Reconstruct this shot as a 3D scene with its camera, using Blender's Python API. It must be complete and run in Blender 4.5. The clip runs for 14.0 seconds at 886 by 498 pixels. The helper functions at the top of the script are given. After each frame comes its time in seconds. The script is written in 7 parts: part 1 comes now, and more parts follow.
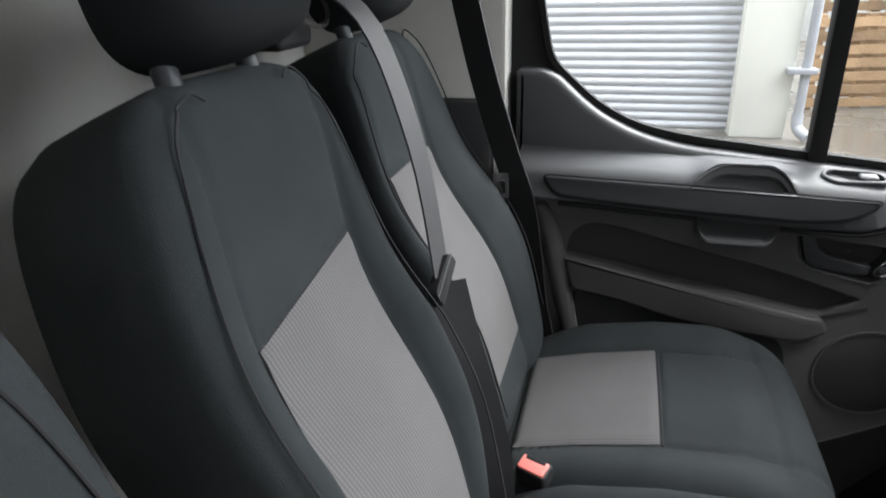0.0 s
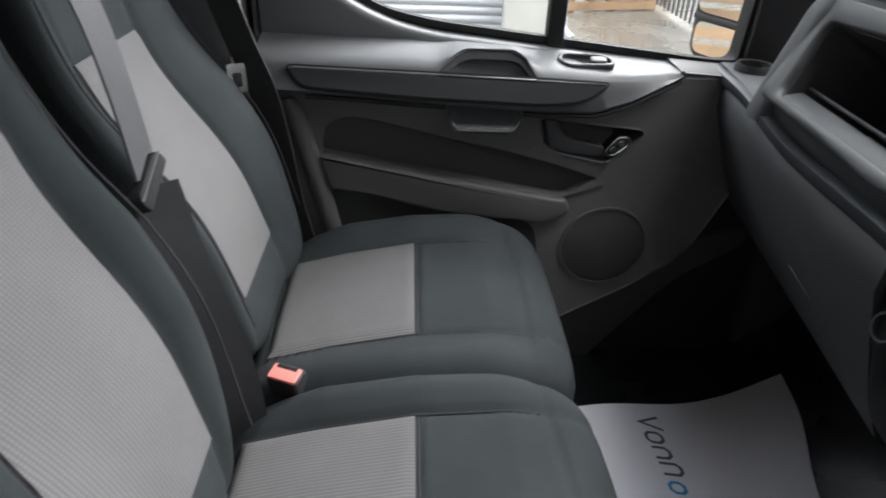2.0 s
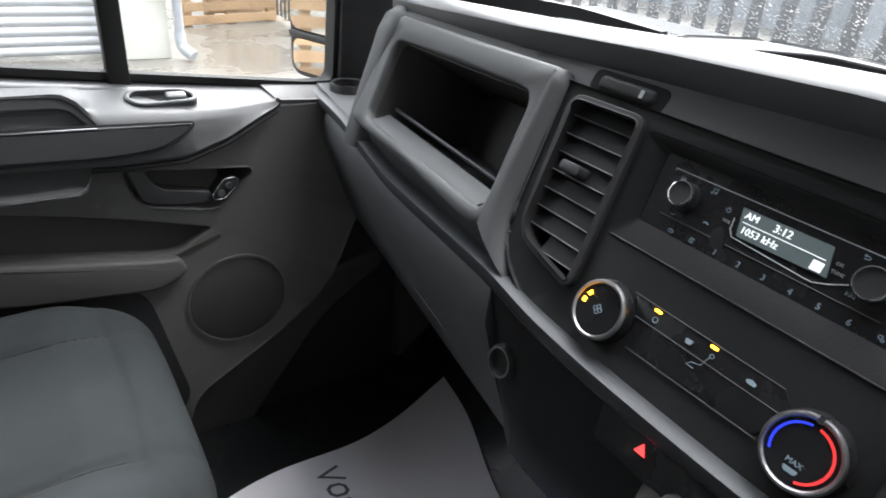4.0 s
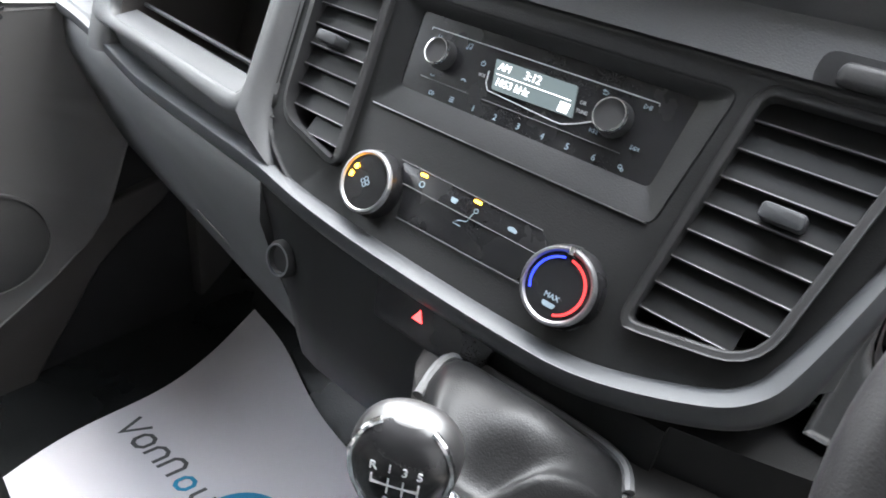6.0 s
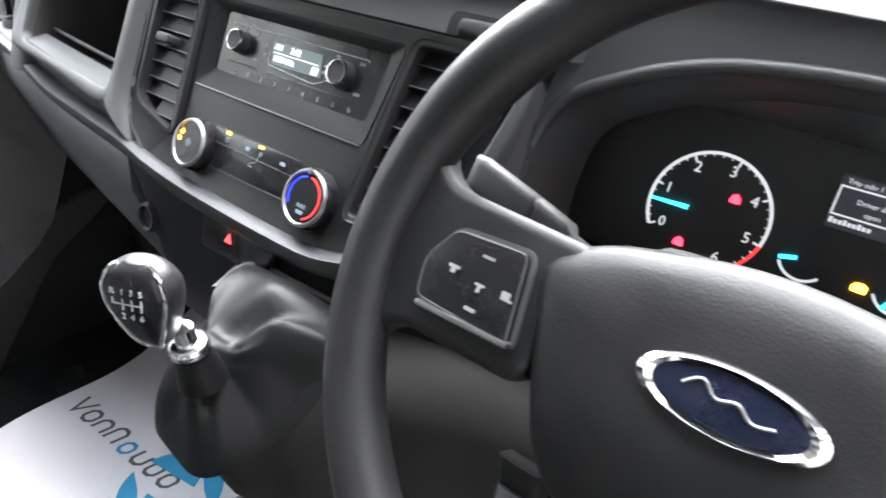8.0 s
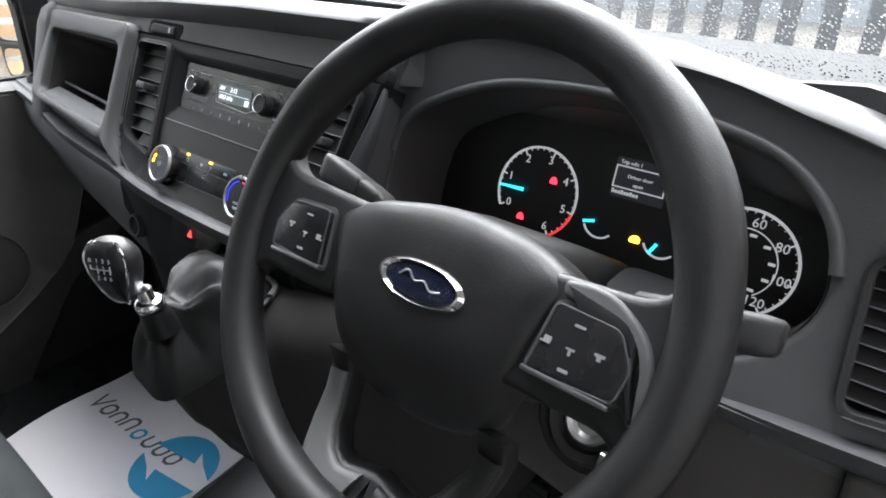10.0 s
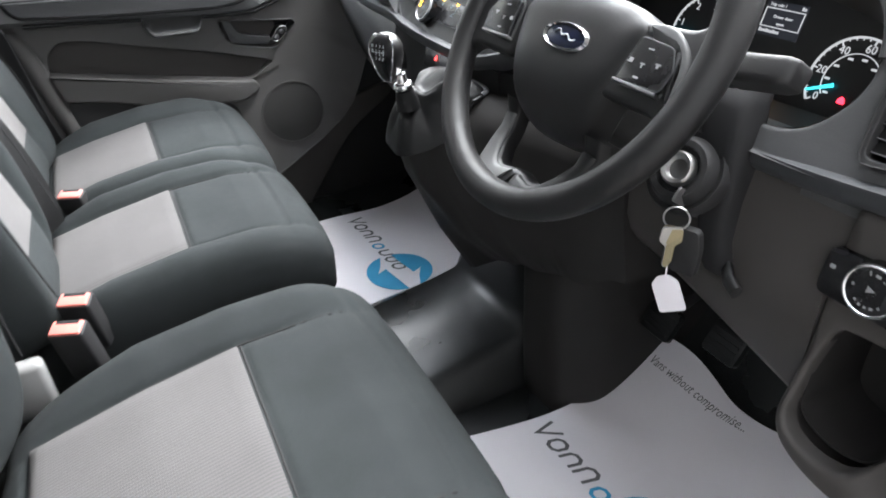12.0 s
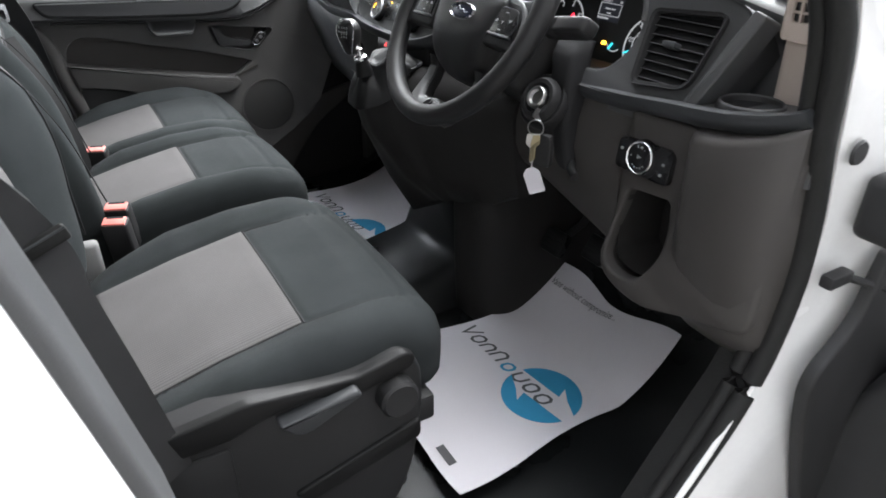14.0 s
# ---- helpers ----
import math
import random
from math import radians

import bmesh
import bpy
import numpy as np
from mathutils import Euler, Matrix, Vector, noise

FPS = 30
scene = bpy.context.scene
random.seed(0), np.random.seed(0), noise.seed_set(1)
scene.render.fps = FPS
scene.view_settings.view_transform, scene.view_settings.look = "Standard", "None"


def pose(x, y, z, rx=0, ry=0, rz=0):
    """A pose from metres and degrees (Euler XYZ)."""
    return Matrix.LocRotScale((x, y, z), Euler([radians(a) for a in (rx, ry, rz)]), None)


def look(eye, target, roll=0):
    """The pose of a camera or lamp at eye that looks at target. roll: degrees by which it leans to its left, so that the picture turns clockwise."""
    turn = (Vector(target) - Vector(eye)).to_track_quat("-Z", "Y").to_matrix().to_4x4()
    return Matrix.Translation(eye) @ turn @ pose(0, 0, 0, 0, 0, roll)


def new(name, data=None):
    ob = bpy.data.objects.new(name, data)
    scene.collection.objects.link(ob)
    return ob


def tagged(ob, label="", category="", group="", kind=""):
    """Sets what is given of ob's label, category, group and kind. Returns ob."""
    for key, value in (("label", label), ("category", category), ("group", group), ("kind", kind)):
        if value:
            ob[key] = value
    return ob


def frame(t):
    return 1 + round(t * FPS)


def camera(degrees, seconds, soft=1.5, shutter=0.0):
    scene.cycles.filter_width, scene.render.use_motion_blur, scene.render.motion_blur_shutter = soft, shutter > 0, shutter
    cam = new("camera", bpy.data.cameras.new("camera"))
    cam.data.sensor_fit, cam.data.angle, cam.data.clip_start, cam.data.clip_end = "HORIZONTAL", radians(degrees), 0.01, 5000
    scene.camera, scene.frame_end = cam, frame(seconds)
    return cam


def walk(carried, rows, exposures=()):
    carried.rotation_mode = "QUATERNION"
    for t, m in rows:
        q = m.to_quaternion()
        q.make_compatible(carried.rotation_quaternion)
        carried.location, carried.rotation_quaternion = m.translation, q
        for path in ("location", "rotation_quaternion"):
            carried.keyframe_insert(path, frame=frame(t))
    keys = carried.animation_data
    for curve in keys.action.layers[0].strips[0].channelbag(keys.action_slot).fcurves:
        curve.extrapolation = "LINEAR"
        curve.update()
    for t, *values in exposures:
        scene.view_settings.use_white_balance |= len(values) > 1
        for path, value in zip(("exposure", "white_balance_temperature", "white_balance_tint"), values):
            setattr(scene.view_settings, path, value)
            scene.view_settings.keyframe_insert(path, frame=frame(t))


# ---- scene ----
cam = camera(68.7, 14.0, soft=1.7, shutter=0.3)
PATH = [
    (0, (0.028, -0.36, 0.952), (-0.472, 1.412, 0.171), -1.6),
    (0.5, (0.04, -0.345, 0.928), (-0.368, 1.38, 0.002), -1.0),
    (1, (0.056, -0.333, 0.913), (-0.153, 1.38, -0.097), 0.9),
    (1.5, (0.079, -0.329, 0.903), (0.005, 1.387, -0.121), 0.9),
    (2, (0.103, -0.306, 0.905), (0.211, 1.413, -0.112), 2.4),
    (2.5, (0.133, -0.263, 0.908), (0.52, 1.452, -0.044), 4.5),
    (3, (0.162, -0.221, 0.911), (0.779, 1.441, -0.015), 5.0),
    (3.5, (0.201, -0.203, 0.906), (1.03, 1.359, -0.027), 5.7),
    (4, (0.231, -0.189, 0.906), (1.244, 1.259, -0.031), 5.2),
    (4.2, (0.232, -0.19, 0.92), (1.276, 1.218, -0.044), 5.0),
    (6.3, (0.275, -0.228, 0.85), (1.651, 0.786, -0.188), 8.5),
    (6.5, (0.27, -0.239, 0.85), (1.626, 0.8, -0.189), 7.5),
    (7, (0.242, -0.301, 0.856), (1.57, 0.804, -0.152), 7.4),
    (7.5, (0.249, -0.384, 0.865), (1.587, 0.71, -0.141), 5.8),
    (8, (0.266, -0.45, 0.875), (1.647, 0.605, -0.115), 4.2),
    (8.5, (0.276, -0.499, 0.883), (1.709, 0.473, -0.117), 3.3),
    (8.7, (0.275, -0.519, 0.891), (1.704, 0.472, -0.097), 2.6),
    (10.8, (0.181, -0.742, 0.923), (1.423, 0.506, -0.026), -0.8),
    (11, (0.175, -0.762, 0.917), (1.365, 0.515, -0.059), -1.0),
    (11.5, (0.145, -0.821, 0.888), (1.098, 0.603, -0.144), -0.6),
    (12, (0.086, -0.933, 0.872), (0.838, 0.593, -0.179), -1.7),
    (12.5, (0.042, -1.038, 0.87), (0.737, 0.51, -0.188), -0.2),
    (13, (0.017, -1.115, 0.869), (0.74, 0.439, -0.162), 0.2),
    (13.5, (-0.019, -1.195, 0.873), (0.795, 0.325, -0.14), 0.2),
    (14, (-0.072, -1.301, 0.87), (0.814, 0.214, -0.088), 0.3),
]
EXPOSURES = [(0.0, 3.6), (1.5, 3.8), (2.5, 3.75), (3.0, 3.85), (4.2, 4.3), (6.3, 5.6), (7.5, 5.4), (8.7, 5.25), (10.8, 4.1), (11.5, 4.75), (12.5, 4.95), (13.4, 5.0), (14.0, 4.3)]
walk(cam, [(t, look(eye, target, roll)) for t, eye, target, roll in PATH], EXPOSURES)

# ---- sky and light: a wet, overcast afternoon ----
world = bpy.data.worlds.new("overcast")
scene.world = world
world.use_nodes = True
wn, wl = world.node_tree.nodes, world.node_tree.links
sky = wn.new("ShaderNodeTexSky")
sky.sky_type, sky.sun_disc = "NISHITA", False
sky.sun_elevation, sky.sun_rotation = radians(42), radians(35)
grey = wn.new("ShaderNodeHueSaturation")
grey.inputs["Saturation"].default_value = 0.22
wl.new(sky.outputs[0], grey.inputs["Color"])
wl.new(grey.outputs[0], wn["Background"].inputs[0])
wn["Background"].inputs[1].default_value = 0.15
sun = new("sun", bpy.data.lights.new("sun", "SUN"))
sun.data.energy, sun.data.angle, sun.data.color = 0.65, radians(65), (1.0, 0.99, 0.97)
sun.matrix_world = look((2.7, -0.4, 3.6), (0, 0, 0))


# ---- helpers ----
def lerp(a, b, t):
    return a + (b - a) * t


def table(keys, v):
    """Value at v of a table of (place, value), straight between the places."""
    if v <= keys[0][0]:
        return keys[0][1]
    for (a, p), (b, q) in zip(keys, keys[1:]):
        if v <= b:
            return lerp(p, q, (v - a) / (b - a))
    return keys[-1][1]


def axes(o, u, v):
    """A frame at o: its x along u, its y near v, its z their normal."""
    u = Vector(u).normalized()
    n = u.cross(Vector(v)).normalized()
    w = n.cross(u)
    return Matrix(((u.x, w.x, n.x, o[0]), (u.y, w.y, n.y, o[1]), (u.z, w.z, n.z, o[2]), (0, 0, 0, 1)))


def thing(name, at, label, category, group="", kind=""):
    ob = new(name)
    ob.empty_display_size = 0.05
    ob.location = at
    ob["base"] = list(at)
    return tagged(ob, label, category, group, kind)


def finish(bm, smooth=40):
    bmesh.ops.remove_doubles(bm, verts=bm.verts, dist=1e-5)
    bmesh.ops.recalc_face_normals(bm, faces=bm.faces)
    for f in bm.faces:
        f.smooth = True
    lim = radians(smooth)
    for e in bm.edges:
        if len(e.link_faces) == 2:
            e.smooth = e.calc_face_angle(0) < lim
    return bm


def part(name, bm, material, parent=None, label="", smooth=40):
    """Links a bmesh built in world places as one mesh object under its thing."""
    me = bpy.data.meshes.new(name)
    finish(bm, smooth).to_mesh(me)
    bm.free()
    for m in material if isinstance(material, (list, tuple)) else [material]:
        me.materials.append(m)
    ob = new(name, me)
    if parent is not None:
        ob.parent = parent
        top = parent.parent or parent
        if "base" in top.keys():
            ob.matrix_parent_inverse = Matrix.Translation(list(top["base"])).inverted() if parent is top else Matrix()
    if label:
        ob["label"] = label
    return ob


def setting(name, bm, material, label, category, smooth=40):
    return tagged(part(name, bm, material, None, "", smooth), label, category, "", "structure")


def moved(bm, m):
    bmesh.ops.transform(bm, matrix=m, verts=bm.verts)
    return bm


def joined(*some):
    out = bmesh.new()
    for bm in some:
        me = bpy.data.meshes.new("piece")
        bm.to_mesh(me)
        bm.free()
        out.from_mesh(me)
        bpy.data.meshes.remove(me)
    return out


def box(x0, x1, y0, y1, z0, z1, bevel=0.0, segments=2):
    bm = bmesh.new()
    bmesh.ops.create_cube(bm, size=1)
    for v in bm.verts:
        v.co = Vector((lerp(x0, x1, v.co.x + 0.5), lerp(y0, y1, v.co.y + 0.5), lerp(z0, z1, v.co.z + 0.5)))
    if bevel:
        bmesh.ops.bevel(bm, geom=bm.edges[:], offset=bevel, segments=segments, profile=0.5, affect="EDGES")
    return bm


def rounded(points, radius, n=5):
    """A closed outline with its corners rounded; radius one number or one a corner."""
    out, k = [], len(points)
    for i, p in enumerate(points):
        r = radius[i] if isinstance(radius, (list, tuple)) else radius
        p, a, b = Vector(p), Vector(points[i - 1]), Vector(points[(i + 1) % k])
        if r <= 0:
            out.append(p)
            continue
        da, db = (a - p), (b - p)
        r = min(r, 0.49 * da.length, 0.49 * db.length)
        s, e = p + da.normalized() * r, p + db.normalized() * r
        for j in range(n + 1):
            t = j / n
            out.append(s * (1 - t) ** 2 + p * 2 * t * (1 - t) + e * t * t)
    return [Vector((q[0], q[1])) for q in out]


def rect(x0, x1, y0, y1, r=0.0, n=4):
    return rounded([(x0, y0), (x1, y0), (x1, y1), (x0, y1)], r, n)


def circle(cx, cy, r, n=32, ry=None):
    return [Vector((cx + r * math.cos(2 * math.pi * i / n), cy + (ry or r) * math.sin(2 * math.pi * i / n))) for i in range(n)]


def plate(outer, holes=(), depth=0.01, front=0.0, hole_depth=None, round_edge=0.0):
    """A flat piece in its own x, y with its face at z=front, holes through it, and walls behind."""
    bm = bmesh.new()
    edges = []
    for loop in (outer, *holes):
        vs = [bm.verts.new((p[0], p[1], front)) for p in loop]
        edges += [bm.edges.new((vs[i - 1], vs[i])) for i in range(len(vs))]
    bmesh.ops.triangle_fill(bm, use_beauty=True, edges=edges, normal=(0, 0, 1))
    for k, loop in enumerate((outer, *holes)):
        d = depth if k == 0 or hole_depth is None else hole_depth
        a = [bm.verts.new((p[0], p[1], front)) for p in loop]
        b = [bm.verts.new((p[0], p[1], front - d)) for p in loop]
        for i in range(len(a)):
            bm.faces.new((a[i - 1], a[i], b[i], b[i - 1]))
    bmesh.ops.remove_doubles(bm, verts=bm.verts, dist=1e-6)
    if round_edge:
        rim = [e for e in bm.edges if len(e.link_faces) == 2 and all(abs(v.co.z - front) < 1e-6 for v in e.verts) and e.calc_face_angle(0) > 1]
        bmesh.ops.bevel(bm, geom=rim, offset=round_edge, segments=3, profile=0.5, affect="EDGES")
    return bm


def inset(loop, d):
    """The outline moved inwards by d (outwards: minus)."""
    n = len(loop)
    area = sum(loop[i].x * loop[(i + 1) % n].y - loop[i].y * loop[(i + 1) % n].x for i in range(n))
    s = 1 if area > 0 else -1
    out = []
    for i, p in enumerate(loop):
        t = loop[(i + 1) % n] - loop[i - 1]
        t = t.normalized() if t.length > 1e-9 else Vector((1, 0))
        out.append(p + Vector((-t.y, t.x)) * d * s)
    return out


def slab(outer, z0, z1, bevel=0.0, segments=2):
    """A solid piece with that outline from z0 to z1, its top edge rounded."""
    bm = bmesh.new()
    f = bm.faces.new([bm.verts.new((p[0], p[1], z0)) for p in outer])
    up = bmesh.ops.extrude_face_region(bm, geom=[f])
    top = [v for v in up["geom"] if isinstance(v, bmesh.types.BMVert)]
    bmesh.ops.translate(bm, verts=top, vec=(0, 0, z1 - z0))
    if bevel:
        rim = [e for e in bm.edges if all(abs(v.co.z - z1) < 1e-7 for v in e.verts)]
        bmesh.ops.bevel(bm, geom=rim, offset=bevel, segments=segments, profile=0.5, affect="EDGES")
    return bm


def loft(loops, closed=True, caps=True):
    """A skin over loops of points of equal count."""
    bm = bmesh.new()
    rows = [[bm.verts.new(p) for p in loop] for loop in loops]
    n = len(rows[0])
    for a, b in zip(rows, rows[1:]):
        for i in range(n if closed else n - 1):
            j = (i + 1) % n
            bm.faces.new((a[i], a[j], b[j], b[i]))
    if caps and closed:
        for row in (rows[0], rows[-1]):
            bm.faces.new(row)
    return bm


def tube(points, r, n=10, ry=None, flat=None, caps=True):
    """A round (or, with ry, flat) bar along points; flat: the direction of its width."""
    loops = []
    pts = [Vector(p) for p in points]
    for i, p in enumerate(pts):
        d = (pts[min(i + 1, len(pts) - 1)] - pts[max(i - 1, 0)]).normalized()
        side = Vector(flat) if flat else (Vector((0, 0, 1)) if abs(d.z) < 0.9 else Vector((1, 0, 0)))
        a = (side - d * side.dot(d)).normalized()
        b = d.cross(a)
        rr = r[i] if isinstance(r, (list, tuple)) else r
        loops.append([p + a * rr * math.cos(2 * math.pi * k / n) + b * (ry or rr) * math.sin(2 * math.pi * k / n) for k in range(n)])
    return loft(loops, True, caps)


def strap(points, width, thick, wide):
    """A flat belt along points, wide along the given direction at each point."""
    loops = []
    pts = [Vector(p) for p in points]
    for i, p in enumerate(pts):
        d = (pts[min(i + 1, len(pts) - 1)] - pts[max(i - 1, 0)]).normalized()
        w = Vector(wide[i] if isinstance(wide, list) else wide)
        a = (w - d * w.dot(d)).normalized()
        b = d.cross(a)
        h = width[i] / 2 if isinstance(width, list) else width / 2
        loops.append([p + a * x * h + b * y * thick / 2 for x, y in ((-1, -1), (-0.4, -0.7), (0.4, -0.7), (1, -1), (1, 1), (0.4, 0.7), (-0.4, 0.7), (-1, 1))])
    return loft(loops)


def curve3(points, n=8):
    """A smooth way through points."""
    pts = [Vector(p) for p in points]
    out = []
    for i in range(len(pts) - 1):
        a, b, c, d = pts[max(i - 1, 0)], pts[i], pts[i + 1], pts[min(i + 2, len(pts) - 1)]
        for k in range(n):
            t = k / n
            out.append(0.5 * ((2 * b) + (c - a) * t + (2 * a - 5 * b + 4 * c - d) * t * t + (3 * b - a - 3 * c + d) * t ** 3))
    return out + [pts[-1]]


def lathe(profile, n=32):
    """A turned piece about its own z from (radius, height) rows."""
    return loft([[(r * math.cos(2 * math.pi * k / n), r * math.sin(2 * math.pi * k / n), h) for k in range(n)] for r, h in profile])


def ring_bm(cx, cy, r0, r1, z0, z1, a0=0.0, a1=360.0, n=40):
    """A flat ring or arc, angles in degrees."""
    bm = bmesh.new()
    rows = []
    full = abs(a1 - a0) >= 359.9
    for k in range(n if full else n + 1):
        a = radians(a0 + (a1 - a0) * k / n)
        c, s = math.cos(a), math.sin(a)
        rows.append([bm.verts.new((cx + r * c, cy + r * s, z)) for r, z in ((r0, z0), (r1, z0), (r1, z1), (r0, z1))])
    for k in range(len(rows) if full else len(rows) - 1):
        a, b = rows[k], rows[(k + 1) % len(rows)]
        for i in range(4):
            bm.faces.new((a[i], a[(i + 1) % 4], b[(i + 1) % 4], b[i]))
    return bm


def words(text, size, z=0.0, align="CENTER", shear=0.0, thick=0.0003):
    """Lettering as a mesh in its own x, y."""
    cu = bpy.data.curves.new("words", "FONT")
    cu.body, cu.size, cu.align_x, cu.align_y, cu.shear, cu.extrude = text, size, align, "CENTER", shear, thick
    cu.resolution_u = 2
    ob = bpy.data.objects.new("words", cu)
    me = bpy.data.meshes.new_from_object(ob)
    bm = bmesh.new()
    bm.from_mesh(me)
    bpy.data.objects.remove(ob)
    bpy.data.curves.remove(cu)
    bpy.data.meshes.remove(me)
    return moved(bm, Matrix.Translation((0, 0, z)))


def pillow(m, hx, hy, height, power=5.0, roundover=0.05, drop=0.05, below=0.12, rings=44, n=150, taper=None):
    """A stuffed pad in the frame m: hx, hy half sizes, height(u, v) its upper side, rounded over at the edge and closed below."""
    bm = bmesh.new()

    def edge(a):
        c, s = math.cos(a), math.sin(a)
        r = (abs(c) ** power + abs(s) ** power) ** (-1 / power)
        return r * c, r * s

    rows = []
    ks = [1 - (1 - k / rings) ** 1.0 for k in range(1, rings + 1)]
    for k in ks:
        row = []
        for j in range(n):
            ex, ey = edge(2 * math.pi * j / n)
            w = taper(ex * k) if taper else 1.0
            u, v = ex * k * hx, ey * k * hy * w
            d = min((1 - k) * min(hx, hy), roundover) / roundover
            row.append(bm.verts.new(m @ Vector((u, v, height(u, v) - drop * (1 - math.sqrt(max(0, 1 - (1 - d) ** 2)))))))
        rows.append(row)
    mid = bm.verts.new(m @ Vector((0, 0, height(0, 0))))
    for j in range(n):
        bm.faces.new((mid, rows[0][j], rows[0][(j + 1) % n]))
    low = []
    for q, (s, z) in enumerate(((1.0, -0.4), (0.995, -0.8), (0.97, -1.0))):
        row = []
        for j in range(n):
            ex, ey = edge(2 * math.pi * j / n)
            w = taper(ex) if taper else 1.0
            row.append(bm.verts.new(m @ Vector((ex * hx * s, ey * hy * w * s, height(ex * hx, ey * hy * w) - drop + below * z))))
        low.append(row)
    for a, b in zip(rows + low, (rows + low)[1:]):
        for j in range(n):
            bm.faces.new((a[j], a[(j + 1) % n], b[(j + 1) % n], b[j]))
    bm.faces.new(low[-1])
    return bm


def sheet(m, us, vs, height, lift=0.0032, skirt=0.006, slant=0.0):
    """A cloth panel lying on height(u, v) in the frame m."""
    bm = bmesh.new()

    def at(u, v, d):
        u += slant * (v - vs[0]) * (u - us[0]) / (us[-1] - us[0])
        return bm.verts.new(m @ Vector((u, v, height(u, v) + d)))

    top = [[at(u, v, lift) for v in vs] for u in us]
    for a, b in zip(top, top[1:]):
        for i in range(len(vs) - 1):
            bm.faces.new((a[i], a[i + 1], b[i + 1], b[i]))
    rim = [(i, 0) for i in range(len(us))] + [(len(us) - 1, j) for j in range(1, len(vs))] + [(i, len(vs) - 1) for i in range(len(us) - 2, -1, -1)] + [(0, j) for j in range(len(vs) - 2, 0, -1)]
    low = [at(us[i], vs[j], -skirt) for i, j in rim]
    for k in range(len(rim)):
        (i, j), (p, q) = rim[k - 1], rim[k]
        bm.faces.new((top[i][j], top[p][q], low[k], low[k - 1]))
    return bm


def polar(loop, c, n):
    """n points of a closed outline, by even angles round c."""
    out, k = [], len(loop)
    for i in range(n):
        d = Vector((math.cos(2 * math.pi * i / n), math.sin(2 * math.pi * i / n)))
        far = 0.0
        for j in range(k):
            p, e = loop[j] - c, loop[(j + 1) % k] - loop[j]
            den = d.x * e.y - d.y * e.x
            if abs(den) > 1e-12:
                r, s = (p.x * e.y - p.y * e.x) / den, (p.x * d.y - p.y * d.x) / den
                if r > far and -1e-6 <= s <= 1 + 1e-6:
                    far = r
        out.append(c + d * far)
    return out


def bezel(outer, hole, c, deep=0.05, inner=0.02, soft=0.008, n=180):
    """A frame between two outlines with rounded rims, its face at z=0."""
    c = Vector(c)
    a, h = polar(outer, c, n), polar(hole, c, n)

    def ring(pts, d, z):
        return [(*(p + (c - p).normalized() * d), z) for p in pts]

    s = soft
    return loft([ring(a, 0, -deep), ring(a, 0, -s), ring(a, 0.3 * s, -0.3 * s), ring(a, s, 0), ring(h, -0.7 * s, 0), ring(h, -0.2 * s, -0.2 * s), ring(h, 0, -0.8 * s), ring(h, 0, -inner)], True, False)


def steps(a, b, n):
    return [lerp(a, b, k / n) for k in range(n + 1)]


# ---- materials ----
def material(name, colour, rough=0.5, metal=0.0, vary=0.12, scale=14.0, grain=900.0, bump=0.15, bump_size=0.0004, spec=0.5, stain=0.0, coat=0.0):
    m = bpy.data.materials.new(name)
    m.use_nodes = True
    n, l = m.node_tree.nodes, m.node_tree.links
    p = n["Principled BSDF"]
    p.inputs["Roughness"].default_value, p.inputs["Metallic"].default_value = rough, metal
    p.inputs["Specular IOR Level"].default_value = spec
    p.inputs["Coat Weight"].default_value = coat
    co = n.new("ShaderNodeTexCoord")
    big, small = n.new("ShaderNodeTexNoise"), n.new("ShaderNodeTexNoise")
    for t, s, d in ((big, scale, 4), (small, grain, 2)):
        t.inputs["Scale"].default_value, t.inputs["Detail"].default_value = s, d
        l.new(co.outputs["Object"], t.inputs["Vector"])
    add = n.new("ShaderNodeMath")
    add.operation = "MULTIPLY_ADD"
    l.new(small.outputs[0], add.inputs[0])
    add.inputs[1].default_value = 0.6
    l.new(big.outputs[0], add.inputs[2])
    ramp = n.new("ShaderNodeMapRange")
    ramp.inputs["From Min"].default_value, ramp.inputs["From Max"].default_value = 0.45, 1.15
    ramp.inputs["To Min"].default_value, ramp.inputs["To Max"].default_value = 1 - vary, 1 + vary
    l.new(add.outputs[0], ramp.inputs["Value"])
    mul = n.new("ShaderNodeVectorMath")
    mul.operation = "SCALE"
    mul.inputs[0].default_value = colour[:3]
    l.new(ramp.outputs[0], mul.inputs["Scale"])
    l.new(mul.outputs[0], p.inputs["Base Color"])
    if stain:
        rr = n.new("ShaderNodeMapRange")
        rr.inputs["From Min"].default_value, rr.inputs["From Max"].default_value = 0.35, 0.7
        rr.inputs["To Min"].default_value, rr.inputs["To Max"].default_value = max(0.05, rough - stain), min(1, rough + stain)
        l.new(big.outputs[0], rr.inputs["Value"])
        l.new(rr.outputs[0], p.inputs["Roughness"])
    if bump:
        b = n.new("ShaderNodeBump")
        b.inputs["Strength"].default_value, b.inputs["Distance"].default_value = bump, bump_size
        l.new(small.outputs[0], b.inputs["Height"])
        l.new(b.outputs[0], p.inputs["Normal"])
    return m


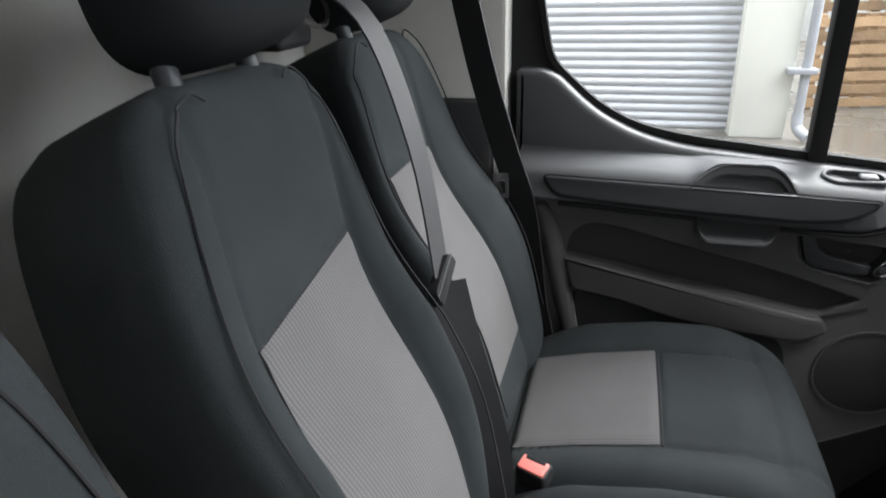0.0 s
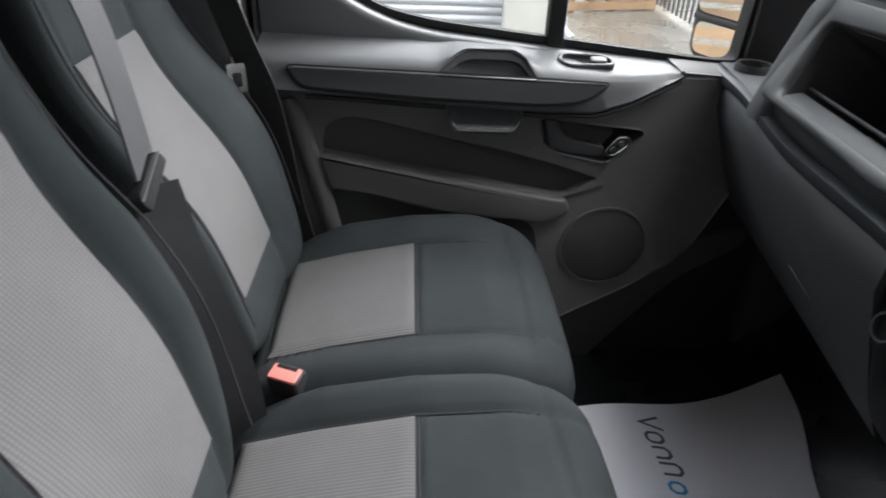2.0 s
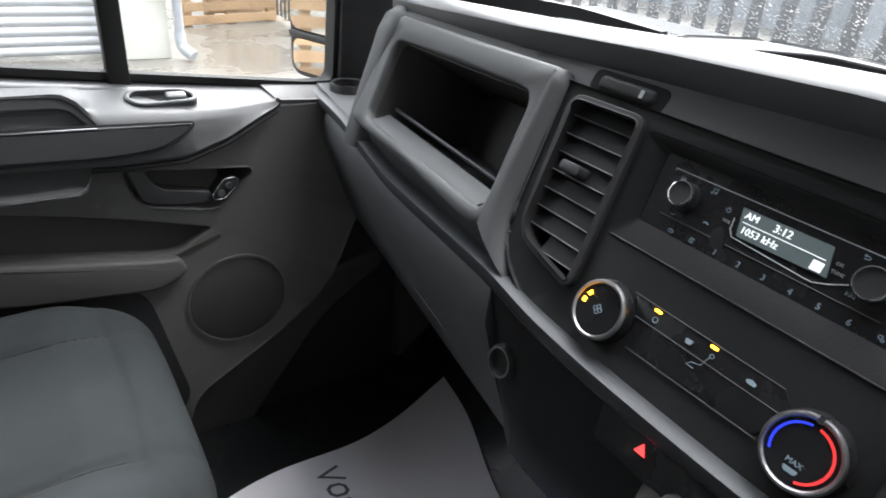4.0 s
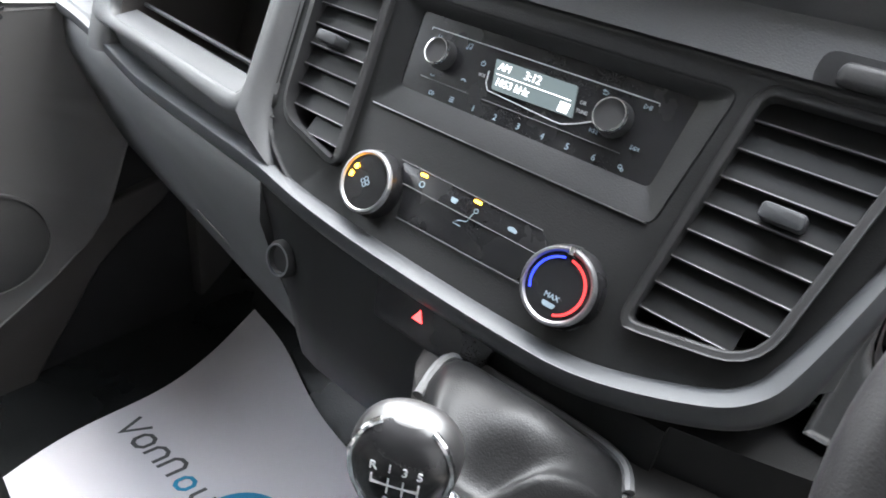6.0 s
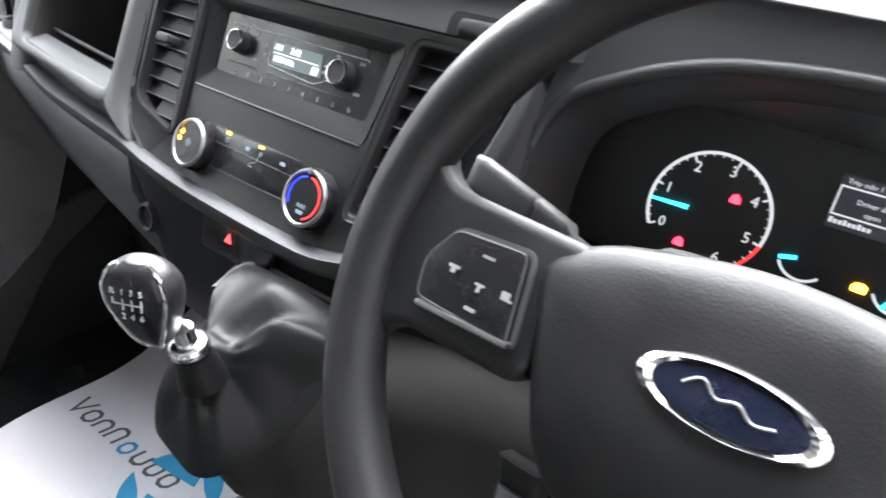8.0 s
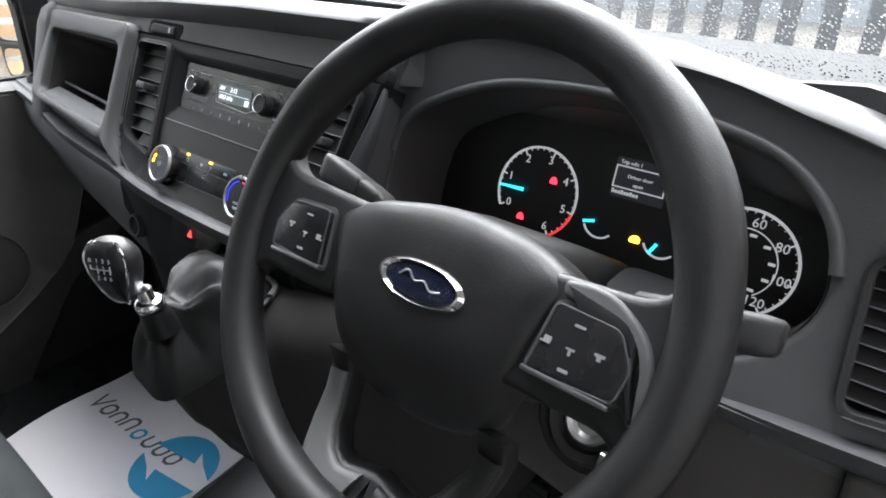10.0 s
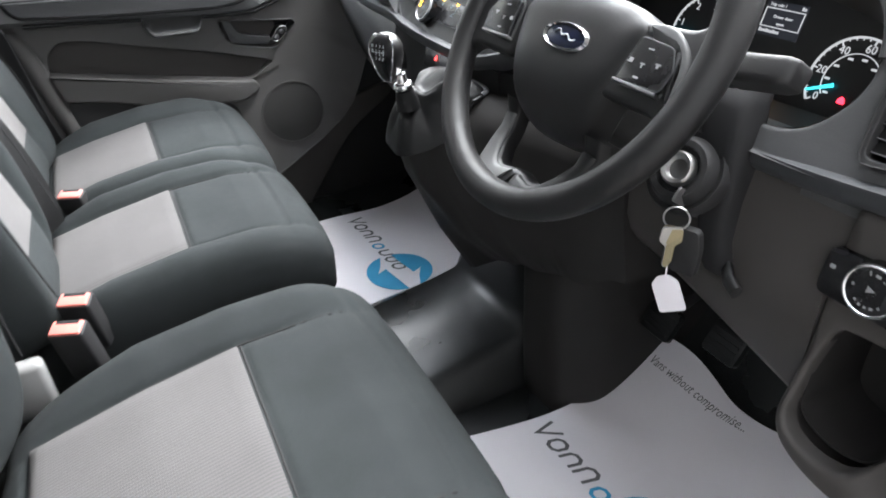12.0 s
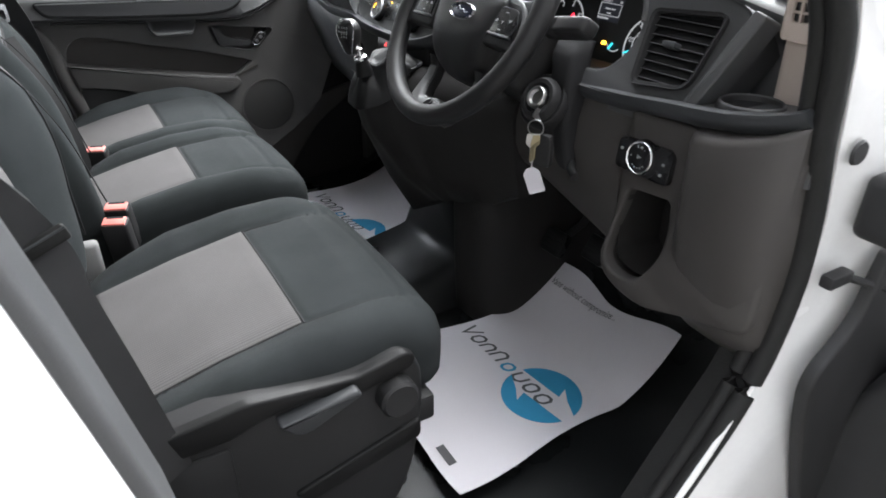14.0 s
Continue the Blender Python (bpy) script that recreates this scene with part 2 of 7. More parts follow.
def woven(name, colour, pitch, strength=0.5, dark=0.6, rough=0.95, along="X"):
    """Cloth with a woven rib: two crossed waves in its own x, y, z."""
    m = material(name, colour, rough, 0, 0.1, 9.0, 1600.0, 0.0, spec=0.15)
    n, l = m.node_tree.nodes, m.node_tree.links
    p = n["Principled BSDF"]
    co = n.new("ShaderNodeTexCoord")
    waves = []
    for direction, k in (("Y", 1.0), (along, 1.6)):
        w = n.new("ShaderNodeTexWave")
        w.bands_direction = direction
        w.inputs["Scale"].default_value = 2 * math.pi / pitch / 20 * k
        w.inputs["Distortion"].default_value = 0.5
        w.inputs["Detail Scale"].default_value = 60
        l.new(co.outputs["Object"], w.inputs["Vector"])
        waves.append(w)
    mix = n.new("ShaderNodeMath")
    mix.operation = "MULTIPLY"
    l.new(waves[0].outputs["Fac"], mix.inputs[0])
    soft = n.new("ShaderNodeMapRange")
    soft.inputs["To Min"].default_value = 0.55
    l.new(waves[1].outputs["Fac"], soft.inputs["Value"])
    l.new(soft.outputs[0], mix.inputs[1])
    rng = n.new("ShaderNodeMapRange")
    rng.inputs["To Min"].default_value, rng.inputs["To Max"].default_value = dark, 1.25
    l.new(mix.outputs[0], rng.inputs["Value"])
    old = p.inputs["Base Color"].links[0].from_socket
    sc = n.new("ShaderNodeVectorMath")
    sc.operation = "SCALE"
    l.new(old, sc.inputs[0])
    l.new(rng.outputs[0], sc.inputs["Scale"])
    l.new(sc.outputs[0], p.inputs["Base Color"])
    b = n.new("ShaderNodeBump")
    b.inputs["Strength"].default_value, b.inputs["Distance"].default_value = strength, 0.0012
    l.new(mix.outputs[0], b.inputs["Height"])
    l.new(b.outputs[0], p.inputs["Normal"])
    return m


def glass(name, colour=(1, 1, 1), rough=0.0, drops=0.0):
    """A thin pane: clear, with a faint mirror and, outside, rain drops that bend the light."""
    m = bpy.data.materials.new(name)
    m.use_nodes = True
    n, l = m.node_tree.nodes, m.node_tree.links
    n.remove(n["Principled BSDF"])
    clear, gloss, mix = n.new("ShaderNodeBsdfTransparent"), n.new("ShaderNodeBsdfGlossy"), n.new("ShaderNodeMixShader")
    clear.inputs[0].default_value = (*colour, 1)
    gloss.inputs["Roughness"].default_value = 0.02
    fr = n.new("ShaderNodeFresnel")
    fr.inputs[0].default_value = 1.14 if drops else 1.35
    l.new(fr.outputs[0], mix.inputs[0])
    l.new(clear.outputs[0], mix.inputs[1])
    l.new(gloss.outputs[0], mix.inputs[2])
    last = mix
    if drops:
        co, vor = n.new("ShaderNodeTexCoord"), n.new("ShaderNodeTexVoronoi")
        vor.inputs["Scale"].default_value = drops
        l.new(co.outputs["Object"], vor.inputs["Vector"])
        small = n.new("ShaderNodeMapRange")
        small.inputs["From Min"].default_value, small.inputs["From Max"].default_value = 0.42, 0.28
        l.new(vor.outputs["Distance"], small.inputs["Value"])
        refr, second, bmp = n.new("ShaderNodeBsdfRefraction"), n.new("ShaderNodeMixShader"), n.new("ShaderNodeBump")
        refr.inputs["IOR"].default_value = 1.07
        bmp.inputs["Strength"].default_value, bmp.inputs["Distance"].default_value = 0.8, 0.002
        l.new(small.outputs[0], bmp.inputs["Height"])
        l.new(bmp.outputs[0], refr.inputs["Normal"])
        l.new(small.outputs[0], second.inputs[0])
        l.new(mix.outputs[0], second.inputs[1])
        l.new(refr.outputs[0], second.inputs[2])
        last = second
    l.new(last.outputs[0], n["Material Output"].inputs[0])
    return m


def glow(name, colour, strength):
    m = bpy.data.materials.new(name)
    m.use_nodes = True
    p = m.node_tree.nodes["Principled BSDF"]
    p.inputs["Base Color"].default_value = (*colour, 1)
    p.inputs["Emission Color"].default_value = (*colour, 1)
    p.inputs["Emission Strength"].default_value = strength
    return m


CLOTH = material("dark grey seat cloth", (0.0255, 0.0290, 0.0303), 0.95, 0, 0.26, 9.0, 1200.0, 0.8, 0.0008, 0.15)
CLOTH_SIDE = material("black seat cloth", (0.016, 0.017, 0.018), 0.95, 0, 0.18, 7.0, 1500.0, 0.5, 0.0006, 0.12)
INSERT = woven("light grey ribbed cloth", (0.098, 0.0945, 0.0955), 0.0046, 0.18, 0.84)
# same cloth, a touch lighter: offsets the weaker light on the backs
INSERT_BACK = woven("light grey ribbed back cloth", (0.106, 0.1025, 0.1035), 0.0046, 0.22, 0.82, along="Z")
SEAM = material("seam thread", (0.012, 0.012, 0.013), 0.9)
DASH = material("charcoal grained plastic", (0.056, 0.057, 0.059), 0.5, 0, 0.14, 6.0, 900.0, 0.35, 0.0005, 0.42, 0.06)
DASH_TOP = material("charcoal dash top", (0.055, 0.056, 0.058), 0.42, 0, 0.1, 6.0, 900.0, 0.2, 0.0004, 0.5, 0.05)
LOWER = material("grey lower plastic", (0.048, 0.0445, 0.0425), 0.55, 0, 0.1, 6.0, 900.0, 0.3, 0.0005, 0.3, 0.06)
DOORTRIM = material("grey door plastic", (0.094, 0.091, 0.090), 0.55, 0, 0.08, 5.0, 900.0, 0.3, 0.0005, 0.35, 0.06)
CUPGREY = material("pale satin cup plastic", (0.085, 0.086, 0.088), 0.45, 0, 0.06, 6.0, 600.0, 0.1, 0.0004, 0.45)
TRIM = material("satin grey trim", (0.037, 0.039, 0.042), 0.47, 0, 0.08, 6.0, 600.0, 0.12, 0.0004, 0.34, 0.06)
GLOSS = material("gloss black plastic", (0.010, 0.010, 0.011), 0.26, 0, 0.1, 20.0, 900.0, 0.0, spec=0.35, stain=0.06)
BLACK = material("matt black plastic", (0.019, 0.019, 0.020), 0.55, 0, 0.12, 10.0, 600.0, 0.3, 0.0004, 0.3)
STACK = material("black centre panel plastic", (0.0092, 0.0093, 0.0097), 0.46, 0, 0.14, 6.0, 900.0, 0.3, 0.0005, 0.2, 0.06)
FACIA = material("dark instrument surround", (0.046, 0.047, 0.0485), 0.5, 0, 0.14, 6.0, 900.0, 0.35, 0.0005, 0.42, 0.06)
VOID = material("black recess", (0.018, 0.018, 0.019), 0.8, 0, 0.1, 10.0, 500.0, 0.1, spec=0.15)
CHROME = material("chrome", (0.78, 0.78, 0.79), 0.12, 1.0, 0.03, 20.0, 400.0, 0.0)
MIRROR = material("silvered mirror glass", (0.62, 0.63, 0.64), 0.03, 1.0, 0.02, 8.0, 400.0, 0.0)
SATIN = material("satin silver", (0.30, 0.30, 0.31), 0.34, 1.0, 0.05, 20.0, 400.0, 0.0)
RUBBER = material("black rubber floor", (0.0085, 0.0094, 0.0098), 0.33, 0, 0.25, 5.0, 300.0, 0.4, 0.0008, 0.42, 0.12)
GAITERKNOB = material("satin dark knob plastic", (0.011, 0.011, 0.0115), 0.42, 0, 0.06, 20.0, 900.0, 0.0, spec=0.5)
SEAL = material("black door seal", (0.015, 0.015, 0.015), 0.65, 0, 0.15, 8.0, 300.0, 0.3, 0.0008, spec=0.2)
GREYPLASTIC = material("pale grey moulded plastic", (0.20, 0.20, 0.20), 0.6, 0, 0.08, 8.0, 600.0, 0.2, 0.0005, 0.35)
LEATHER = material("black gaiter leather", (0.0065, 0.0066, 0.007), 0.42, 0, 0.25, 20.0, 900.0, 0.4, 0.0006, 0.20, 0.06)
WHEEL = material("steering wheel leather grain", (0.0095, 0.0095, 0.0102), 0.46, 0, 0.2, 20.0, 850.0, 0.3, 0.0005, 0.34, 0.10)
PAPER = material("white paper", (0.66, 0.64, 0.675), 0.85, 0, 0.03, 4.0, 500.0, 0.15, 0.0004, 0.2)
INK = material("grey printing ink", (0.09, 0.09, 0.095), 0.8)
BLUE = material("blue printing ink", (0.03, 0.27, 0.48), 0.8)
WHITE = material("white body paint", (0.72, 0.72, 0.72), 0.25, 0, 0.04, 3.0, 100.0, 0.0, spec=0.5, stain=0.08, coat=0.4)
BEIGE = material("beige pillar trim", (0.42, 0.36, 0.32), 0.7, 0, 0.06, 5.0, 600.0, 0.3, 0.0005, 0.3)
PALE = material("pale grey bulkhead lining", (0.50, 0.49, 0.46), 0.75, 0, 0.08, 3.0, 400.0, 0.2, 0.0005, 0.3)
HEAD = material("pale roof lining", (0.55, 0.54, 0.52), 0.9, 0, 0.05, 5.0, 900.0, 0.3, 0.0006, 0.2)
BELT = material("grey belt webbing", (0.043, 0.042, 0.044), 0.6, 0, 0.12, 30.0, 1200.0, 0.4, 0.0005, 0.4)
BELT_BLACK = material("black belt webbing", (0.018, 0.018, 0.019), 0.55, 0, 0.12, 30.0, 1200.0, 0.4, 0.0005, 0.3)
RED = material("red buckle button", (0.78, 0.22, 0.19), 0.4, 0, 0.05)
STEEL = material("zinc steel", (0.5, 0.5, 0.5), 0.35, 1.0, 0.1, 60.0, 500.0, 0.0)
BRASS = material("brass key", (0.30, 0.26, 0.17), 0.35, 1.0, 0.1, 60.0, 500.0, 0.0)
PRINT = material("white print", (0.38, 0.39, 0.40), 0.6, 0, 0.02)
MARK = material("soft white print", (0.24, 0.245, 0.25), 0.6, 0, 0.02)
DIMPRINT = material("pale blue print", (0.24, 0.31, 0.36), 0.6, 0, 0.02)
NAVY = material("dark blue enamel", (0.007, 0.010, 0.026), 0.2, 0, 0.1, 30.0)
PANE = glass("clear window glass", (0.93, 0.95, 0.95), drops=0)
SCREEN = glass("rain-spotted windscreen", (0.74, 0.77, 0.78), drops=330)
AMBER = glow("amber light", (1.0, 0.42, 0.02), 0.6)
REDLAMP = glow("red light", (1.0, 0.02, 0.04), 0.28)
# black dial face made lighter, glare and haze put into the base colour
DIALFACE = material("glare-lifted dial face", (0.026, 0.026, 0.027), 0.42, 0, 0.1, 12.0, 600.0, 0.0, spec=0.4)
NEEDLE = glow("cyan needle", (0.03, 0.45, 0.56), 0.14)
DIAL = glow("white dial print", (0.40, 0.41, 0.43), 0.045)
TRIPLCD = glow("dim blue-grey display", (0.028, 0.031, 0.040), 0.018)
LCD = glow("dim display", (0.032, 0.042, 0.044), 0.10)
MESH = material("dark speaker mesh", (0.060, 0.059, 0.058), 0.7, 0, 0.15, 8.0, 1400.0, 0.9, 0.0010, 0.3)
PAD = material("dark armrest pad", (0.024, 0.025, 0.027), 0.5, 0, 0.1, 6.0, 700.0, 0.4, 0.0005, 0.45, 0.05)
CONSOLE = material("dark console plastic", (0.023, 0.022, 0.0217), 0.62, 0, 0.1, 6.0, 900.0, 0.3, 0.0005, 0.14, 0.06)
HAZARD = glow("red hazard mark", (0.7, 0.03, 0.03), 0.25)
LCDTEXT = glow("display letters", (0.60, 0.64, 0.66), 0.09)
HOTRED = glow("red scale", (0.7, 0.03, 0.03), 0.06)
COOLBLUE = glow("blue scale", (0.015, 0.03, 0.6), 0.10)
CONCRETE = material("wet concrete yard", (0.13, 0.12, 0.105), 0.34, 0, 0.3, 0.8, 30.0, 0.25, 0.003, 0.4, 0.26)
SHUTTER = material("galvanised shutter", (0.42, 0.43, 0.45), 0.55, 0.0, 0.06, 1.0, 40.0, 0.0)
RENDERWALL = material("painted pier", (0.62, 0.62, 0.57), 0.85, 0, 0.1, 2.0, 60.0, 0.3, 0.002)
PIPE = material("grey drainpipe", (0.30, 0.31, 0.33), 0.5, 0, 0.06, 3.0, 60.0, 0.0)
WOOD = material("pallet timber", (0.32, 0.21, 0.12), 0.8, 0, 0.4, 3.0, 60.0, 0.4, 0.002)


def by_piece(m, low, high):
    """Makes each object of that material a little lighter or darker."""
    n, l = m.node_tree.nodes, m.node_tree.links
    p = n["Principled BSDF"]
    info, rng, sc = n.new("ShaderNodeObjectInfo"), n.new("ShaderNodeMapRange"), n.new("ShaderNodeVectorMath")
    sc.operation = "SCALE"
    rng.inputs["To Min"].default_value, rng.inputs["To Max"].default_value = low, high
    l.new(info.outputs["Random"], rng.inputs["Value"])
    l.new(p.inputs["Base Color"].links[0].from_socket, sc.inputs[0])
    l.new(rng.outputs[0], sc.inputs["Scale"])
    l.new(sc.outputs[0], p.inputs["Base Color"])


by_piece(WOOD, 0.6, 1.25)
FENCE = material("weathered galvanised palisade", (0.105, 0.109, 0.113), 0.6, 0.0, 0.1, 3.0, 60.0, 0.0)
BLOCKWALL = material("dull light-blocking wall", (0.15, 0.15, 0.15), 0.85, 0, 0.25, 2.0, 40.0, 0.3, 0.003)

# ---- yard outside ----
GROUND = -0.55
setting("ground", box(-60, 90, -60, 120, GROUND - 0.2, GROUND), CONCRETE, "wet grey concrete yard with puddles", "ground")


def roller_shutter(x0, x1, y, z0, z1):
    t = thing("roller_shutter", (x0, y, z0), "closed pale grey corrugated metal roller shutter", "shutter")
    k, h = 0, 0.082
    while z0 + k * h < z1:
        a = z0 + k * h
        prof = [(y, a), (y - 0.004, a + 0.006), (y - 0.020, a + 0.022), (y - 0.026, a + 0.046), (y - 0.018, a + 0.068), (y, a + 0.080), (y + 0.01, a + 0.080), (y + 0.01, a)]
        part("slat", loft([[(x, q[0], q[1]) for q in prof] for x in (x0, x1)]), SHUTTER, t)
        k += 1
    return t


roller_shutter(-4.5, 1.02, 6.45, GROUND + 0.02, 2.6)
setting("wall_yard", joined(box(-9, -4.5, 6.3, 6.6, GROUND, 4.2), box(-9, 1.5, 6.3, 6.6, 2.6, 4.2), box(1.02, 1.5, 6.25, 6.7, GROUND, 4.2, 0.01), box(0.9, 1.5, 6.7, 16, GROUND, 4.2)), RENDERWALL, "pale painted masonry pier and wall", "wall")
# added wall, never in view: blocks sky light from the driver's side
setting("wall_light_block", box(-12, 9, -3.4, -3.1, GROUND, 8.2), BLOCKWALL, "unseen wall added to hold back light from the right", "wall")
setting("wall_yard_rear", box(-8.2, -7.8, -5, 6.5, GROUND, 4.5), RENDERWALL, "plain rendered wall behind the van", "wall")
pipe = thing("drainpipe", (1.58, 6.2, GROUND), "grey plastic drainpipe with a curved shoe", "drainpipe")
part("pipe", tube([(1.58, 6.2, 4.0), (1.58, 6.2, GROUND + 0.22)], 0.042, 14), PIPE, pipe)
part("shoe", tube(curve3([(1.58, 6.2, GROUND + 0.24), (1.585, 6.17, GROUND + 0.12), (1.66, 6.08, GROUND + 0.05)], 5), 0.050, 14), PIPE, pipe)
part("bracket", box(1.42, 1.66, 6.12, 6.26, 0.05, 0.10, 0.006), PIPE, pipe)


def pallet(x, y, z, turn, group="stacked pallets"):
    t = thing("wooden_pallet", (x, y, z), "weathered brown wooden pallet leaning on its edge", "pallet", group)
    m = pose(x, y, z, 0, 0, turn)
    for k in range(7):
        part("board", moved(box(-0.6, 0.6, -0.02, 0.0, 0.02 + k * 0.142, 0.02 + k * 0.142 + 0.095), m), WOOD, t)
    for k in range(3):
        part("block", moved(box(-0.6 + k * 0.55, -0.5 + k * 0.55, 0.0, 0.09, 0.0, 1.0), m), WOOD, t)
    return t


for px, py, pz, pt in ((2.55, 7.9, GROUND, 14), (2.6, 8.1, GROUND + 1.0, 12), (3.0, 8.6, GROUND, 10), (2.5, 8.1, GROUND + 2.0, 14), (-2.9, 3.35, GROUND, 61), (-3.0, 3.4, GROUND + 1.0, 58)):
    pallet(px, py, pz, pt)


def palisade(x0, y0, x1, y1, pitch=0.16, z0=GROUND, h=2.4):
    t = thing("palisade_fence", (x0, y0, z0), "galvanised steel palisade fence with pointed pales", "fence")
    d = Vector((x1 - x0, y1 - y0, 0))
    n = int(d.length / pitch)
    turn = math.degrees(math.atan2(d.y, d.x))
    pale = bpy.data.meshes.new("pale")
    bm = slab([Vector(p) for p in ((-0.035, 0.05), (0.035, 0.05), (0.035, h - 0.12), (0.0, h), (-0.035, h - 0.12))], 0, 0.012)
    finish(moved(bm, pose(0, 0, 0, 90, 0, 0))).to_mesh(pale)
    bm.free()
    pale.materials.append(FENCE)
    for k in range(n):
        ob = new("pale", pale)
        ob.parent = t
        ob.matrix_local = pose(d.x * k / n, d.y * k / n, 0, 0, 0, turn)
    for z in (0.35, h - 0.4):
        part("rail", moved(box(0, d.length, 0.015, 0.06, z, z + 0.05), pose(x0, y0, z0, 0, 0, turn)), FENCE, t)
    return t


palisade(3.25, 9.8, 3.0, -3.2, 0.145)
setting("hedge_wall", box(11.5, 12.0, -14, 16, GROUND, 1.5), material("grey cladding", (0.21, 0.22, 0.23), 0.7, 0, 0.3, 0.6, 10.0, 0.0), "grey metal-clad building behind the fence", "building")

setting("wall_yard_far", box(-4, 16, 15.5, 16, GROUND, 6), material("pale cladding", (0.33, 0.33, 0.32), 0.7, 0, 0.3, 0.6, 10.0, 0.0), "pale clad building beyond the yard", "building")

# ---- cab shell ----
fl = [[(x, y, z) for x, z in ((-0.6, -0.03), (0.52, -0.03), (0.80, -0.02), (0.90, 0.06), (1.02, 0.22), (1.08, 0.5))] for y in steps(-0.97, 0.97, 2)]
setting("floor", loft([a + [(p[0] + 0.03, p[1], p[2] - 0.05) for p in reversed(a)] for a in fl]), RUBBER, "black moulded rubber cab floor", "floor")
hump = []
for x, w, h in ((-0.3, 0.15, 0.0), (0.30, 0.15, 0.02), (0.45, 0.155, 0.035), (0.60, 0.155, 0.064), (0.640, 0.155, 0.073), (0.652, 0.155, 0.078), (0.662, 0.155, 0.088), (0.668, 0.155, 0.102), (0.70, 0.155, 0.24), (0.95, 0.2, 0.33)):
    hump.append([(x, 0.02 - w - 0.03, -0.04), (x, 0.02 - w, h * 0.6), (x, 0.02 - w + 0.03, h), (x, 0.02 + w - 0.03, h), (x, 0.02 + w, h * 0.6), (x, 0.02 + w + 0.03, -0.04)])
setting("floor_tunnel", loft(hump), RUBBER, "black rubber tunnel between the footwells", "floor", 45)
setting("wall_bulkhead", joined(box(-0.62, -0.58, -0.93, 0.93, -0.1, 1.45), box(-0.585, -0.572, -0.9, 0.9, 1.0, 1.03, 0.004)), PALE, "pale grey ribbed bulkhead behind the seats", "wall")
setting("ceiling", loft([[(-0.62, y, 1.38 + 0.04 * (1 - (y / 0.9) ** 2)), (0.20, y, 1.38 + 0.04 * (1 - (y / 0.9) ** 2)), (0.46, y, 1.32 + 0.03 * (1 - (y / 0.9) ** 2)), (0.47, y, 1.38), (0.20, y, 1.45), (-0.62, y, 1.45)] for y in steps(-0.93, 0.93, 8)]), HEAD, "pale roof lining", "ceiling")

setting("wall_firewall", joined(box(1.09, 1.13, -0.96, 0.96, -0.1, 0.74), box(1.02, 1.42, -0.96, 0.96, 0.69, 0.725)), SEAL, "black bulkhead between the cab and the engine", "wall")
setting("wall_footwell_left", box(0.80, 1.40, 0.935, 0.965, -0.1, 0.72), SEAL, "black side of the passenger footwell", "wall")
setting("wall_footwell_right", box(0.80, 1.40, -0.965, -0.935, -0.1, 0.72), SEAL, "black side of the driver footwell", "wall")

# windscreen and its frame
ws = [[(lerp(1.005 - 0.40 * y * y, 0.46 - 0.10 * y * y, t), y * lerp(1.0, 0.90, t), lerp(0.735, 1.36, t)) for y in steps(-0.86, 0.86, 16)] for t in steps(0, 1, 10)]
glassbm = bmesh.new()
gr = [[glassbm.verts.new(p) for p in row] for row in ws]
for a, b in zip(gr, gr[1:]):
    for i in range(16):
        glassbm.faces.new((a[i], a[i + 1], b[i + 1], b[i]))
pane = setting("window_1", glassbm, SCREEN, "rain-spotted windscreen", "window")
pane.visible_shadow = False

# ---- passenger door ----
DY = 0.80
DM = axes((0, DY, 0), (1, 0, 0), (0, 0, 1))
door = thing("passenger_door", (0.25, 0.85, 0.1), "grey plastic door trim with armrest and pocket", "car door")
outline = rounded([(-0.145, -0.03), (0.37, -0.03), (0.405, 0.075), (0.583, 0.182), (0.665, 0.25), (0.735, 0.42), (0.745, 0.602), (0.575, 0.612), (0.48, 0.575), (0.40, 0.555), (0.20, 0.56), (-0.15, 0.565)], [0.02, 0.01, 0.03, 0.05, 0.06, 0.05, 0.02, 0.01, 0.06, 0.06, 0.1, 0.01], 6)
pocket = rounded([(-0.056, 0.451), (0.38, 0.371), (0.405, 0.373), (0.458, 0.408), (0.32, 0.45), (0.142, 0.489), (0.038, 0.515), (-0.014, 0.52), (-0.045, 0.50)], [0.006, 0.02, 0.01, 0.008, 0.06, 0.08, 0.06, 0.03, 0.03], 5)
handlehole = rounded([(0.337, 0.523), (0.527, 0.506), (0.53, 0.495), (0.476, 0.443), (0.455, 0.441), (0.362, 0.461), (0.345, 0.486)], [0.008, 0.008, 0.006, 0.02, 0.02, 0.015, 0.01], 4)
part("trim_panel", moved(plate(outline, [pocket, handlehole], 0.05, 0.0, 0.06, 0.003), DM), DOORTRIM, door)
# pocket back and floor use a darker grey, recess shade put into the colour
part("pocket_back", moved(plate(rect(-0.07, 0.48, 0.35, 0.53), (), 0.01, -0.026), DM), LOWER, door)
part("pocket_lip", moved(slab(rounded([(-0.041, 0.385), (0.047, 0.371), (0.158, 0.339), (0.371, 0.318), (0.415, 0.345), (0.40, 0.371), (0.38, 0.3705), (-0.057, 0.4505)], [0.01, 0.03, 0.06, 0.03, 0.03, 0.01, 0.01, 0.004], 4), -0.01, 0.016, 0.006, 3), DM), DOORTRIM, door)
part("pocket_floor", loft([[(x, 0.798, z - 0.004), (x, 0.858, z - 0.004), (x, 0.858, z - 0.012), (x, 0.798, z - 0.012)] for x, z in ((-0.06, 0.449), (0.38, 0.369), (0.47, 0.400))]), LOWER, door)
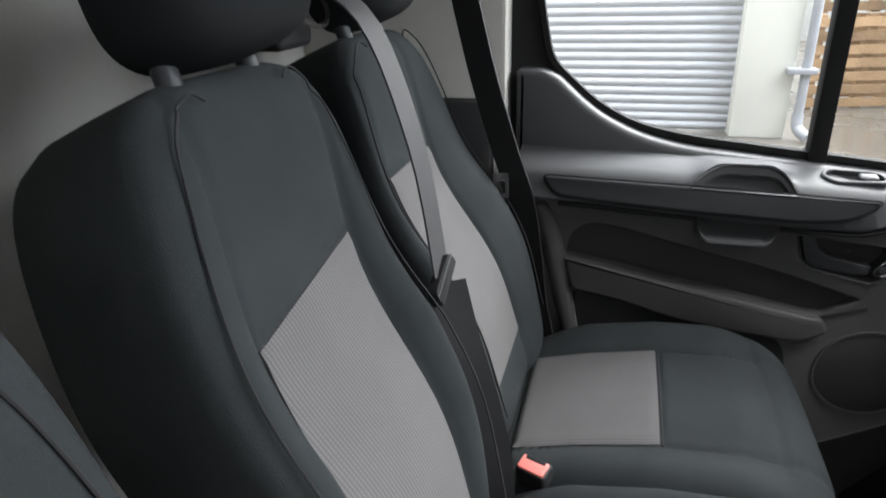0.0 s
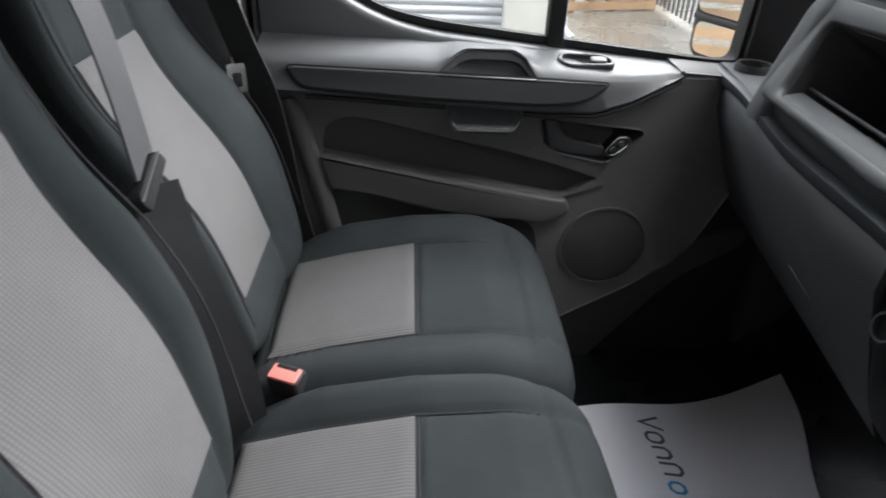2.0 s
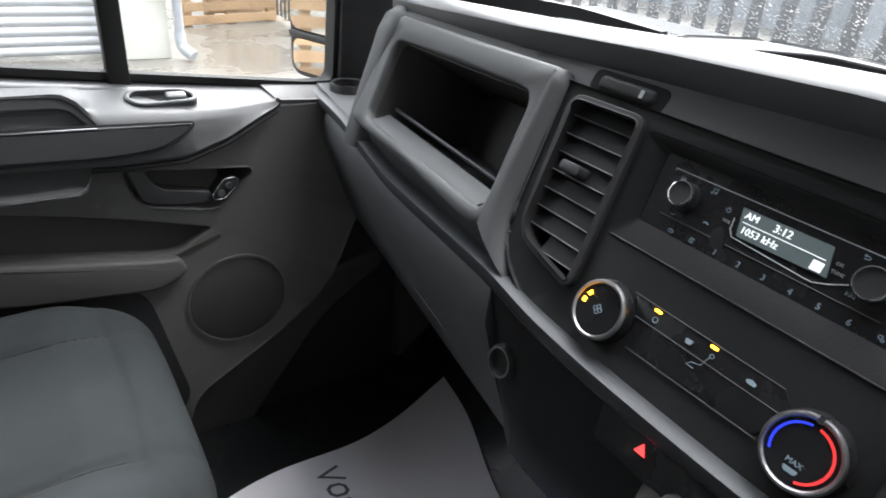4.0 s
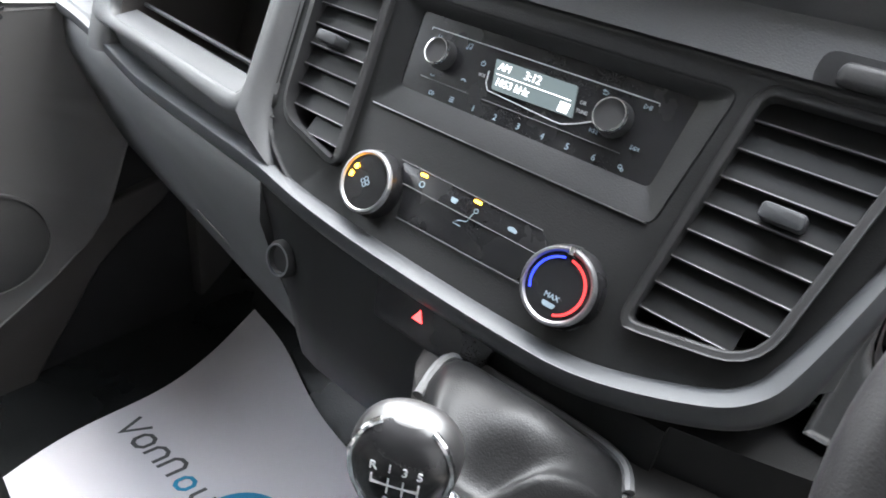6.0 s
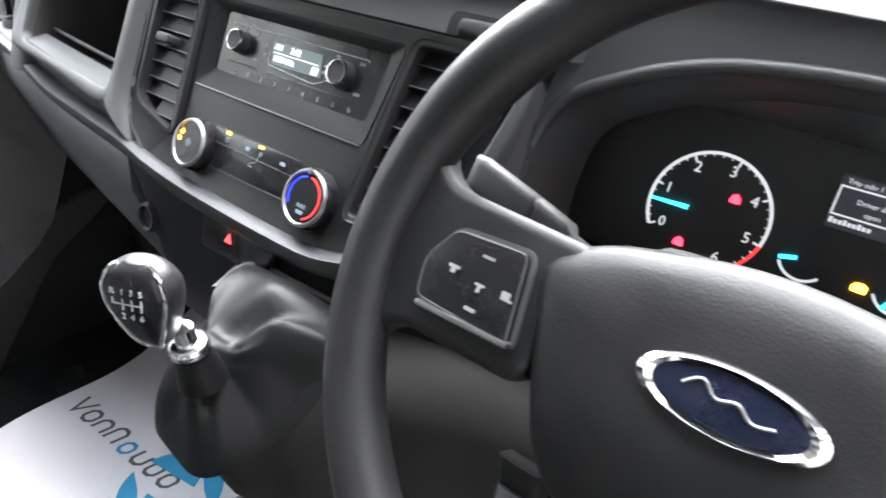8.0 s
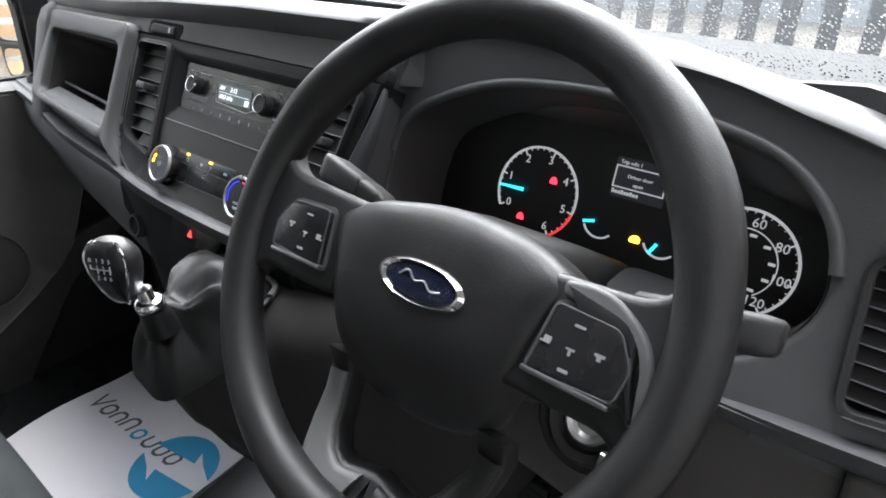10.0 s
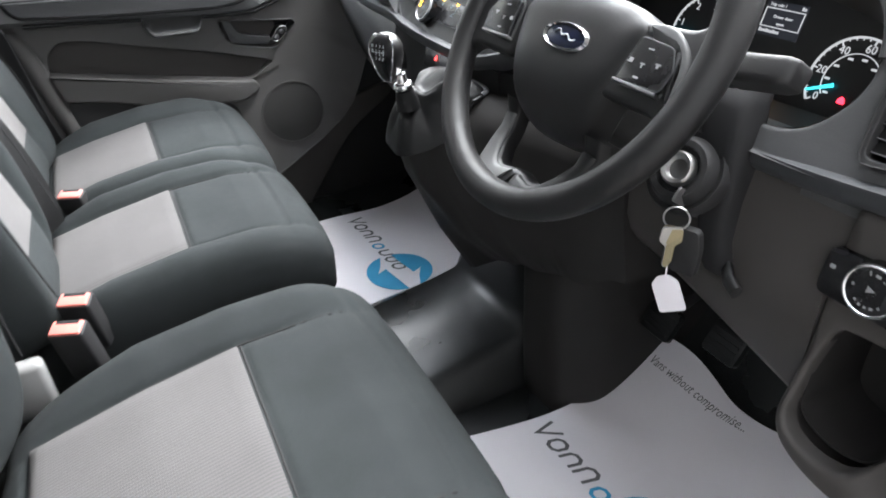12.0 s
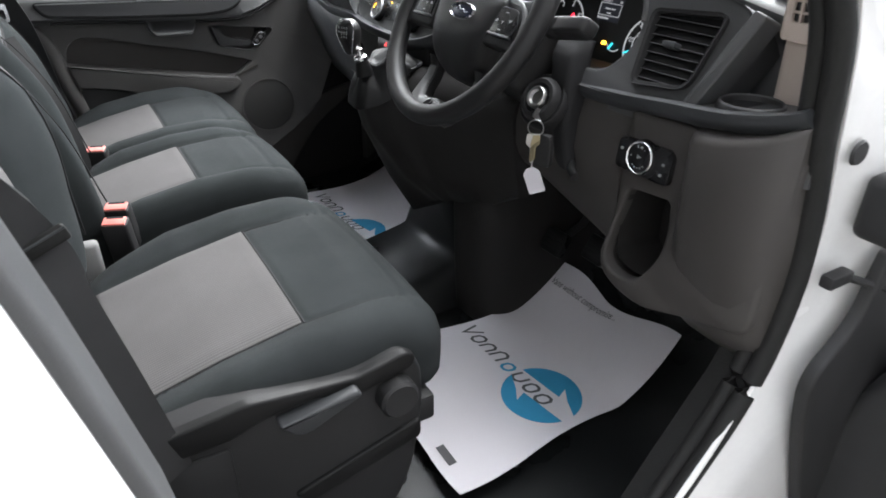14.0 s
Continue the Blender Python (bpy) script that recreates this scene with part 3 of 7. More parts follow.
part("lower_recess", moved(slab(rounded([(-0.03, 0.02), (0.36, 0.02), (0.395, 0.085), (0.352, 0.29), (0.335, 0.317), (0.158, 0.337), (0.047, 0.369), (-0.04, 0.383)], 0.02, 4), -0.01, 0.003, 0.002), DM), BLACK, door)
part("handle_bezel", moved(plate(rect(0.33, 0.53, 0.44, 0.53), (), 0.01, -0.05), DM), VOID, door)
part("pull_lever", moved(slab(rounded([(0.345, 0.521), (0.369, 0.518), (0.385, 0.485), (0.445, 0.473), (0.466, 0.470), (0.456, 0.450), (0.386, 0.457), (0.360, 0.467)], [0.006, 0.006, 0.02, 0.01, 0.01, 0.01, 0.02, 0.01], 4), -0.045, -0.006, 0.003, 3), DM), DASH, door)
part("handle_rim", moved(tube([(p.x, p.y, 0.0) for p in handlehole + handlehole[:1]], 0.0016, 6), DM), DASH_TOP, door)
swl = rounded([(0.463, 0.466), (0.484, 0.492), (0.507, 0.492), (0.504, 0.478), (0.481, 0.457), (0.466, 0.458)], 0.006, 3)
sw = part("window_switch", moved(slab(swl, -0.03, 0.004, 0.003), DM), BLACK, door, "black window switch with a chrome rim")
part("chrome_rim", moved(tube([(p.x, p.y, 0.003) for p in swl + swl[:1]], 0.0011, 6), DM), CHROME, sw)
for q in (0.33, 0.62):
    cx, cy = lerp(0.462, 0.508, q), lerp(0.455, 0.495, q)
    part("button", moved(slab(circle(cx, cy, 0.006, 12), 0.003, 0.006, 0.001), DM), SATIN, sw)
# armrest: a shelf that rolls over into an upright face with a padded inset
AM = axes((0, 0.762, 0.592), (1, 0, 0), (0, 0.25, 0.968))


def on_arm(pts):
    """Outline points given by their height, laid into the sloping face of the armrest."""
    return [(x, (z - 0.592) / 0.968) for x, z in pts]


arm = []
for x in steps(-0.15, 0.578, 90):
    zs = table(((-0.15, 0.655), (0.1, 0.650), (0.35, 0.633), (0.578, 0.612)), x)
    back = table(((-0.15, 0.0), (0.42, 0.0), (0.48, 0.006), (0.53, 0.018), (0.578, 0.034)), x)
    zb = table(((-0.15, 0.577), (0.0, 0.571), (0.2, 0.558), (0.33, 0.550), (0.42, 0.550), (0.483, 0.568), (0.53, 0.588), (0.578, 0.606)), x)
    hump = table(((0.142, 0.0), (0.155, 0.08), (0.178, 0.72), (0.192, 0.96), (0.202, 1.0), (0.268, 1.0), (0.28, 0.95), (0.295, 0.68), (0.312, 0.1), (0.322, 0.0)), x)
    yf, top = 0.762 + back, min(zs - 0.004, table(((-0.15, 0.624), (0.15, 0.616), (0.31, 0.611), (0.44, 0.606), (0.578, 0.608)), x))
    lift = hump * (0.645 - top)
    row = [(0.885, zs), (0.865, zs - 0.001), (lerp(0.87, yf, 0.45), lerp(zs, top + lift, 0.3)), (lerp(0.87, yf, 0.8), lerp(zs, top + lift, 0.62)), (yf + 0.006 + 0.016 * hump, top + 0.002 + lift), (yf - 0.001 + 0.022 * hump, top - 0.006 + 0.6 * lift), (lerp(yf, yf - 0.01, 0.5), lerp(top, zb, 0.5)), (yf - 0.012, zb + 0.005), (yf - 0.009, zb), (yf + 0.004, zb - 0.001), (yf + 0.006, zb - 0.006), (max(0.81, yf + 0.03), zb - 0.008), (0.89, zb - 0.008)]
    arm.append([(x, y, z) for y, z in row])
part("armrest", loft(arm), DASH, door, "charcoal armrest along the door", 50)
pad = rounded(on_arm([(-0.099, 0.616), (0.152, 0.609), (0.31, 0.604), (0.437, 0.599), (0.42, 0.582), (0.387, 0.567), (0.323, 0.562), (0.1, 0.570), (-0.079, 0.583)]), [0.012, 0.02, 0.02, 0.006, 0.02, 0.04, 0.04, 0.1, 0.03], 5)
part("pad_groove", moved(slab(inset(pad, -0.0032), 0.0, 0.0105, 0.001), AM), VOID, door)
part("arm_pad", moved(slab(pad, 0.0, 0.0135, 0.004, 3), AM), PAD, door, "dark padded armrest insert", 50)
for x0, x1 in ((-0.07, 0.165), (0.298, 0.572)):
    part("under_groove", tube([(x, 0.757 + table(((-0.15, 0.0), (0.42, 0.0), (0.48, 0.006), (0.53, 0.018), (0.578, 0.034)), x), table(((-0.15, 0.577), (0.0, 0.571), (0.2, 0.558), (0.33, 0.550), (0.42, 0.550), (0.483, 0.568), (0.53, 0.588), (0.578, 0.606)), x) - 0.006) for x in steps(x0, x1, 20)], 0.0042, 8), VOID, door)
part("sill_cap", loft([[(x, 0.799, 0.600), (x, 0.801, 0.611 - d), (x, 0.806, 0.6145 - d), (x, 0.88, 0.618 - d), (x, 0.88, 0.59)] for x, d in ((0.575, 0.001), (0.63, 0.005), (0.70, 0.010), (0.80, 0.012))]), DOORTRIM, door)
cupl = []
for x in steps(0.168, 0.296, 14):
    e = max(0.0, abs(x - 0.232) - 0.046) / 0.018
    d = e * e
    z0, y0 = 0.515 + 0.020 * d, 0.748 + 0.014 * d
    cupl.append([(x, 0.805, 0.572), (x, 0.800 - 0.02 * d, 0.550), (x, 0.788 - 0.02 * d, z0 + 0.022), (x, 0.772 - 0.01 * d, z0 + 0.010), (x, y0 + 0.006, z0 + 0.006), (x, y0 + 0.001, z0 + 0.005), (x, y0, z0 + 0.001), (x, y0 + 0.006, z0 - 0.004), (x, 0.780, z0 - 0.006), (x, 0.81, z0 - 0.006)])
part("pull_cup", loft(cupl), CUPGREY, door, "satin grey pull cup", 60)
hood = rounded(on_arm([(0.146, 0.609), (0.316, 0.603), (0.290, 0.636), (0.272, 0.6455), (0.204, 0.6475), (0.180, 0.638)]), [0.004, 0.004, 0.014, 0.014, 0.014, 0.014], 4)
well = rounded(on_arm([(0.166, 0.609), (0.303, 0.604), (0.284, 0.626), (0.268, 0.630), (0.205, 0.631), (0.186, 0.626)]), [0.005, 0.005, 0.012, 0.012, 0.012, 0.012], 4)
part("pull_hood", moved(plate(hood, [well], 0.03, 0.008, 0.03, 0.003), AM), DASH, door, "hooded pull above the armrest pad", 50)
part("pull_well", moved(plate(well, (), 0.004, -0.010), AM), PAD, door)
part("satin_line", moved(slab([Vector(p) for p in on_arm([(0.152, 0.606), (0.312, 0.601), (0.312, 0.6035), (0.152, 0.6085)])], 0.0, 0.0155, 0.0008), AM), SATIN, door)
LKM = axes((0, 0.825, 0.628), (1, 0, 0), (0, 0.97, 0.25))
lko = rounded([(0.354, -0.010), (0.370, -0.037), (0.451, -0.034), (0.458, -0.018), (0.445, 0.004), (0.367, 0.010)], [0.016, 0.018, 0.012, 0.014, 0.018, 0.016], 8)
lki = rounded([(0.362, -0.011), (0.376, -0.030), (0.446, -0.027), (0.450, -0.018), (0.441, -0.002), (0.372, 0.003)], [0.012, 0.012, 0.008, 0.010, 0.012, 0.012], 6)
lk = part("lock_plate", moved(bezel(lko, lki, (0.406, -0.0135), 0.02, 0.012, 0.003, 96), LKM @ Matrix.Translation((0, 0, 0.004))), TRIM, door, "satin grey lock surround", 60)
part("lock_well", moved(plate(lki, (), 0.003, -0.004), LKM), VOID, lk)
part("lock_slider", moved(slab(rect(0.412, 0.442, -0.026, -0.006, 0.006), -0.004, 0.006, 0.004, 3), LKM), TRIM, lk)
rib = []
for x, z, w in ((-0.112, 0.552, 0.016), (-0.100, 0.53, 0.020), (-0.086, 0.49, 0.021), (-0.074, 0.44, 0.021), (-0.058, 0.37, 0.020), (-0.040, 0.29, 0.018), (-0.028, 0.20, 0.012)):
    rib.append([(x + w * math.cos(a), 0.80 - 0.014 * max(0.0, math.sin(a)) + 0.004 * (math.sin(a) < 0), z + 0.15 * w * math.cos(a)) for a in (math.pi * k / 8 for k in range(16))])
part("panel_rib", loft(rib), DOORTRIM, door, "", 70)
part("speaker_grille", moved(slab(circle(0.492, 0.262, 0.083, 48), -0.01, 0.0025, 0.002), DM), MESH, door, "round dark speaker grille", 50)
part("speaker_rim", moved(ring_bm(0.492, 0.262, 0.0835, 0.0875, -0.004, 0.0045, n=64), DM), DOORTRIM, door)
part("front_apron", moved(slab(rounded([(0.36, -0.09), (0.47, -0.085), (0.657, 0.172), (0.79, 0.26), (0.80, 0.30), (0.66, 0.27), (0.583, 0.20), (0.405, 0.095), (0.36, 0.0)], [0.01, 0.03, 0.05, 0.02, 0.02, 0.05, 0.05, 0.03, 0.01], 5), -0.06, -0.012, 0.006, 3), DM), LOWER, door, "grey apron rising over the wheel arch", 50)
# sail behind the window and the frame of the window
sail = rounded([(-0.165, 0.60), (-0.165, 0.79), (-0.10, 0.788), (-0.02, 0.715), (0.06, 0.675), (0.14, 0.655), (0.36, 0.632), (0.67, 0.60), (0.66, 0.57), (0.3, 0.60)], [0.01, 0.012, 0.03, 0.06, 0.06, 0.1, 0.2, 0.01, 0.01, 0.1], 6)
part("window_sill_trim", moved(slab(sail, -0.095, -0.045, 0.015, 4), DM), DASH_TOP, door, "charcoal sail panel under the window", 50)
GM = axes((0, 0.885, 0), (1, 0, 0), (0, 0, 1))
win = rounded([(-0.11, 0.80), (-0.025, 0.722), (0.05, 0.682), (0.14, 0.662), (0.36, 0.638), (0.66, 0.606), (0.715, 0.606), (0.722, 0.77), (0.35, 1.28), (-0.10, 1.30), (-0.14, 0.95)], [0.03, 0.06, 0.06, 0.1, 0.2, 0.02, 0.02, 0.04, 0.06, 0.05, 0.1], 6)
full = rounded([(-0.22, -0.2), (0.80, -0.2), (0.83, 0.58), (0.83, 0.76), (0.42, 1.40), (-0.22, 1.40)], 0.02, 4)
part("door_frame", moved(plate(full, [inset(win, -0.012)], 0.05, -0.006, 0.05, 0.006), GM), WHITE, door, "white painted door frame")
part("frame_lining", moved(plate(inset(full, 0.004), [win], 0.052, 0.0, 0.052, 0.004), GM), SEAL, door, "black lining of the door frame")
part("window_seal", moved(plate(inset(win, -0.002), [inset(win, 0.009)], 0.02, 0.006), GM), SEAL, door)
part("window_bar", box(0.348, 0.378, 0.872, 0.905, 0.60, 1.30, 0.003), SEAL, door)
gp = part("pane", moved(plate(win, (), 0.003, -0.02), GM), PANE, door)
gp.visible_shadow = False

setting("trim_sill_left", box(-0.17, 0.83, 0.830, 0.882, -0.1, 0.42, 0.01), BLACK, "black sill lining below the passenger door", "trim")
setting("trim_kick_left", box(0.832, 1.12, 0.81, 0.93, -0.1, 0.58, 0.01), LOWER, "grey kick panel in the passenger footwell", "trim")

# pillars and rails
def pillar(name, pts, w, d, mat_, label):
    return setting(name, tube(pts, w, 12, d, (0, 1, 0)), mat_, label, "pillar")


pillar("pillar_front_left", curve3([(1.02, 0.80, 0.66), (0.86, 0.80, 0.87), (0.42, 0.78, 1.36)], 6), 0.055, 0.05, PALE, "pale grey windscreen pillar with a speaker grille")
post = []
for z, x, y0, y1 in ((0.60, 0.703, -0.804, -0.885), (0.70, 0.698, -0.805, -0.885), (0.80, 0.690, -0.806, -0.885), (0.93, 0.64, -0.80, -0.88), (1.36, 0.42, -0.77, -0.85)):
    post.append([(x + p.y, p.x, z) for p in rect(y1, y0, 0.0, 0.08, 0.010, 4)])
prt = setting("pillar_front_right", loft(post), BEIGE, "beige windscreen pillar trim with a vent grille", "pillar", 60)
VG = axes((0.690, -0.823, 0.755), (0, -1, 0), (-0.08, 0, 1))
vgf = part("vent_grille", moved(plate(rounded([(-0.016, -0.034), (0.022, -0.036), (0.022, 0.07), (-0.012, 0.07)], 0.008, 4), [rect(-0.007, 0.014, -0.014, 0.06, 0.003)], 0.01, 0.006, 0.008, 0.002), VG), BEIGE, prt)
part("grille_back", moved(plate(rect(-0.010, 0.017, -0.018, 0.064), (), 0.002, 0.0), VG), BLACK, prt)
for k in range(5):
    part("slat", moved(box(-0.007, 0.014, -0.004 + k * 0.013, -0.0018 + k * 0.013, 0.0, 0.005), VG), BEIGE, vgf)
part("slat", moved(box(0.0022, 0.0048, -0.014, 0.06, 0.0, 0.0055), VG), BEIGE, vgf)
setting("pillar_side_left", box(-0.58, -0.18, 0.83, 0.93, -0.1, 1.40, 0.01), PALE, "pale grey lined pillar behind the door", "pillar")
setting("trim_side_left", box(-0.58, -0.2, 0.80, 0.835, 0.2, 0.74, 0.02), BLACK, "black plastic belt-reel cover", "trim")

# door mirror outside
mir = thing("door_mirror", (0.84, 1.02, 0.5), "black twin-glass door mirror", "mirror")
MG = axes((0.822, 1.178, 0.70), (0.33, -0.944, 0), (0, 0, 1))
part("housing", moved(slab(rect(-0.125, 0.115, -0.175, 0.22, 0.04), -0.10, -0.004, 0.01, 3), MG), BLACK, mir)
part("upper_glass", moved(slab(rect(-0.112, 0.100, -0.068, 0.205, 0.03), -0.006, 0.001), MG), MIRROR, mir)
part("lower_glass", moved(slab(rect(-0.105, 0.092, -0.160, -0.088, 0.025), -0.006, 0.001), MG), MIRROR, mir)
part("divider", moved(slab(rect(-0.115, 0.108, -0.084, -0.072, 0.004), -0.006, 0.006, 0.002), MG), BLACK, mir)
part("mirror_arm", tube([(0.79, 0.90, 0.58), (0.83, 1.0, 0.60), (0.86, 1.10, 0.62)], [0.045, 0.04, 0.035], 10), BLACK, mir)
setting("pillar_quarter_left", moved(slab(rounded([(0.714, 0.585), (0.79, 0.590), (0.835, 0.66), (0.845, 0.80), (0.60, 1.12), (0.50, 1.12), (0.722, 0.80)], 0.01, 4), -0.03, 0.004, 0.003), axes((0, 0.872, 0), (1, 0, 0), (0, 0, 1))), BLACK, "black quarter pillar beside the passenger window", "pillar")

# ---- dashboard ----
SU, SV = Vector((0, -1, 0)), Vector((0.461, 0, 0.887))
SM = axes((0.5726, 0.0, 0.6455), SU, SV)
PM = axes((0.585, 0.25, 0.691), (-0.14, -1, 0), SV)
CM = axes((0.665, -0.235, 0.745), SU, (0.37, 0, 0.93))
dash = thing("dashboard", (0.75, 0.0, 0.6), "charcoal plastic dashboard with satin grey trim strips", "dashboard")

# passenger side face with the open cubby
pod = rounded([(-0.355, -0.058), (0.0, -0.052), (0.026, -0.046), (0.014, 0.112), (-0.362, 0.094)], [0.02, 0.03, 0.03, 0.008, 0.02], 5)
cub = rounded([(-0.303, -0.042), (0.012, -0.034), (-0.010, 0.082), (-0.331, 0.064)], [0.016, 0.016, 0.02, 0.022], 6)
part("glove_face", moved(bezel(pod, cub, (-0.16, 0.02)), PM), DASH, dash, "", 60)
part("cubby_bin", moved(joined(plate(rect(-0.37, 0.03, -0.06, 0.10), (), 0.004, -0.16), plate([p * 1.0 for p in cub], [[Vector((-0.165, 0.015)) + (p - Vector((-0.165, 0.015))) * 0.98 for p in cub]], 0.16, -0.012, 0.16)), PM), LOWER, dash, "deep dark cubby recess")
part("cubby_lip", moved(loft([[(u, -0.044 + (u + 0.345) * 0.026, -0.005), (u, -0.041 + (u + 0.345) * 0.026, -0.006), (u, -0.026 + (u + 0.345) * 0.026, -0.024), (u, -0.034 + (u + 0.345) * 0.026, -0.028), (u, -0.050 + (u + 0.345) * 0.026, -0.014)] for u in steps(-0.292, -0.002, 4)]), PM), DASH, dash, "sloping grey lip of the cubby")


cheek_a = [PM @ Vector((lerp(0.019, 0.004, (v + 0.046) / 0.158), v, 0.0008)) for v in steps(-0.044, 0.108, 12)]
cheek_b = [SM @ Vector((table(((-0.044, -0.165), (-0.006, -0.198), (0.022, -0.212), (0.15, -0.226)), v), v, 0.0020)) for v in steps(-0.030, 0.150, 12)]
cheek = []
for t in steps(0, 1, 10):
    cheek.append([a.lerp(b, t) + Vector((-0.004 * math.sin(math.pi * t), 0, 0.002 * math.sin(math.pi * t))) for a, b in zip(cheek_a, cheek_b)] + [b.lerp(a, 1 - t) + Vector((0.05, 0, -0.01)) for a, b in zip(reversed(cheek_a), reversed(cheek_b))])
part("pod_cheek", loft(cheek), DASH, dash, "", 70)
part("panel_joint", tube([b + Vector((-0.0012, 0.004, 0.001)) for b in cheek_b], 0.0011, 6), VOID, dash)


def brow(name, ys, front, top, rear, mat_):
    loops = []
    for y in ys:
        xf, zf = front(y)
        zt, back = top(y), rear(y)
        loops.append([(xf, y, zf - 0.012), (xf - 0.005, y, zf), (xf - 0.006, y, zf + 0.009), (xf, y, zf + 0.015), (xf + 0.04, y, zf + 0.016), (lerp(xf, back, 0.5), y, lerp(zf + 0.022, zt, 0.5)), (back, y, zt), (back, y, zt - 0.15), (xf + 0.03, y, zf - 0.05)])
    return part(name, loft(loops), mat_, dash, "", 50)


def brow_front(y):
    z = table(((-0.80, 0.735), (-0.72, 0.75), (-0.64, 0.772), (-0.59, 0.786), (-0.52, 0.80), (-0.46, 0.812), (-0.33, 0.818), (0.0, 0.818), (0.15, 0.811), (0.32, 0.798), (0.62, 0.778), (0.66, 0.772)), y)
    x = table(((-0.80, 0.70), (-0.64, 0.705), (-0.42, 0.71), (-0.26, 0.695), (-0.2, 0.665), (0.0, 0.650), (0.15, 0.652), (0.32, 0.662), (0.64, 0.695)), y)
    return x, z


brow("dash_top", steps(-0.80, 0.64, 72), brow_front, lambda y: 0.757, lambda y: 0.995 - 0.40 * y * y, DASH_TOP)

part("lip_edge", moved(tube([(-0.305, -0.016, -0.036), (-0.004, -0.008, -0.036)], 0.0026, 8), PM), TRIM, dash)

fas = []
for y in steps(-0.262, 0.60, 64):
    xf, zf = brow_front(y)
    base = max(0.0, y - 0.20) * 0.10
    blend = min(1.0, max(0.0, (-0.190 - y) / 0.065))
    blend = blend * blend * (3 - 2 * blend)
    row = [(0.6395 + base, y, 0.772 - 0.1 * base), (0.643 + base, y, 0.781 - 0.1 * base), (lerp(0.645 + base, xf, 0.5) + 0.004, y, lerp(0.783, zf, 0.45)), (xf + 0.002, y, zf - 0.010), (xf + 0.001, y, zf - 0.002), (xf + 0.03, y, zf - 0.002), (xf + 0.03, y, 0.75), (0.66 + base, y, 0.75)]
    fas.append([(lerp(x, 0.668 + 0.398 * (z - 0.745), blend) if k < 4 else x + 0.03 * blend * (k == 7), y, z + 0.02 * blend * (k == 7)) for k, (x, _, z) in enumerate(row)])
part("upper_fascia", loft(fas), DASH, dash, "", 60)

# raised black strips stand in for the shade inside the dash-top slots
part("slot_shade_strip", loft([[(x, y, 0.792), (x, y, 0.796 + d), (x + 0.012, y, 0.796 + d), (x + 0.012, y, 0.792)] for x, y, d in ((0.735, 0.60, 0.016), (0.776, 0.53, 0.016), (0.835, 0.43, 0.011), (0.861, 0.32, 0.002))]), BLACK, dash, "raised dark strip for the shaded slot on the dash top")
part("slot_shade_strip", loft([[(x, y, 0.782), (x, y, 0.794 + d), (x + 0.012, y, 0.794 + d), (x + 0.012, y, 0.782)] for x, y, d in ((0.795, -0.51, 0.002), (0.780, -0.55, 0.010), (0.765, -0.59, 0.016), (0.735, -0.63, 0.016))]), BLACK, dash)
well_top = rounded([(0.850, -0.19), (0.860, -0.205), (0.925, -0.165), (0.925, 0.165), (0.860, 0.205), (0.850, 0.19)], [0.01, 0.01, 0.02, 0.02, 0.01, 0.01], 4)
tray = part("top_tray", moved(plate(rounded([(0.815, -0.27), (0.925, -0.23), (0.938, -0.15), (0.938, 0.15), (0.925, 0.23), (0.815, 0.27)], 0.02, 4), [well_top], 0.03, 0.0, 0.03, 0.003), axes((0, 0, 0.803), (1, 0, 0), (0, 1, 0))), DASH_TOP, dash, "shallow tray on top of the dash", 50)
# black sleeve inside the tray, recess shade put into its colour
part("tray_wall", moved(loft([[(p.x, p.y, z) for p in inset(well_top, 0.001)] for z in (-0.003, -0.03)], True, False), axes((0, 0, 0.803), (1, 0, 0), (0, 1, 0))), BLACK, tray, "tray wall darkened to show its shade")

# centre stack
stack = rounded([(-0.228, 0.15), (-0.210, 0.022), (-0.198, -0.006), (-0.165, -0.028), (-0.10, -0.044), (0.10, -0.044), (0.17, -0.028), (0.200, -0.006), (0.210, 0.022), (0.228, 0.15)], [0.0, 0.02, 0.02, 0.03, 0.04, 0.04, 0.03, 0.02, 0.02, 0.0], 5)
rad = rounded([(-0.112, 0.053), (0.111, 0.054), (0.121, 0.134), (-0.125, 0.134)], 0.006, 4)
ventC = rounded([(0.124, 0.0), (0.190, 0.012), (0.207, 0.139), (0.135, 0.138)], [0.008, 0.02, 0.012, 0.008], 5)
ventL = rounded([(-0.118, 0.0), (-0.190, 0.016), (-0.209, 0.138), (-0.134, 0.139)], [0.008, 0.02, 0.012, 0.008], 5)
part("centre_panel", moved(plate(stack, [rad, ventC, ventL], 0.06, 0.0, 0.03, 0.003), SM), STACK, dash)


def outset(loop, d):
    out, n = [], len(loop)
    for i, p in enumerate(loop):
        t = (loop[(i + 1) % n] - loop[i - 1])
        t = t.normalized() if t.length > 1e-9 else Vector((1, 0))
        out.append(p + Vector((t.y, -t.x)) * d)
    return out


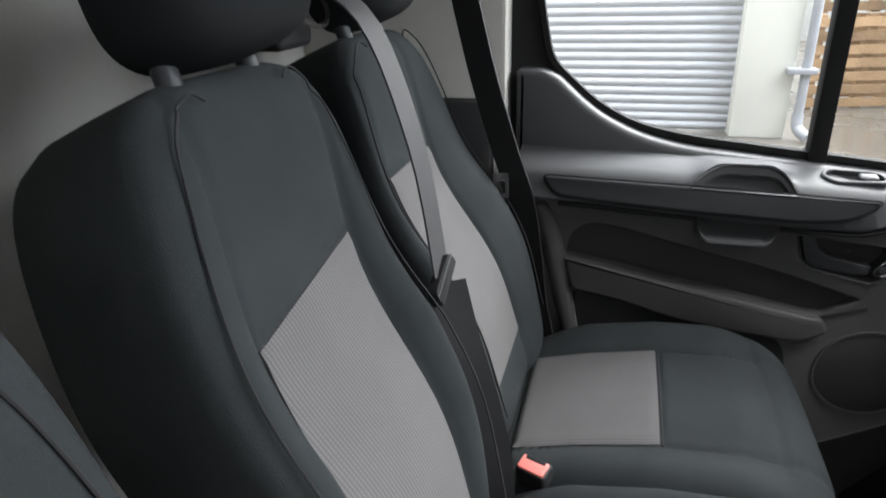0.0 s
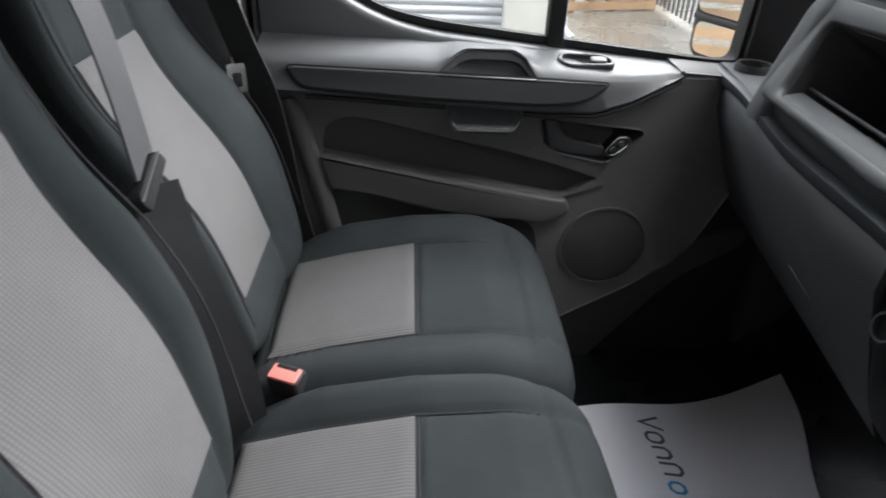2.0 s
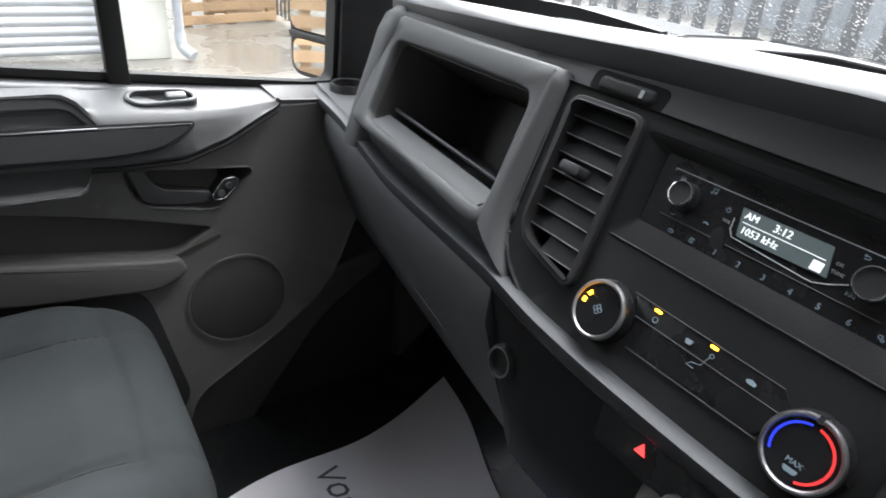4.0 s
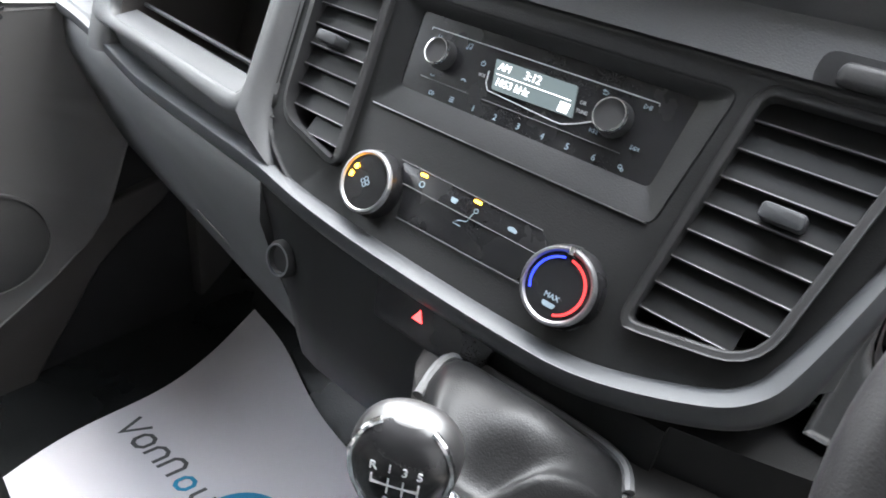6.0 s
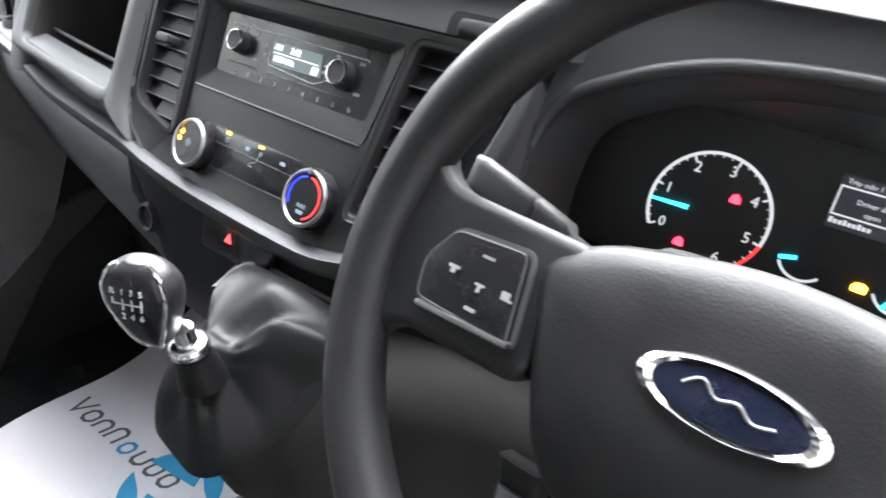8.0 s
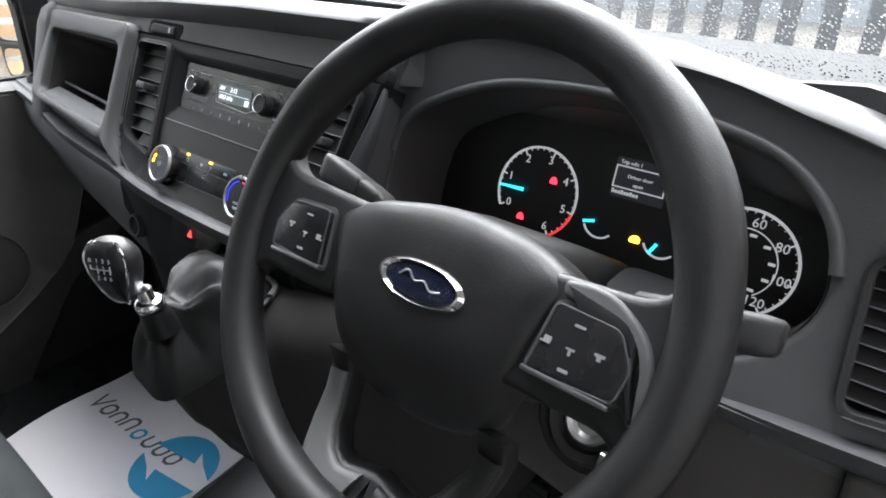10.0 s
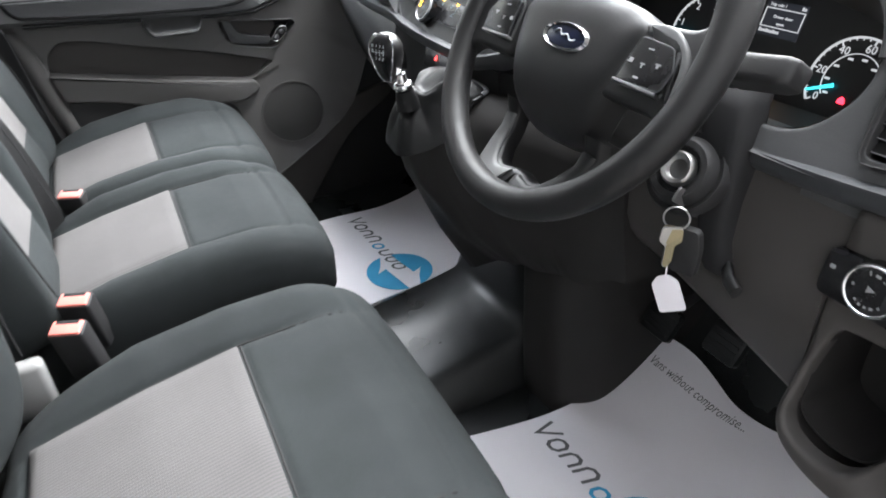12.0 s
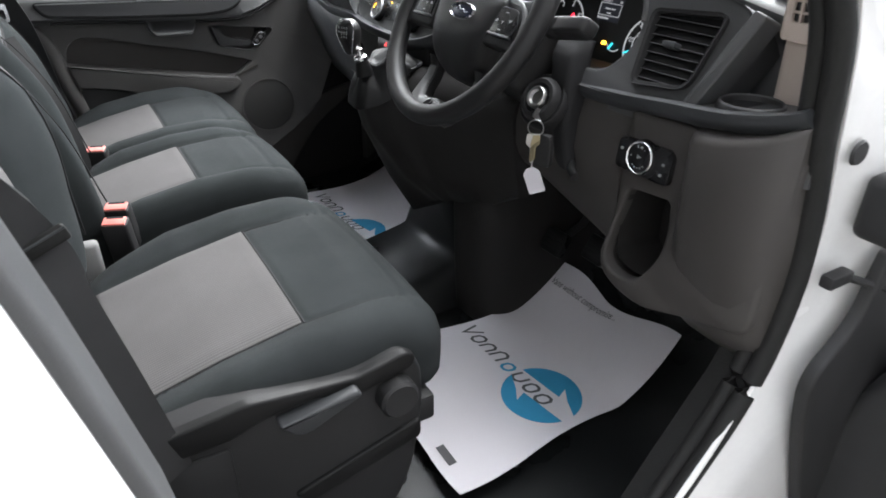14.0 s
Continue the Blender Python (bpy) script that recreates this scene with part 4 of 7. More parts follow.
def vent(loop, m, name, tab):
    """A louvred air vent: dark well, frame, slats and a thumb tab."""
    sx = 1 if sum(p.x * loop[(i + 1) % len(loop)].y - p.y * loop[(i + 1) % len(loop)].x for i, p in enumerate(loop)) > 0 else -1
    well = part(name, joined(moved(plate(outset(loop, 0.004 * sx), [outset(loop, -0.001 * sx)], 0.06, 0.006, 0.06, 0.0015), m), moved(plate(outset(loop, 0.002 * sx), (), 0.004, -0.05), m)), BLACK, dash, "black louvred air vent")
    lo, hi = min(p.y for p in loop), max(p.y for p in loop)
    n = 8
    gap = (hi - lo - 0.007) / n
    for k in range(n):
        v = lerp(lo + 0.001, hi - 0.006, (k + 0.5) / n)
        xs = []
        for i, p in enumerate(loop):
            q = loop[(i + 1) % len(loop)]
            if (p.y - v) * (q.y - v) < 0:
                xs.append(lerp(p.x, q.x, (v - p.y) / (q.y - p.y)))
        a, b = min(xs), max(xs)
        bm = loft([[(u, v - 0.0011, -0.0038), (u, v - 0.0006, -0.0024), (u, v + 0.0005, -0.0024), (u, v + 0.0009, -0.0034), (u, v + gap + 0.0004, -0.0085), (u, v + gap - 0.0004, -0.0100)] for u in (a - 0.001, b + 0.001)])
        part("slat", moved(bm, m), GLOSSY_SLAT, well)
        # thin pale line on the slat's edge, its highlight put into the colour
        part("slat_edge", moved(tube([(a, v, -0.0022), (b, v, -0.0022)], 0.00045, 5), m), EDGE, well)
    tu, tv = tab
    part("thumb_tab", moved(slab(rect(tu - 0.011, tu + 0.011, tv - 0.0045, tv + 0.0045, 0.003), -0.005, 0.010, 0.002), m), TRIM, well)
    return well


# lighter than the louvres: paints the glint along their edges
EDGE = material("louvre edge glint", (0.11, 0.11, 0.115), 0.4, 0, 0.1, 20.0, 500.0, 0.0)
GLOSSY_SLAT = material("satin black louvre", (0.0085, 0.0085, 0.0089), 0.45, 0, 0.1, 20.0, 500.0, 0.0, spec=0.2)
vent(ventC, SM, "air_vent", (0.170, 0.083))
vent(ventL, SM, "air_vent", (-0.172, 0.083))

for y, x in ((0.165, 0.6465), (-0.19, 0.6465)):
    SL = axes((x, y, 0.785), SU, (0.45, 0, 0.89))
    sl = part("air_slider", moved(slab(rect(-0.040, 0.040, -0.0105, 0.0105, 0.008), -0.012, 0.0015, 0.001), SL), VOID, dash, "black air slider with a pale mark")
    part("slider_bar", moved(slab(rect(-0.030, 0.030, -0.0065, 0.0065, 0.006), -0.008, 0.005, 0.004, 3), SL), BLACK, sl)
    part("slider_mark", moved(slab(rect(0.016, 0.0195, -0.0032, 0.0032), 0.0045, 0.0056), SL), PRINT, sl)

# satin trim that sweeps from the door under the stack and up its far side
def sweep_trim(name, pts, w, h, mat_, lab="", fade=False):
    """A strip along world points: its top faces the driver."""
    loops = []
    P = [Vector(p) for p in pts]
    for i, p in enumerate(P):
        d = (P[min(i + 1, len(P) - 1)] - P[max(i - 1, 0)]).normalized()
        n = Vector((-0.80, 0, 0.6))
        n = (n - d * n.dot(d)).normalized()
        s = d.cross(n)
        k = min(1.0, 0.15 + (len(P) - 1 - i) / 16) if fade else 1.0
        loops.append([p + s * a * w * k + n * b * h * k for a, b in ((-0.5, -1.2), (-0.5, -0.1), (-0.3, 0.6), (0.0, 1.0), (0.35, 0.6), (0.5, -0.1), (0.5, -1.2))])
    return part(name, loft(loops), mat_, dash, lab, 60)


ridge = curve3([(0.668, 0.885, 0.600), (0.643, 0.70, 0.604), (0.612, 0.527, 0.600), (0.599, 0.45, 0.600), (0.574, 0.29, 0.611), (0.562, 0.20, 0.615), (0.555, 0.13, 0.610), (0.552, 0.05, 0.607), (0.552, -0.065, 0.606), (0.554, -0.12, 0.610), (0.562, -0.175, 0.626), (0.570, -0.200, 0.641), (0.583, -0.212, 0.666), (0.6215, -0.229, 0.74), (0.64, -0.232, 0.775)], 6)
sweep_trim("trim_strip", ridge, 0.022, 0.012, TRIM, "satin grey strip round the centre stack", True)

# lower dash on the passenger side
low = []
for y in steps(0.20, 0.90, 14):
    xr = 0.566 + 0.155 * (y - 0.223)
    zr = table(((0.2, 0.613), (0.29, 0.609), (0.45, 0.600), (0.6, 0.598), (0.7, 0.602), (0.9, 0.599)), y)
    low.append([(xr + 0.02, y, zr), (xr - 0.002, y, zr - 0.012), (xr - 0.004, y, zr - 0.05), (xr + 0.015, y, 0.50), (xr + 0.04, y, 0.43), (xr + 0.075, y, 0.36), (xr + 0.14, y, 0.31), (xr + 0.24, y, 0.29), (1.05, y, 0.29), (1.05, y, zr)])
part("lower_dash", loft(low), DASH, dash, "grey lower dash over the passenger footwell", 60)
part("pod_skirt", loft([[(0.590 + 0.14 * (y - 0.25), y, 0.60), (0.584 + 0.14 * (y - 0.25), y, 0.61), (0.574 + 0.14 * (y - 0.25), y, 0.640), (0.590 + 0.14 * (y - 0.25), y, 0.640), (0.70, y, 0.615), (0.70, y, 0.60)] for y in (0.215, 0.40, 0.625)]), DASH, dash)
part("glove_latch", moved(slab(rounded([(-0.045, -0.008), (0.045, -0.012), (0.045, 0.010), (-0.045, 0.012)], 0.006, 3), -0.01, 0.003, 0.002), axes((0.636, 0.40, 0.432), (-0.155, -1, 0), (-0.45, 0, 0.9))), LOWER, dash)
part("dash_end_shelf", loft([[(0.672 + 0.155 * (y - 0.85), y, 0.612), (0.672 + 0.155 * (y - 0.85), y, 0.55), (1.1, y, 0.55), (1.1, y, 0.612)] for y in (0.60, 0.90)]), DASH, dash)
part("dash_end_cheek", loft([[(0.606 + d, y, 0.60), (0.626 + d, y, 0.664), (0.656 + d, y, 0.752 - 0.4 * d), (0.668 + d, y, 0.773 - d), (0.69 + d, y, 0.785 - d), (0.86, y, 0.758 - d), (0.86, y, 0.60)] for y, d in ((0.58, 0.008), (0.594, 0.001), (0.606, 0.0), (0.620, 0.001), (0.629, 0.006), (0.634, 0.014))]), DASH, dash, "", 70)
cup = part("cup_holder", moved(lathe([(0.0, -0.07), (0.036, -0.07), (0.037, 0.0), (0.043, 0.002), (0.046, -0.004), (0.046, -0.08), (0.0, -0.08)], 32), Matrix.Translation((0.712, 0.822, 0.624)) @ Matrix.Scale(0.72, 4)), BLACK, dash, "round black cup holder")

# radio, set back in its bay
RM = SM @ Matrix.Translation((0, 0, -0.008))
radio = part("radio", moved(slab(rect(-0.125, 0.121, 0.053, 0.136), -0.02, 0.0), RM), GLOSS, dash, "gloss black radio panel with small buttons")
part("bay_wall", moved(loft([[(p.x, p.y, z) for p in loop] for loop, z in ((inset(rad, -0.001), 0.0084), (inset(rad, 0.0005), 0.0080), (rounded([(-0.100, 0.0720), (0.099, 0.0720), (0.103, 0.1270), (-0.106, 0.1270)], 0.004, 4), 0.0005))], True, False), RM), STACK, radio, "", 30)
part("shelf_edge", moved(box(-0.110, 0.109, 0.0527, 0.0535, 0.0078, 0.0093), RM), SATIN, radio)
part("display", moved(slab(rounded([(-0.026, 0.0922), (0.0365, 0.0932), (0.031, 0.1122), (-0.032, 0.1118)], 0.001), 0, 0.0012), RM), LCD, radio, "lit radio display")


def put(text, size, u, v, m, mat_, owner, z=0.0016, align="CENTER", name="lettering", turn=0):
    return part(name, moved(words(text, size, 0, align), m @ Matrix.Translation((u, v, z)) @ pose(0, 0, 0, 0, 0, turn)), mat_, owner)


put("AM", 0.0068, -0.0275, 0.1075, RM, LCDTEXT, radio, align="LEFT")
put("3:12", 0.0076, 0.000, 0.1073, RM, LCDTEXT, radio)
put("1053 kHz", 0.0070, -0.0255, 0.0975, RM, LCDTEXT, radio, align="LEFT")
part("display_line", moved(box(-0.027, 0.031, 0.1023, 0.1028, 0.0012, 0.0017), RM), LCDTEXT, radio)
part("display_mark", moved(box(0.025, 0.032, 0.0940, 0.1003, 0.0012, 0.0017), RM), LCDTEXT, radio)


def knob(u, v, m, r, h, owner, name="knob", rim=CHROME, face=BLACK, lab=""):
    k = part(name, moved(lathe([(0.0, 0.0), (r * 1.10, 0.0), (r * 1.08, h * 0.35), (r * 1.03, h * 0.80), (r * 0.97, h * 0.97), (r * 0.90, h * 0.98), (r * 0.87, h * 0.92), (0.0, h * 0.92)], 40), m @ Matrix.Translation((u, v, 0))), face, owner, lab)
    part("chrome_ring", moved(loft([[((r * q) * math.cos(a), (r * q) * math.sin(a), z) for q, z in ((0.86, h * 0.88), (0.88, h * 1.0), (0.91, h * 1.05), (0.97, h * 1.04), (1.01, h * 0.93), (1.025, h * 0.84), (0.93, h * 0.80))] for a in (2 * math.pi * i / 48 for i in range(49))], True, False), m @ Matrix.Translation((u, v, 0))), rim, k)
    return k


knob(-0.074, 0.102, RM, 0.0095, 0.011, radio)
knob(0.062, 0.1012, RM, 0.0105, 0.011, radio)
for k in range(6):
    put(str(k + 1), 0.0058, lerp(-0.0333, 0.0604, k / 5), 0.0759, RM, DIMPRINT, radio, 0.0006)


def strokes(owner, m, lines, r=0.00032, z=0.0005):
    """One printed sign, drawn with thin strokes."""
    part("button_mark", moved(joined(*[tube([(u, v, z) for u, v in line], r, 5) for line in lines]), m), DIMPRINT, owner)


def arc(u, v, r, a0, a1, n=8):
    return [(u + r * math.cos(radians(a)), v + r * math.sin(radians(a))) for a in steps(a0, a1, n)]


def arrow(u, v, w, way=1):
    return [(u - w * way, v - w), (u + w * way, v), (u - w * way, v + w), (u - w * way, v - w)]


strokes(radio, RM, [[(-0.0838, 0.1100), (-0.0838, 0.1135)], arc(-0.0838, 0.1130, 0.0016, -60, 60), arc(-0.0838, 0.1130, 0.0016, 120, 240)])
strokes(radio, RM, [[(-0.0576, 0.1120), (-0.0576, 0.1152), (-0.0548, 0.1158), (-0.0548, 0.1126)], arc(-0.0582, 0.1120, 0.0006, 0, 360), arc(-0.0554, 0.1126, 0.0006, 0, 360)])
strokes(radio, RM, [arc(-0.0406, 0.1060, 0.0016, 120, 420, 14), [(-0.0406, 0.1062), (-0.0406, 0.1082)]], 0.00022)
strokes(radio, RM, [arc(-0.0501, 0.0895, 0.0022, 30, 150)], 0.0005)
strokes(radio, RM, [arc(-0.0718, 0.0753, 0.0013, 0, 360, 12), [(-0.0700, 0.0768), (-0.0688, 0.0753), (-0.0700, 0.0738)]])
strokes(radio, RM, [[(-0.0545, 0.0775), (-0.0510, 0.0775)], [(-0.0545, 0.0761), (-0.0510, 0.0761)], [(-0.0545, 0.0747), (-0.0510, 0.0747)]])
strokes(radio, RM, [arc(-0.0765, 0.0879, 0.0016, 200, 340)])
strokes(radio, RM, [[(0.0478, 0.1150), (0.0506, 0.1150), (0.0516, 0.1141), (0.0506, 0.1130), (0.0482, 0.1130)], [(0.0486, 0.1158), (0.0476, 0.1150), (0.0486, 0.1142)]])
strokes(radio, RM, [arrow(0.0766, 0.1140, 0.0013), [(0.0788, 0.1127), (0.0788, 0.1153)], [(0.0798, 0.1127), (0.0798, 0.1153)]])
strokes(radio, RM, [arrow(0.0520, 0.0905, 0.0012, -1), arrow(0.0544, 0.0905, 0.0012, -1), [(0.0505, 0.0893), (0.0505, 0.0917)]])
strokes(radio, RM, [arrow(0.0798, 0.0896, 0.0012), arrow(0.0822, 0.0896, 0.0012), [(0.0837, 0.0884), (0.0837, 0.0908)]])
strokes(radio, RM, [arc(0.0780, 0.0769, 0.0011, 0, 360, 10), arc(0.0797, 0.0755, 0.0008, 0, 360, 10)])
for text, u, v in (("VOL", -0.0376, 0.0985), ("OK", 0.0390, 0.1038), ("TUNE", 0.0405, 0.0985)):
    put(text, 0.0032, u, v, RM, MARK, radio, 0.0006)
for line in ([(-0.0931, 0.1165), (-0.0929, 0.1181), (0.0829, 0.1181), (0.0833, 0.1165)], [(-0.0339, 0.1028), (-0.0325, 0.0950), (-0.0290, 0.0905), (0.0250, 0.0872), (0.0310, 0.0872), (0.0400, 0.0905), (0.0491, 0.0952)], [(-0.0860, 0.0838), (-0.0420, 0.0838)], [(-0.0300, 0.0838), (0.0740, 0.0838)], [(-0.087, 0.0690), (0.086, 0.0690)]):
    part("fine_line", moved(tube([(u, v, 0.0004) for u, v in line], 0.0004, 5), RM), PRINT if len(line) > 2 else TRIM, radio)

# climate controls
climate = part("climate_panel", moved(slab(rounded([(-0.050, -0.012), (0.052, -0.011), (0.066, 0.006), (0.058, 0.024), (-0.066, 0.024), (-0.052, 0.008)], [0.003, 0.003, 0.012, 0.008, 0.008, 0.01], 4), -0.004, 0.0010, 0.0006), SM), GLOSS, dash, "gloss black heater control strip")
fan = knob(-0.078, 0.0, SM, 0.0225, 0.013, dash, "fan_knob", SATIN, GLOSS, "round fan knob with lit amber marks")
temp = knob(0.083, 0.0, SM, 0.0232, 0.013, dash, "temperature_knob", SATIN, GLOSS, "round temperature knob with blue and red scale")
for a in (140, 168):
    part("lit_mark", moved(ring_bm(-0.078, 0.0, 0.0128, 0.0155, 0.0118, 0.0128, a, a + 16, 4), SM), AMBER, fan)
for a in (0, 90, 180, 270):
    part("fan_mark", moved(ring_bm(-0.078 + 0.0022 * math.cos(radians(a)), 0.0022 * math.sin(radians(a)), 0.0013, 0.0018, 0.0118, 0.0124, n=12), SM), DIMPRINT, fan)
part("blue_scale", moved(ring_bm(0.083, 0.0, 0.0163, 0.0176, 0.0118, 0.0127, 98, 208, 20), SM), COOLBLUE, temp)
part("red_scale", moved(ring_bm(0.083, 0.0, 0.0162, 0.0177, 0.0118, 0.0127, -72, 84, 24), SM), HOTRED, temp)
put("MAX", 0.0046, 0.083, -0.0070, SM, DIMPRINT, temp, 0.0122)
part("button_mark", moved(slab(rounded([(0.0785, -0.0105), (0.0875, -0.0105), (0.0865, -0.0135), (0.0795, -0.0135)], 0.001, 2), 0.0118, 0.0124), SM), DIMPRINT, temp)
part("pointer", moved(box(0.0815, 0.0845, 0.0195, 0.0245, 0.0125, 0.0145), SM), CHROME, temp)
for u in (-0.041, 0.006):
    part("lit_mark", moved(slab(rect(u - 0.0028, u + 0.0028, 0.0208, 0.0228, 0.0008), 0.001, 0.0018), SM), AMBER, climate)
part("button_mark", moved(ring_bm(-0.040, 0.0155, 0.0017, 0.0023, 0.001, 0.0015, n=16), SM), DIMPRINT, climate)
part("button_mark", moved(slab(rounded([(-0.014, 0.0175), (-0.008, 0.0175), (-0.009, 0.0140), (-0.013, 0.0140)], 0.001, 2), 0.001, 0.0015), SM), DIMPRINT, climate)
part("button_mark", moved(ring_bm(0.0075, 0.0160, 0.0012, 0.0017, 0.001, 0.0015, n=14), SM), DIMPRINT, climate)
part("button_mark", moved(tube([(0.0065, 0.0145, 0.0012), (0.004, 0.007, 0.0012), (-0.002, 0.0055, 0.0012), (-0.005, 0.0025, 0.0012), (0.001, 0.0025, 0.0012)], 0.0003, 4), SM), DIMPRINT, climate)
part("button_mark", moved(slab(rounded([(0.033, 0.0165), (0.036, 0.0178), (0.040, 0.0165), (0.040, 0.0145), (0.034, 0.0145)], 0.0008, 2), 0.001, 0.0015), SM), DIMPRINT, climate)
for pts in (((-0.064, 0.0246), (0.055, 0.0240)), ((-0.055, 0.0100), (0.062, 0.0095)), ((-0.049, -0.0130), (0.056, -0.0115))):
    part("fine_line", moved(tube([(*pts[0], 0.0012), (*pts[1], 0.0012)], 0.0005, 6), SM), TRIM, climate)

# hazard strip and socket under the stack
HM = axes((0.548, -0.003, 0.588), SU, (0.35, 0, 0.94))
haz = part("hazard_strip", moved(slab(rounded([(-0.048, 0.012), (-0.040, -0.02), (0.050, -0.02), (0.058, 0.012)], 0.004), -0.03, 0.004, 0.002), HM), GLOSS, dash)
part("hazard_triangle", moved(slab([Vector(p) for p in ((-0.0075, -0.005), (0.0015, -0.005), (-0.003, 0.003))], 0.004, 0.0048), HM), HAZARD, haz)
part("column_filler", loft([[(0.553 + q, y, 0.605), (0.553 + q, y, 0.50), (0.575 + q, y, 0.43), (0.66, y, 0.40), (0.9, y, 0.40), (0.9, y, 0.605)] for y in steps(-0.295, -0.16, 8) for q in (0.052 * max(0.0, (-y - 0.12) / 0.17) ** 1.4,)]), STACK, dash, "", 60)
part("stack_foot", loft([[(x + q * h, y, z) for x, z, h in ((0.553, 0.605, 0.3), (0.553, 0.585, 0.4), (0.554, 0.50, 1.0), (0.558, 0.45, 1.6), (0.60, 0.40, 1.4), (0.70, 0.33, 0.8), (0.78, 0.05, 0.5), (1.0, 0.05, 0), (1.0, 0.60, 0))] for y in steps(-0.168, 0.215, 16) for q in (0.034 * max(0.0, (y - 0.13) / 0.085) ** 1.5 + 0.052 * max(0.0, (-y - 0.12) / 0.17) ** 1.4,)]), STACK, dash, "grey panel under the centre stack", 60)
OM = axes((0.556, 0.163, 0.545), SU, (0.2, 0, 1)) @ Matrix.Scale(0.88, 4)
sock = part("power_socket", moved(lathe([(0.0, -0.01), (0.019, -0.01), (0.019, 0.004), (0.0165, 0.008), (0.014, 0.006), (0.013, 0.002), (0.0, 0.002)], 28), OM), BLACK, dash)
part("chrome_ring", moved(ring_bm(0, 0, 0.0145, 0.0165, 0.005, 0.0085), OM), SATIN, sock)

# driver side face, cluster and vent
hole = rounded([(0.0, -0.11), (0.345, -0.112), (0.385, -0.06), (0.374, -0.004), (0.334, 0.032), (0.262, 0.047), (0.17, 0.052), (0.078, 0.042), (-0.002, 0.0), (-0.008, -0.06)], [0.03, 0.04, 0.04, 0.04, 0.04, 0.06, 0.08, 0.05, 0.05, 0.03], 6)
ventR = rounded([(0.410, -0.112), (0.498, -0.102), (0.515, -0.008), (0.401, -0.016)], [0.010, 0.015, 0.012, 0.010], 5)
faceR = rounded([(-0.012, -0.145), (0.508, -0.138), (0.54, -0.06), (0.56, 0.0), (0.44, 0.035), (0.355, 0.056), (0.27, 0.080), (0.10, 0.085), (-0.012, 0.085)], [0.0, 0.03, 0.02, 0.03, 0.05, 0.04, 0.04, 0.04, 0.0], 5)
part("cluster_face", moved(plate(faceR, [hole, ventR], 0.08, 0.0, 0.09, 0.006), CM), FACIA, dash)
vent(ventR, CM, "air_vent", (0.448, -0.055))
part("vent_side_trim", moved(slab(rounded([(0.496, -0.141), (0.516, -0.142), (0.547, -0.06), (0.568, 0.0), (0.548, 0.006), (0.526, -0.055)], [0.004, 0.004, 0.05, 0.006, 0.006, 0.05], 5), -0.03, 0.006, 0.003, 3), CM), DASH, dash, "", 50)
GP = axes((0.752, -0.41, 0.660), SU, (0.3, 0, 1))
part("recess_wall", moved(loft([[(p.x, p.y, z) for p in inset(hole, d)] for z, d in ((-0.006, 0.0012), (-0.012, 0.002), (-0.060, 0.004), (-0.088, 0.004))], True, False), CM), FACIA, dash, "dark wall of the instrument recess", 60)
lipway = [p for p in hole if p.y > -0.045]
part("visor_lip", moved(tube([(p.x, p.y, -0.001) for p in inset(lipway, -0.003)[1:-1]], 0.0048, 10), CM), FACIA, dash, "rounded visor lip over the instruments", 70)
edge_a = [SM @ Vector((table(((-0.006, 0.199), (0.022, 0.211), (0.15, 0.227)), v), v, 0.0015)) for v in steps(0.0, 0.150, 10)]
edge_b = [CM @ Vector((-0.009, v, 0.0015)) for v in steps(-0.118, 0.060, 10)]
part("cluster_cheek", loft([[a.lerp(b, t) + Vector((0, -0.002 * math.sin(math.pi * t), 0)) for a, b in zip(edge_a, edge_b)] + [b.lerp(a, 1 - t) + Vector((0.05, 0.0, 0.0)) for a, b in zip(reversed(edge_a), reversed(edge_b))] for t in steps(0, 1, 5)]), DASH, dash, "", 70)
cluster = part("dial_panel", moved(slab(rect(-0.23, 0.24, -0.11, 0.13), -0.02, 0.0), GP), DIALFACE, dash, "black instrument cluster with lit dials")


part("dial_floor", box(0.64, 0.77, -0.625, -0.20, 0.598, 0.612, 0.003), GLOSS, dash)


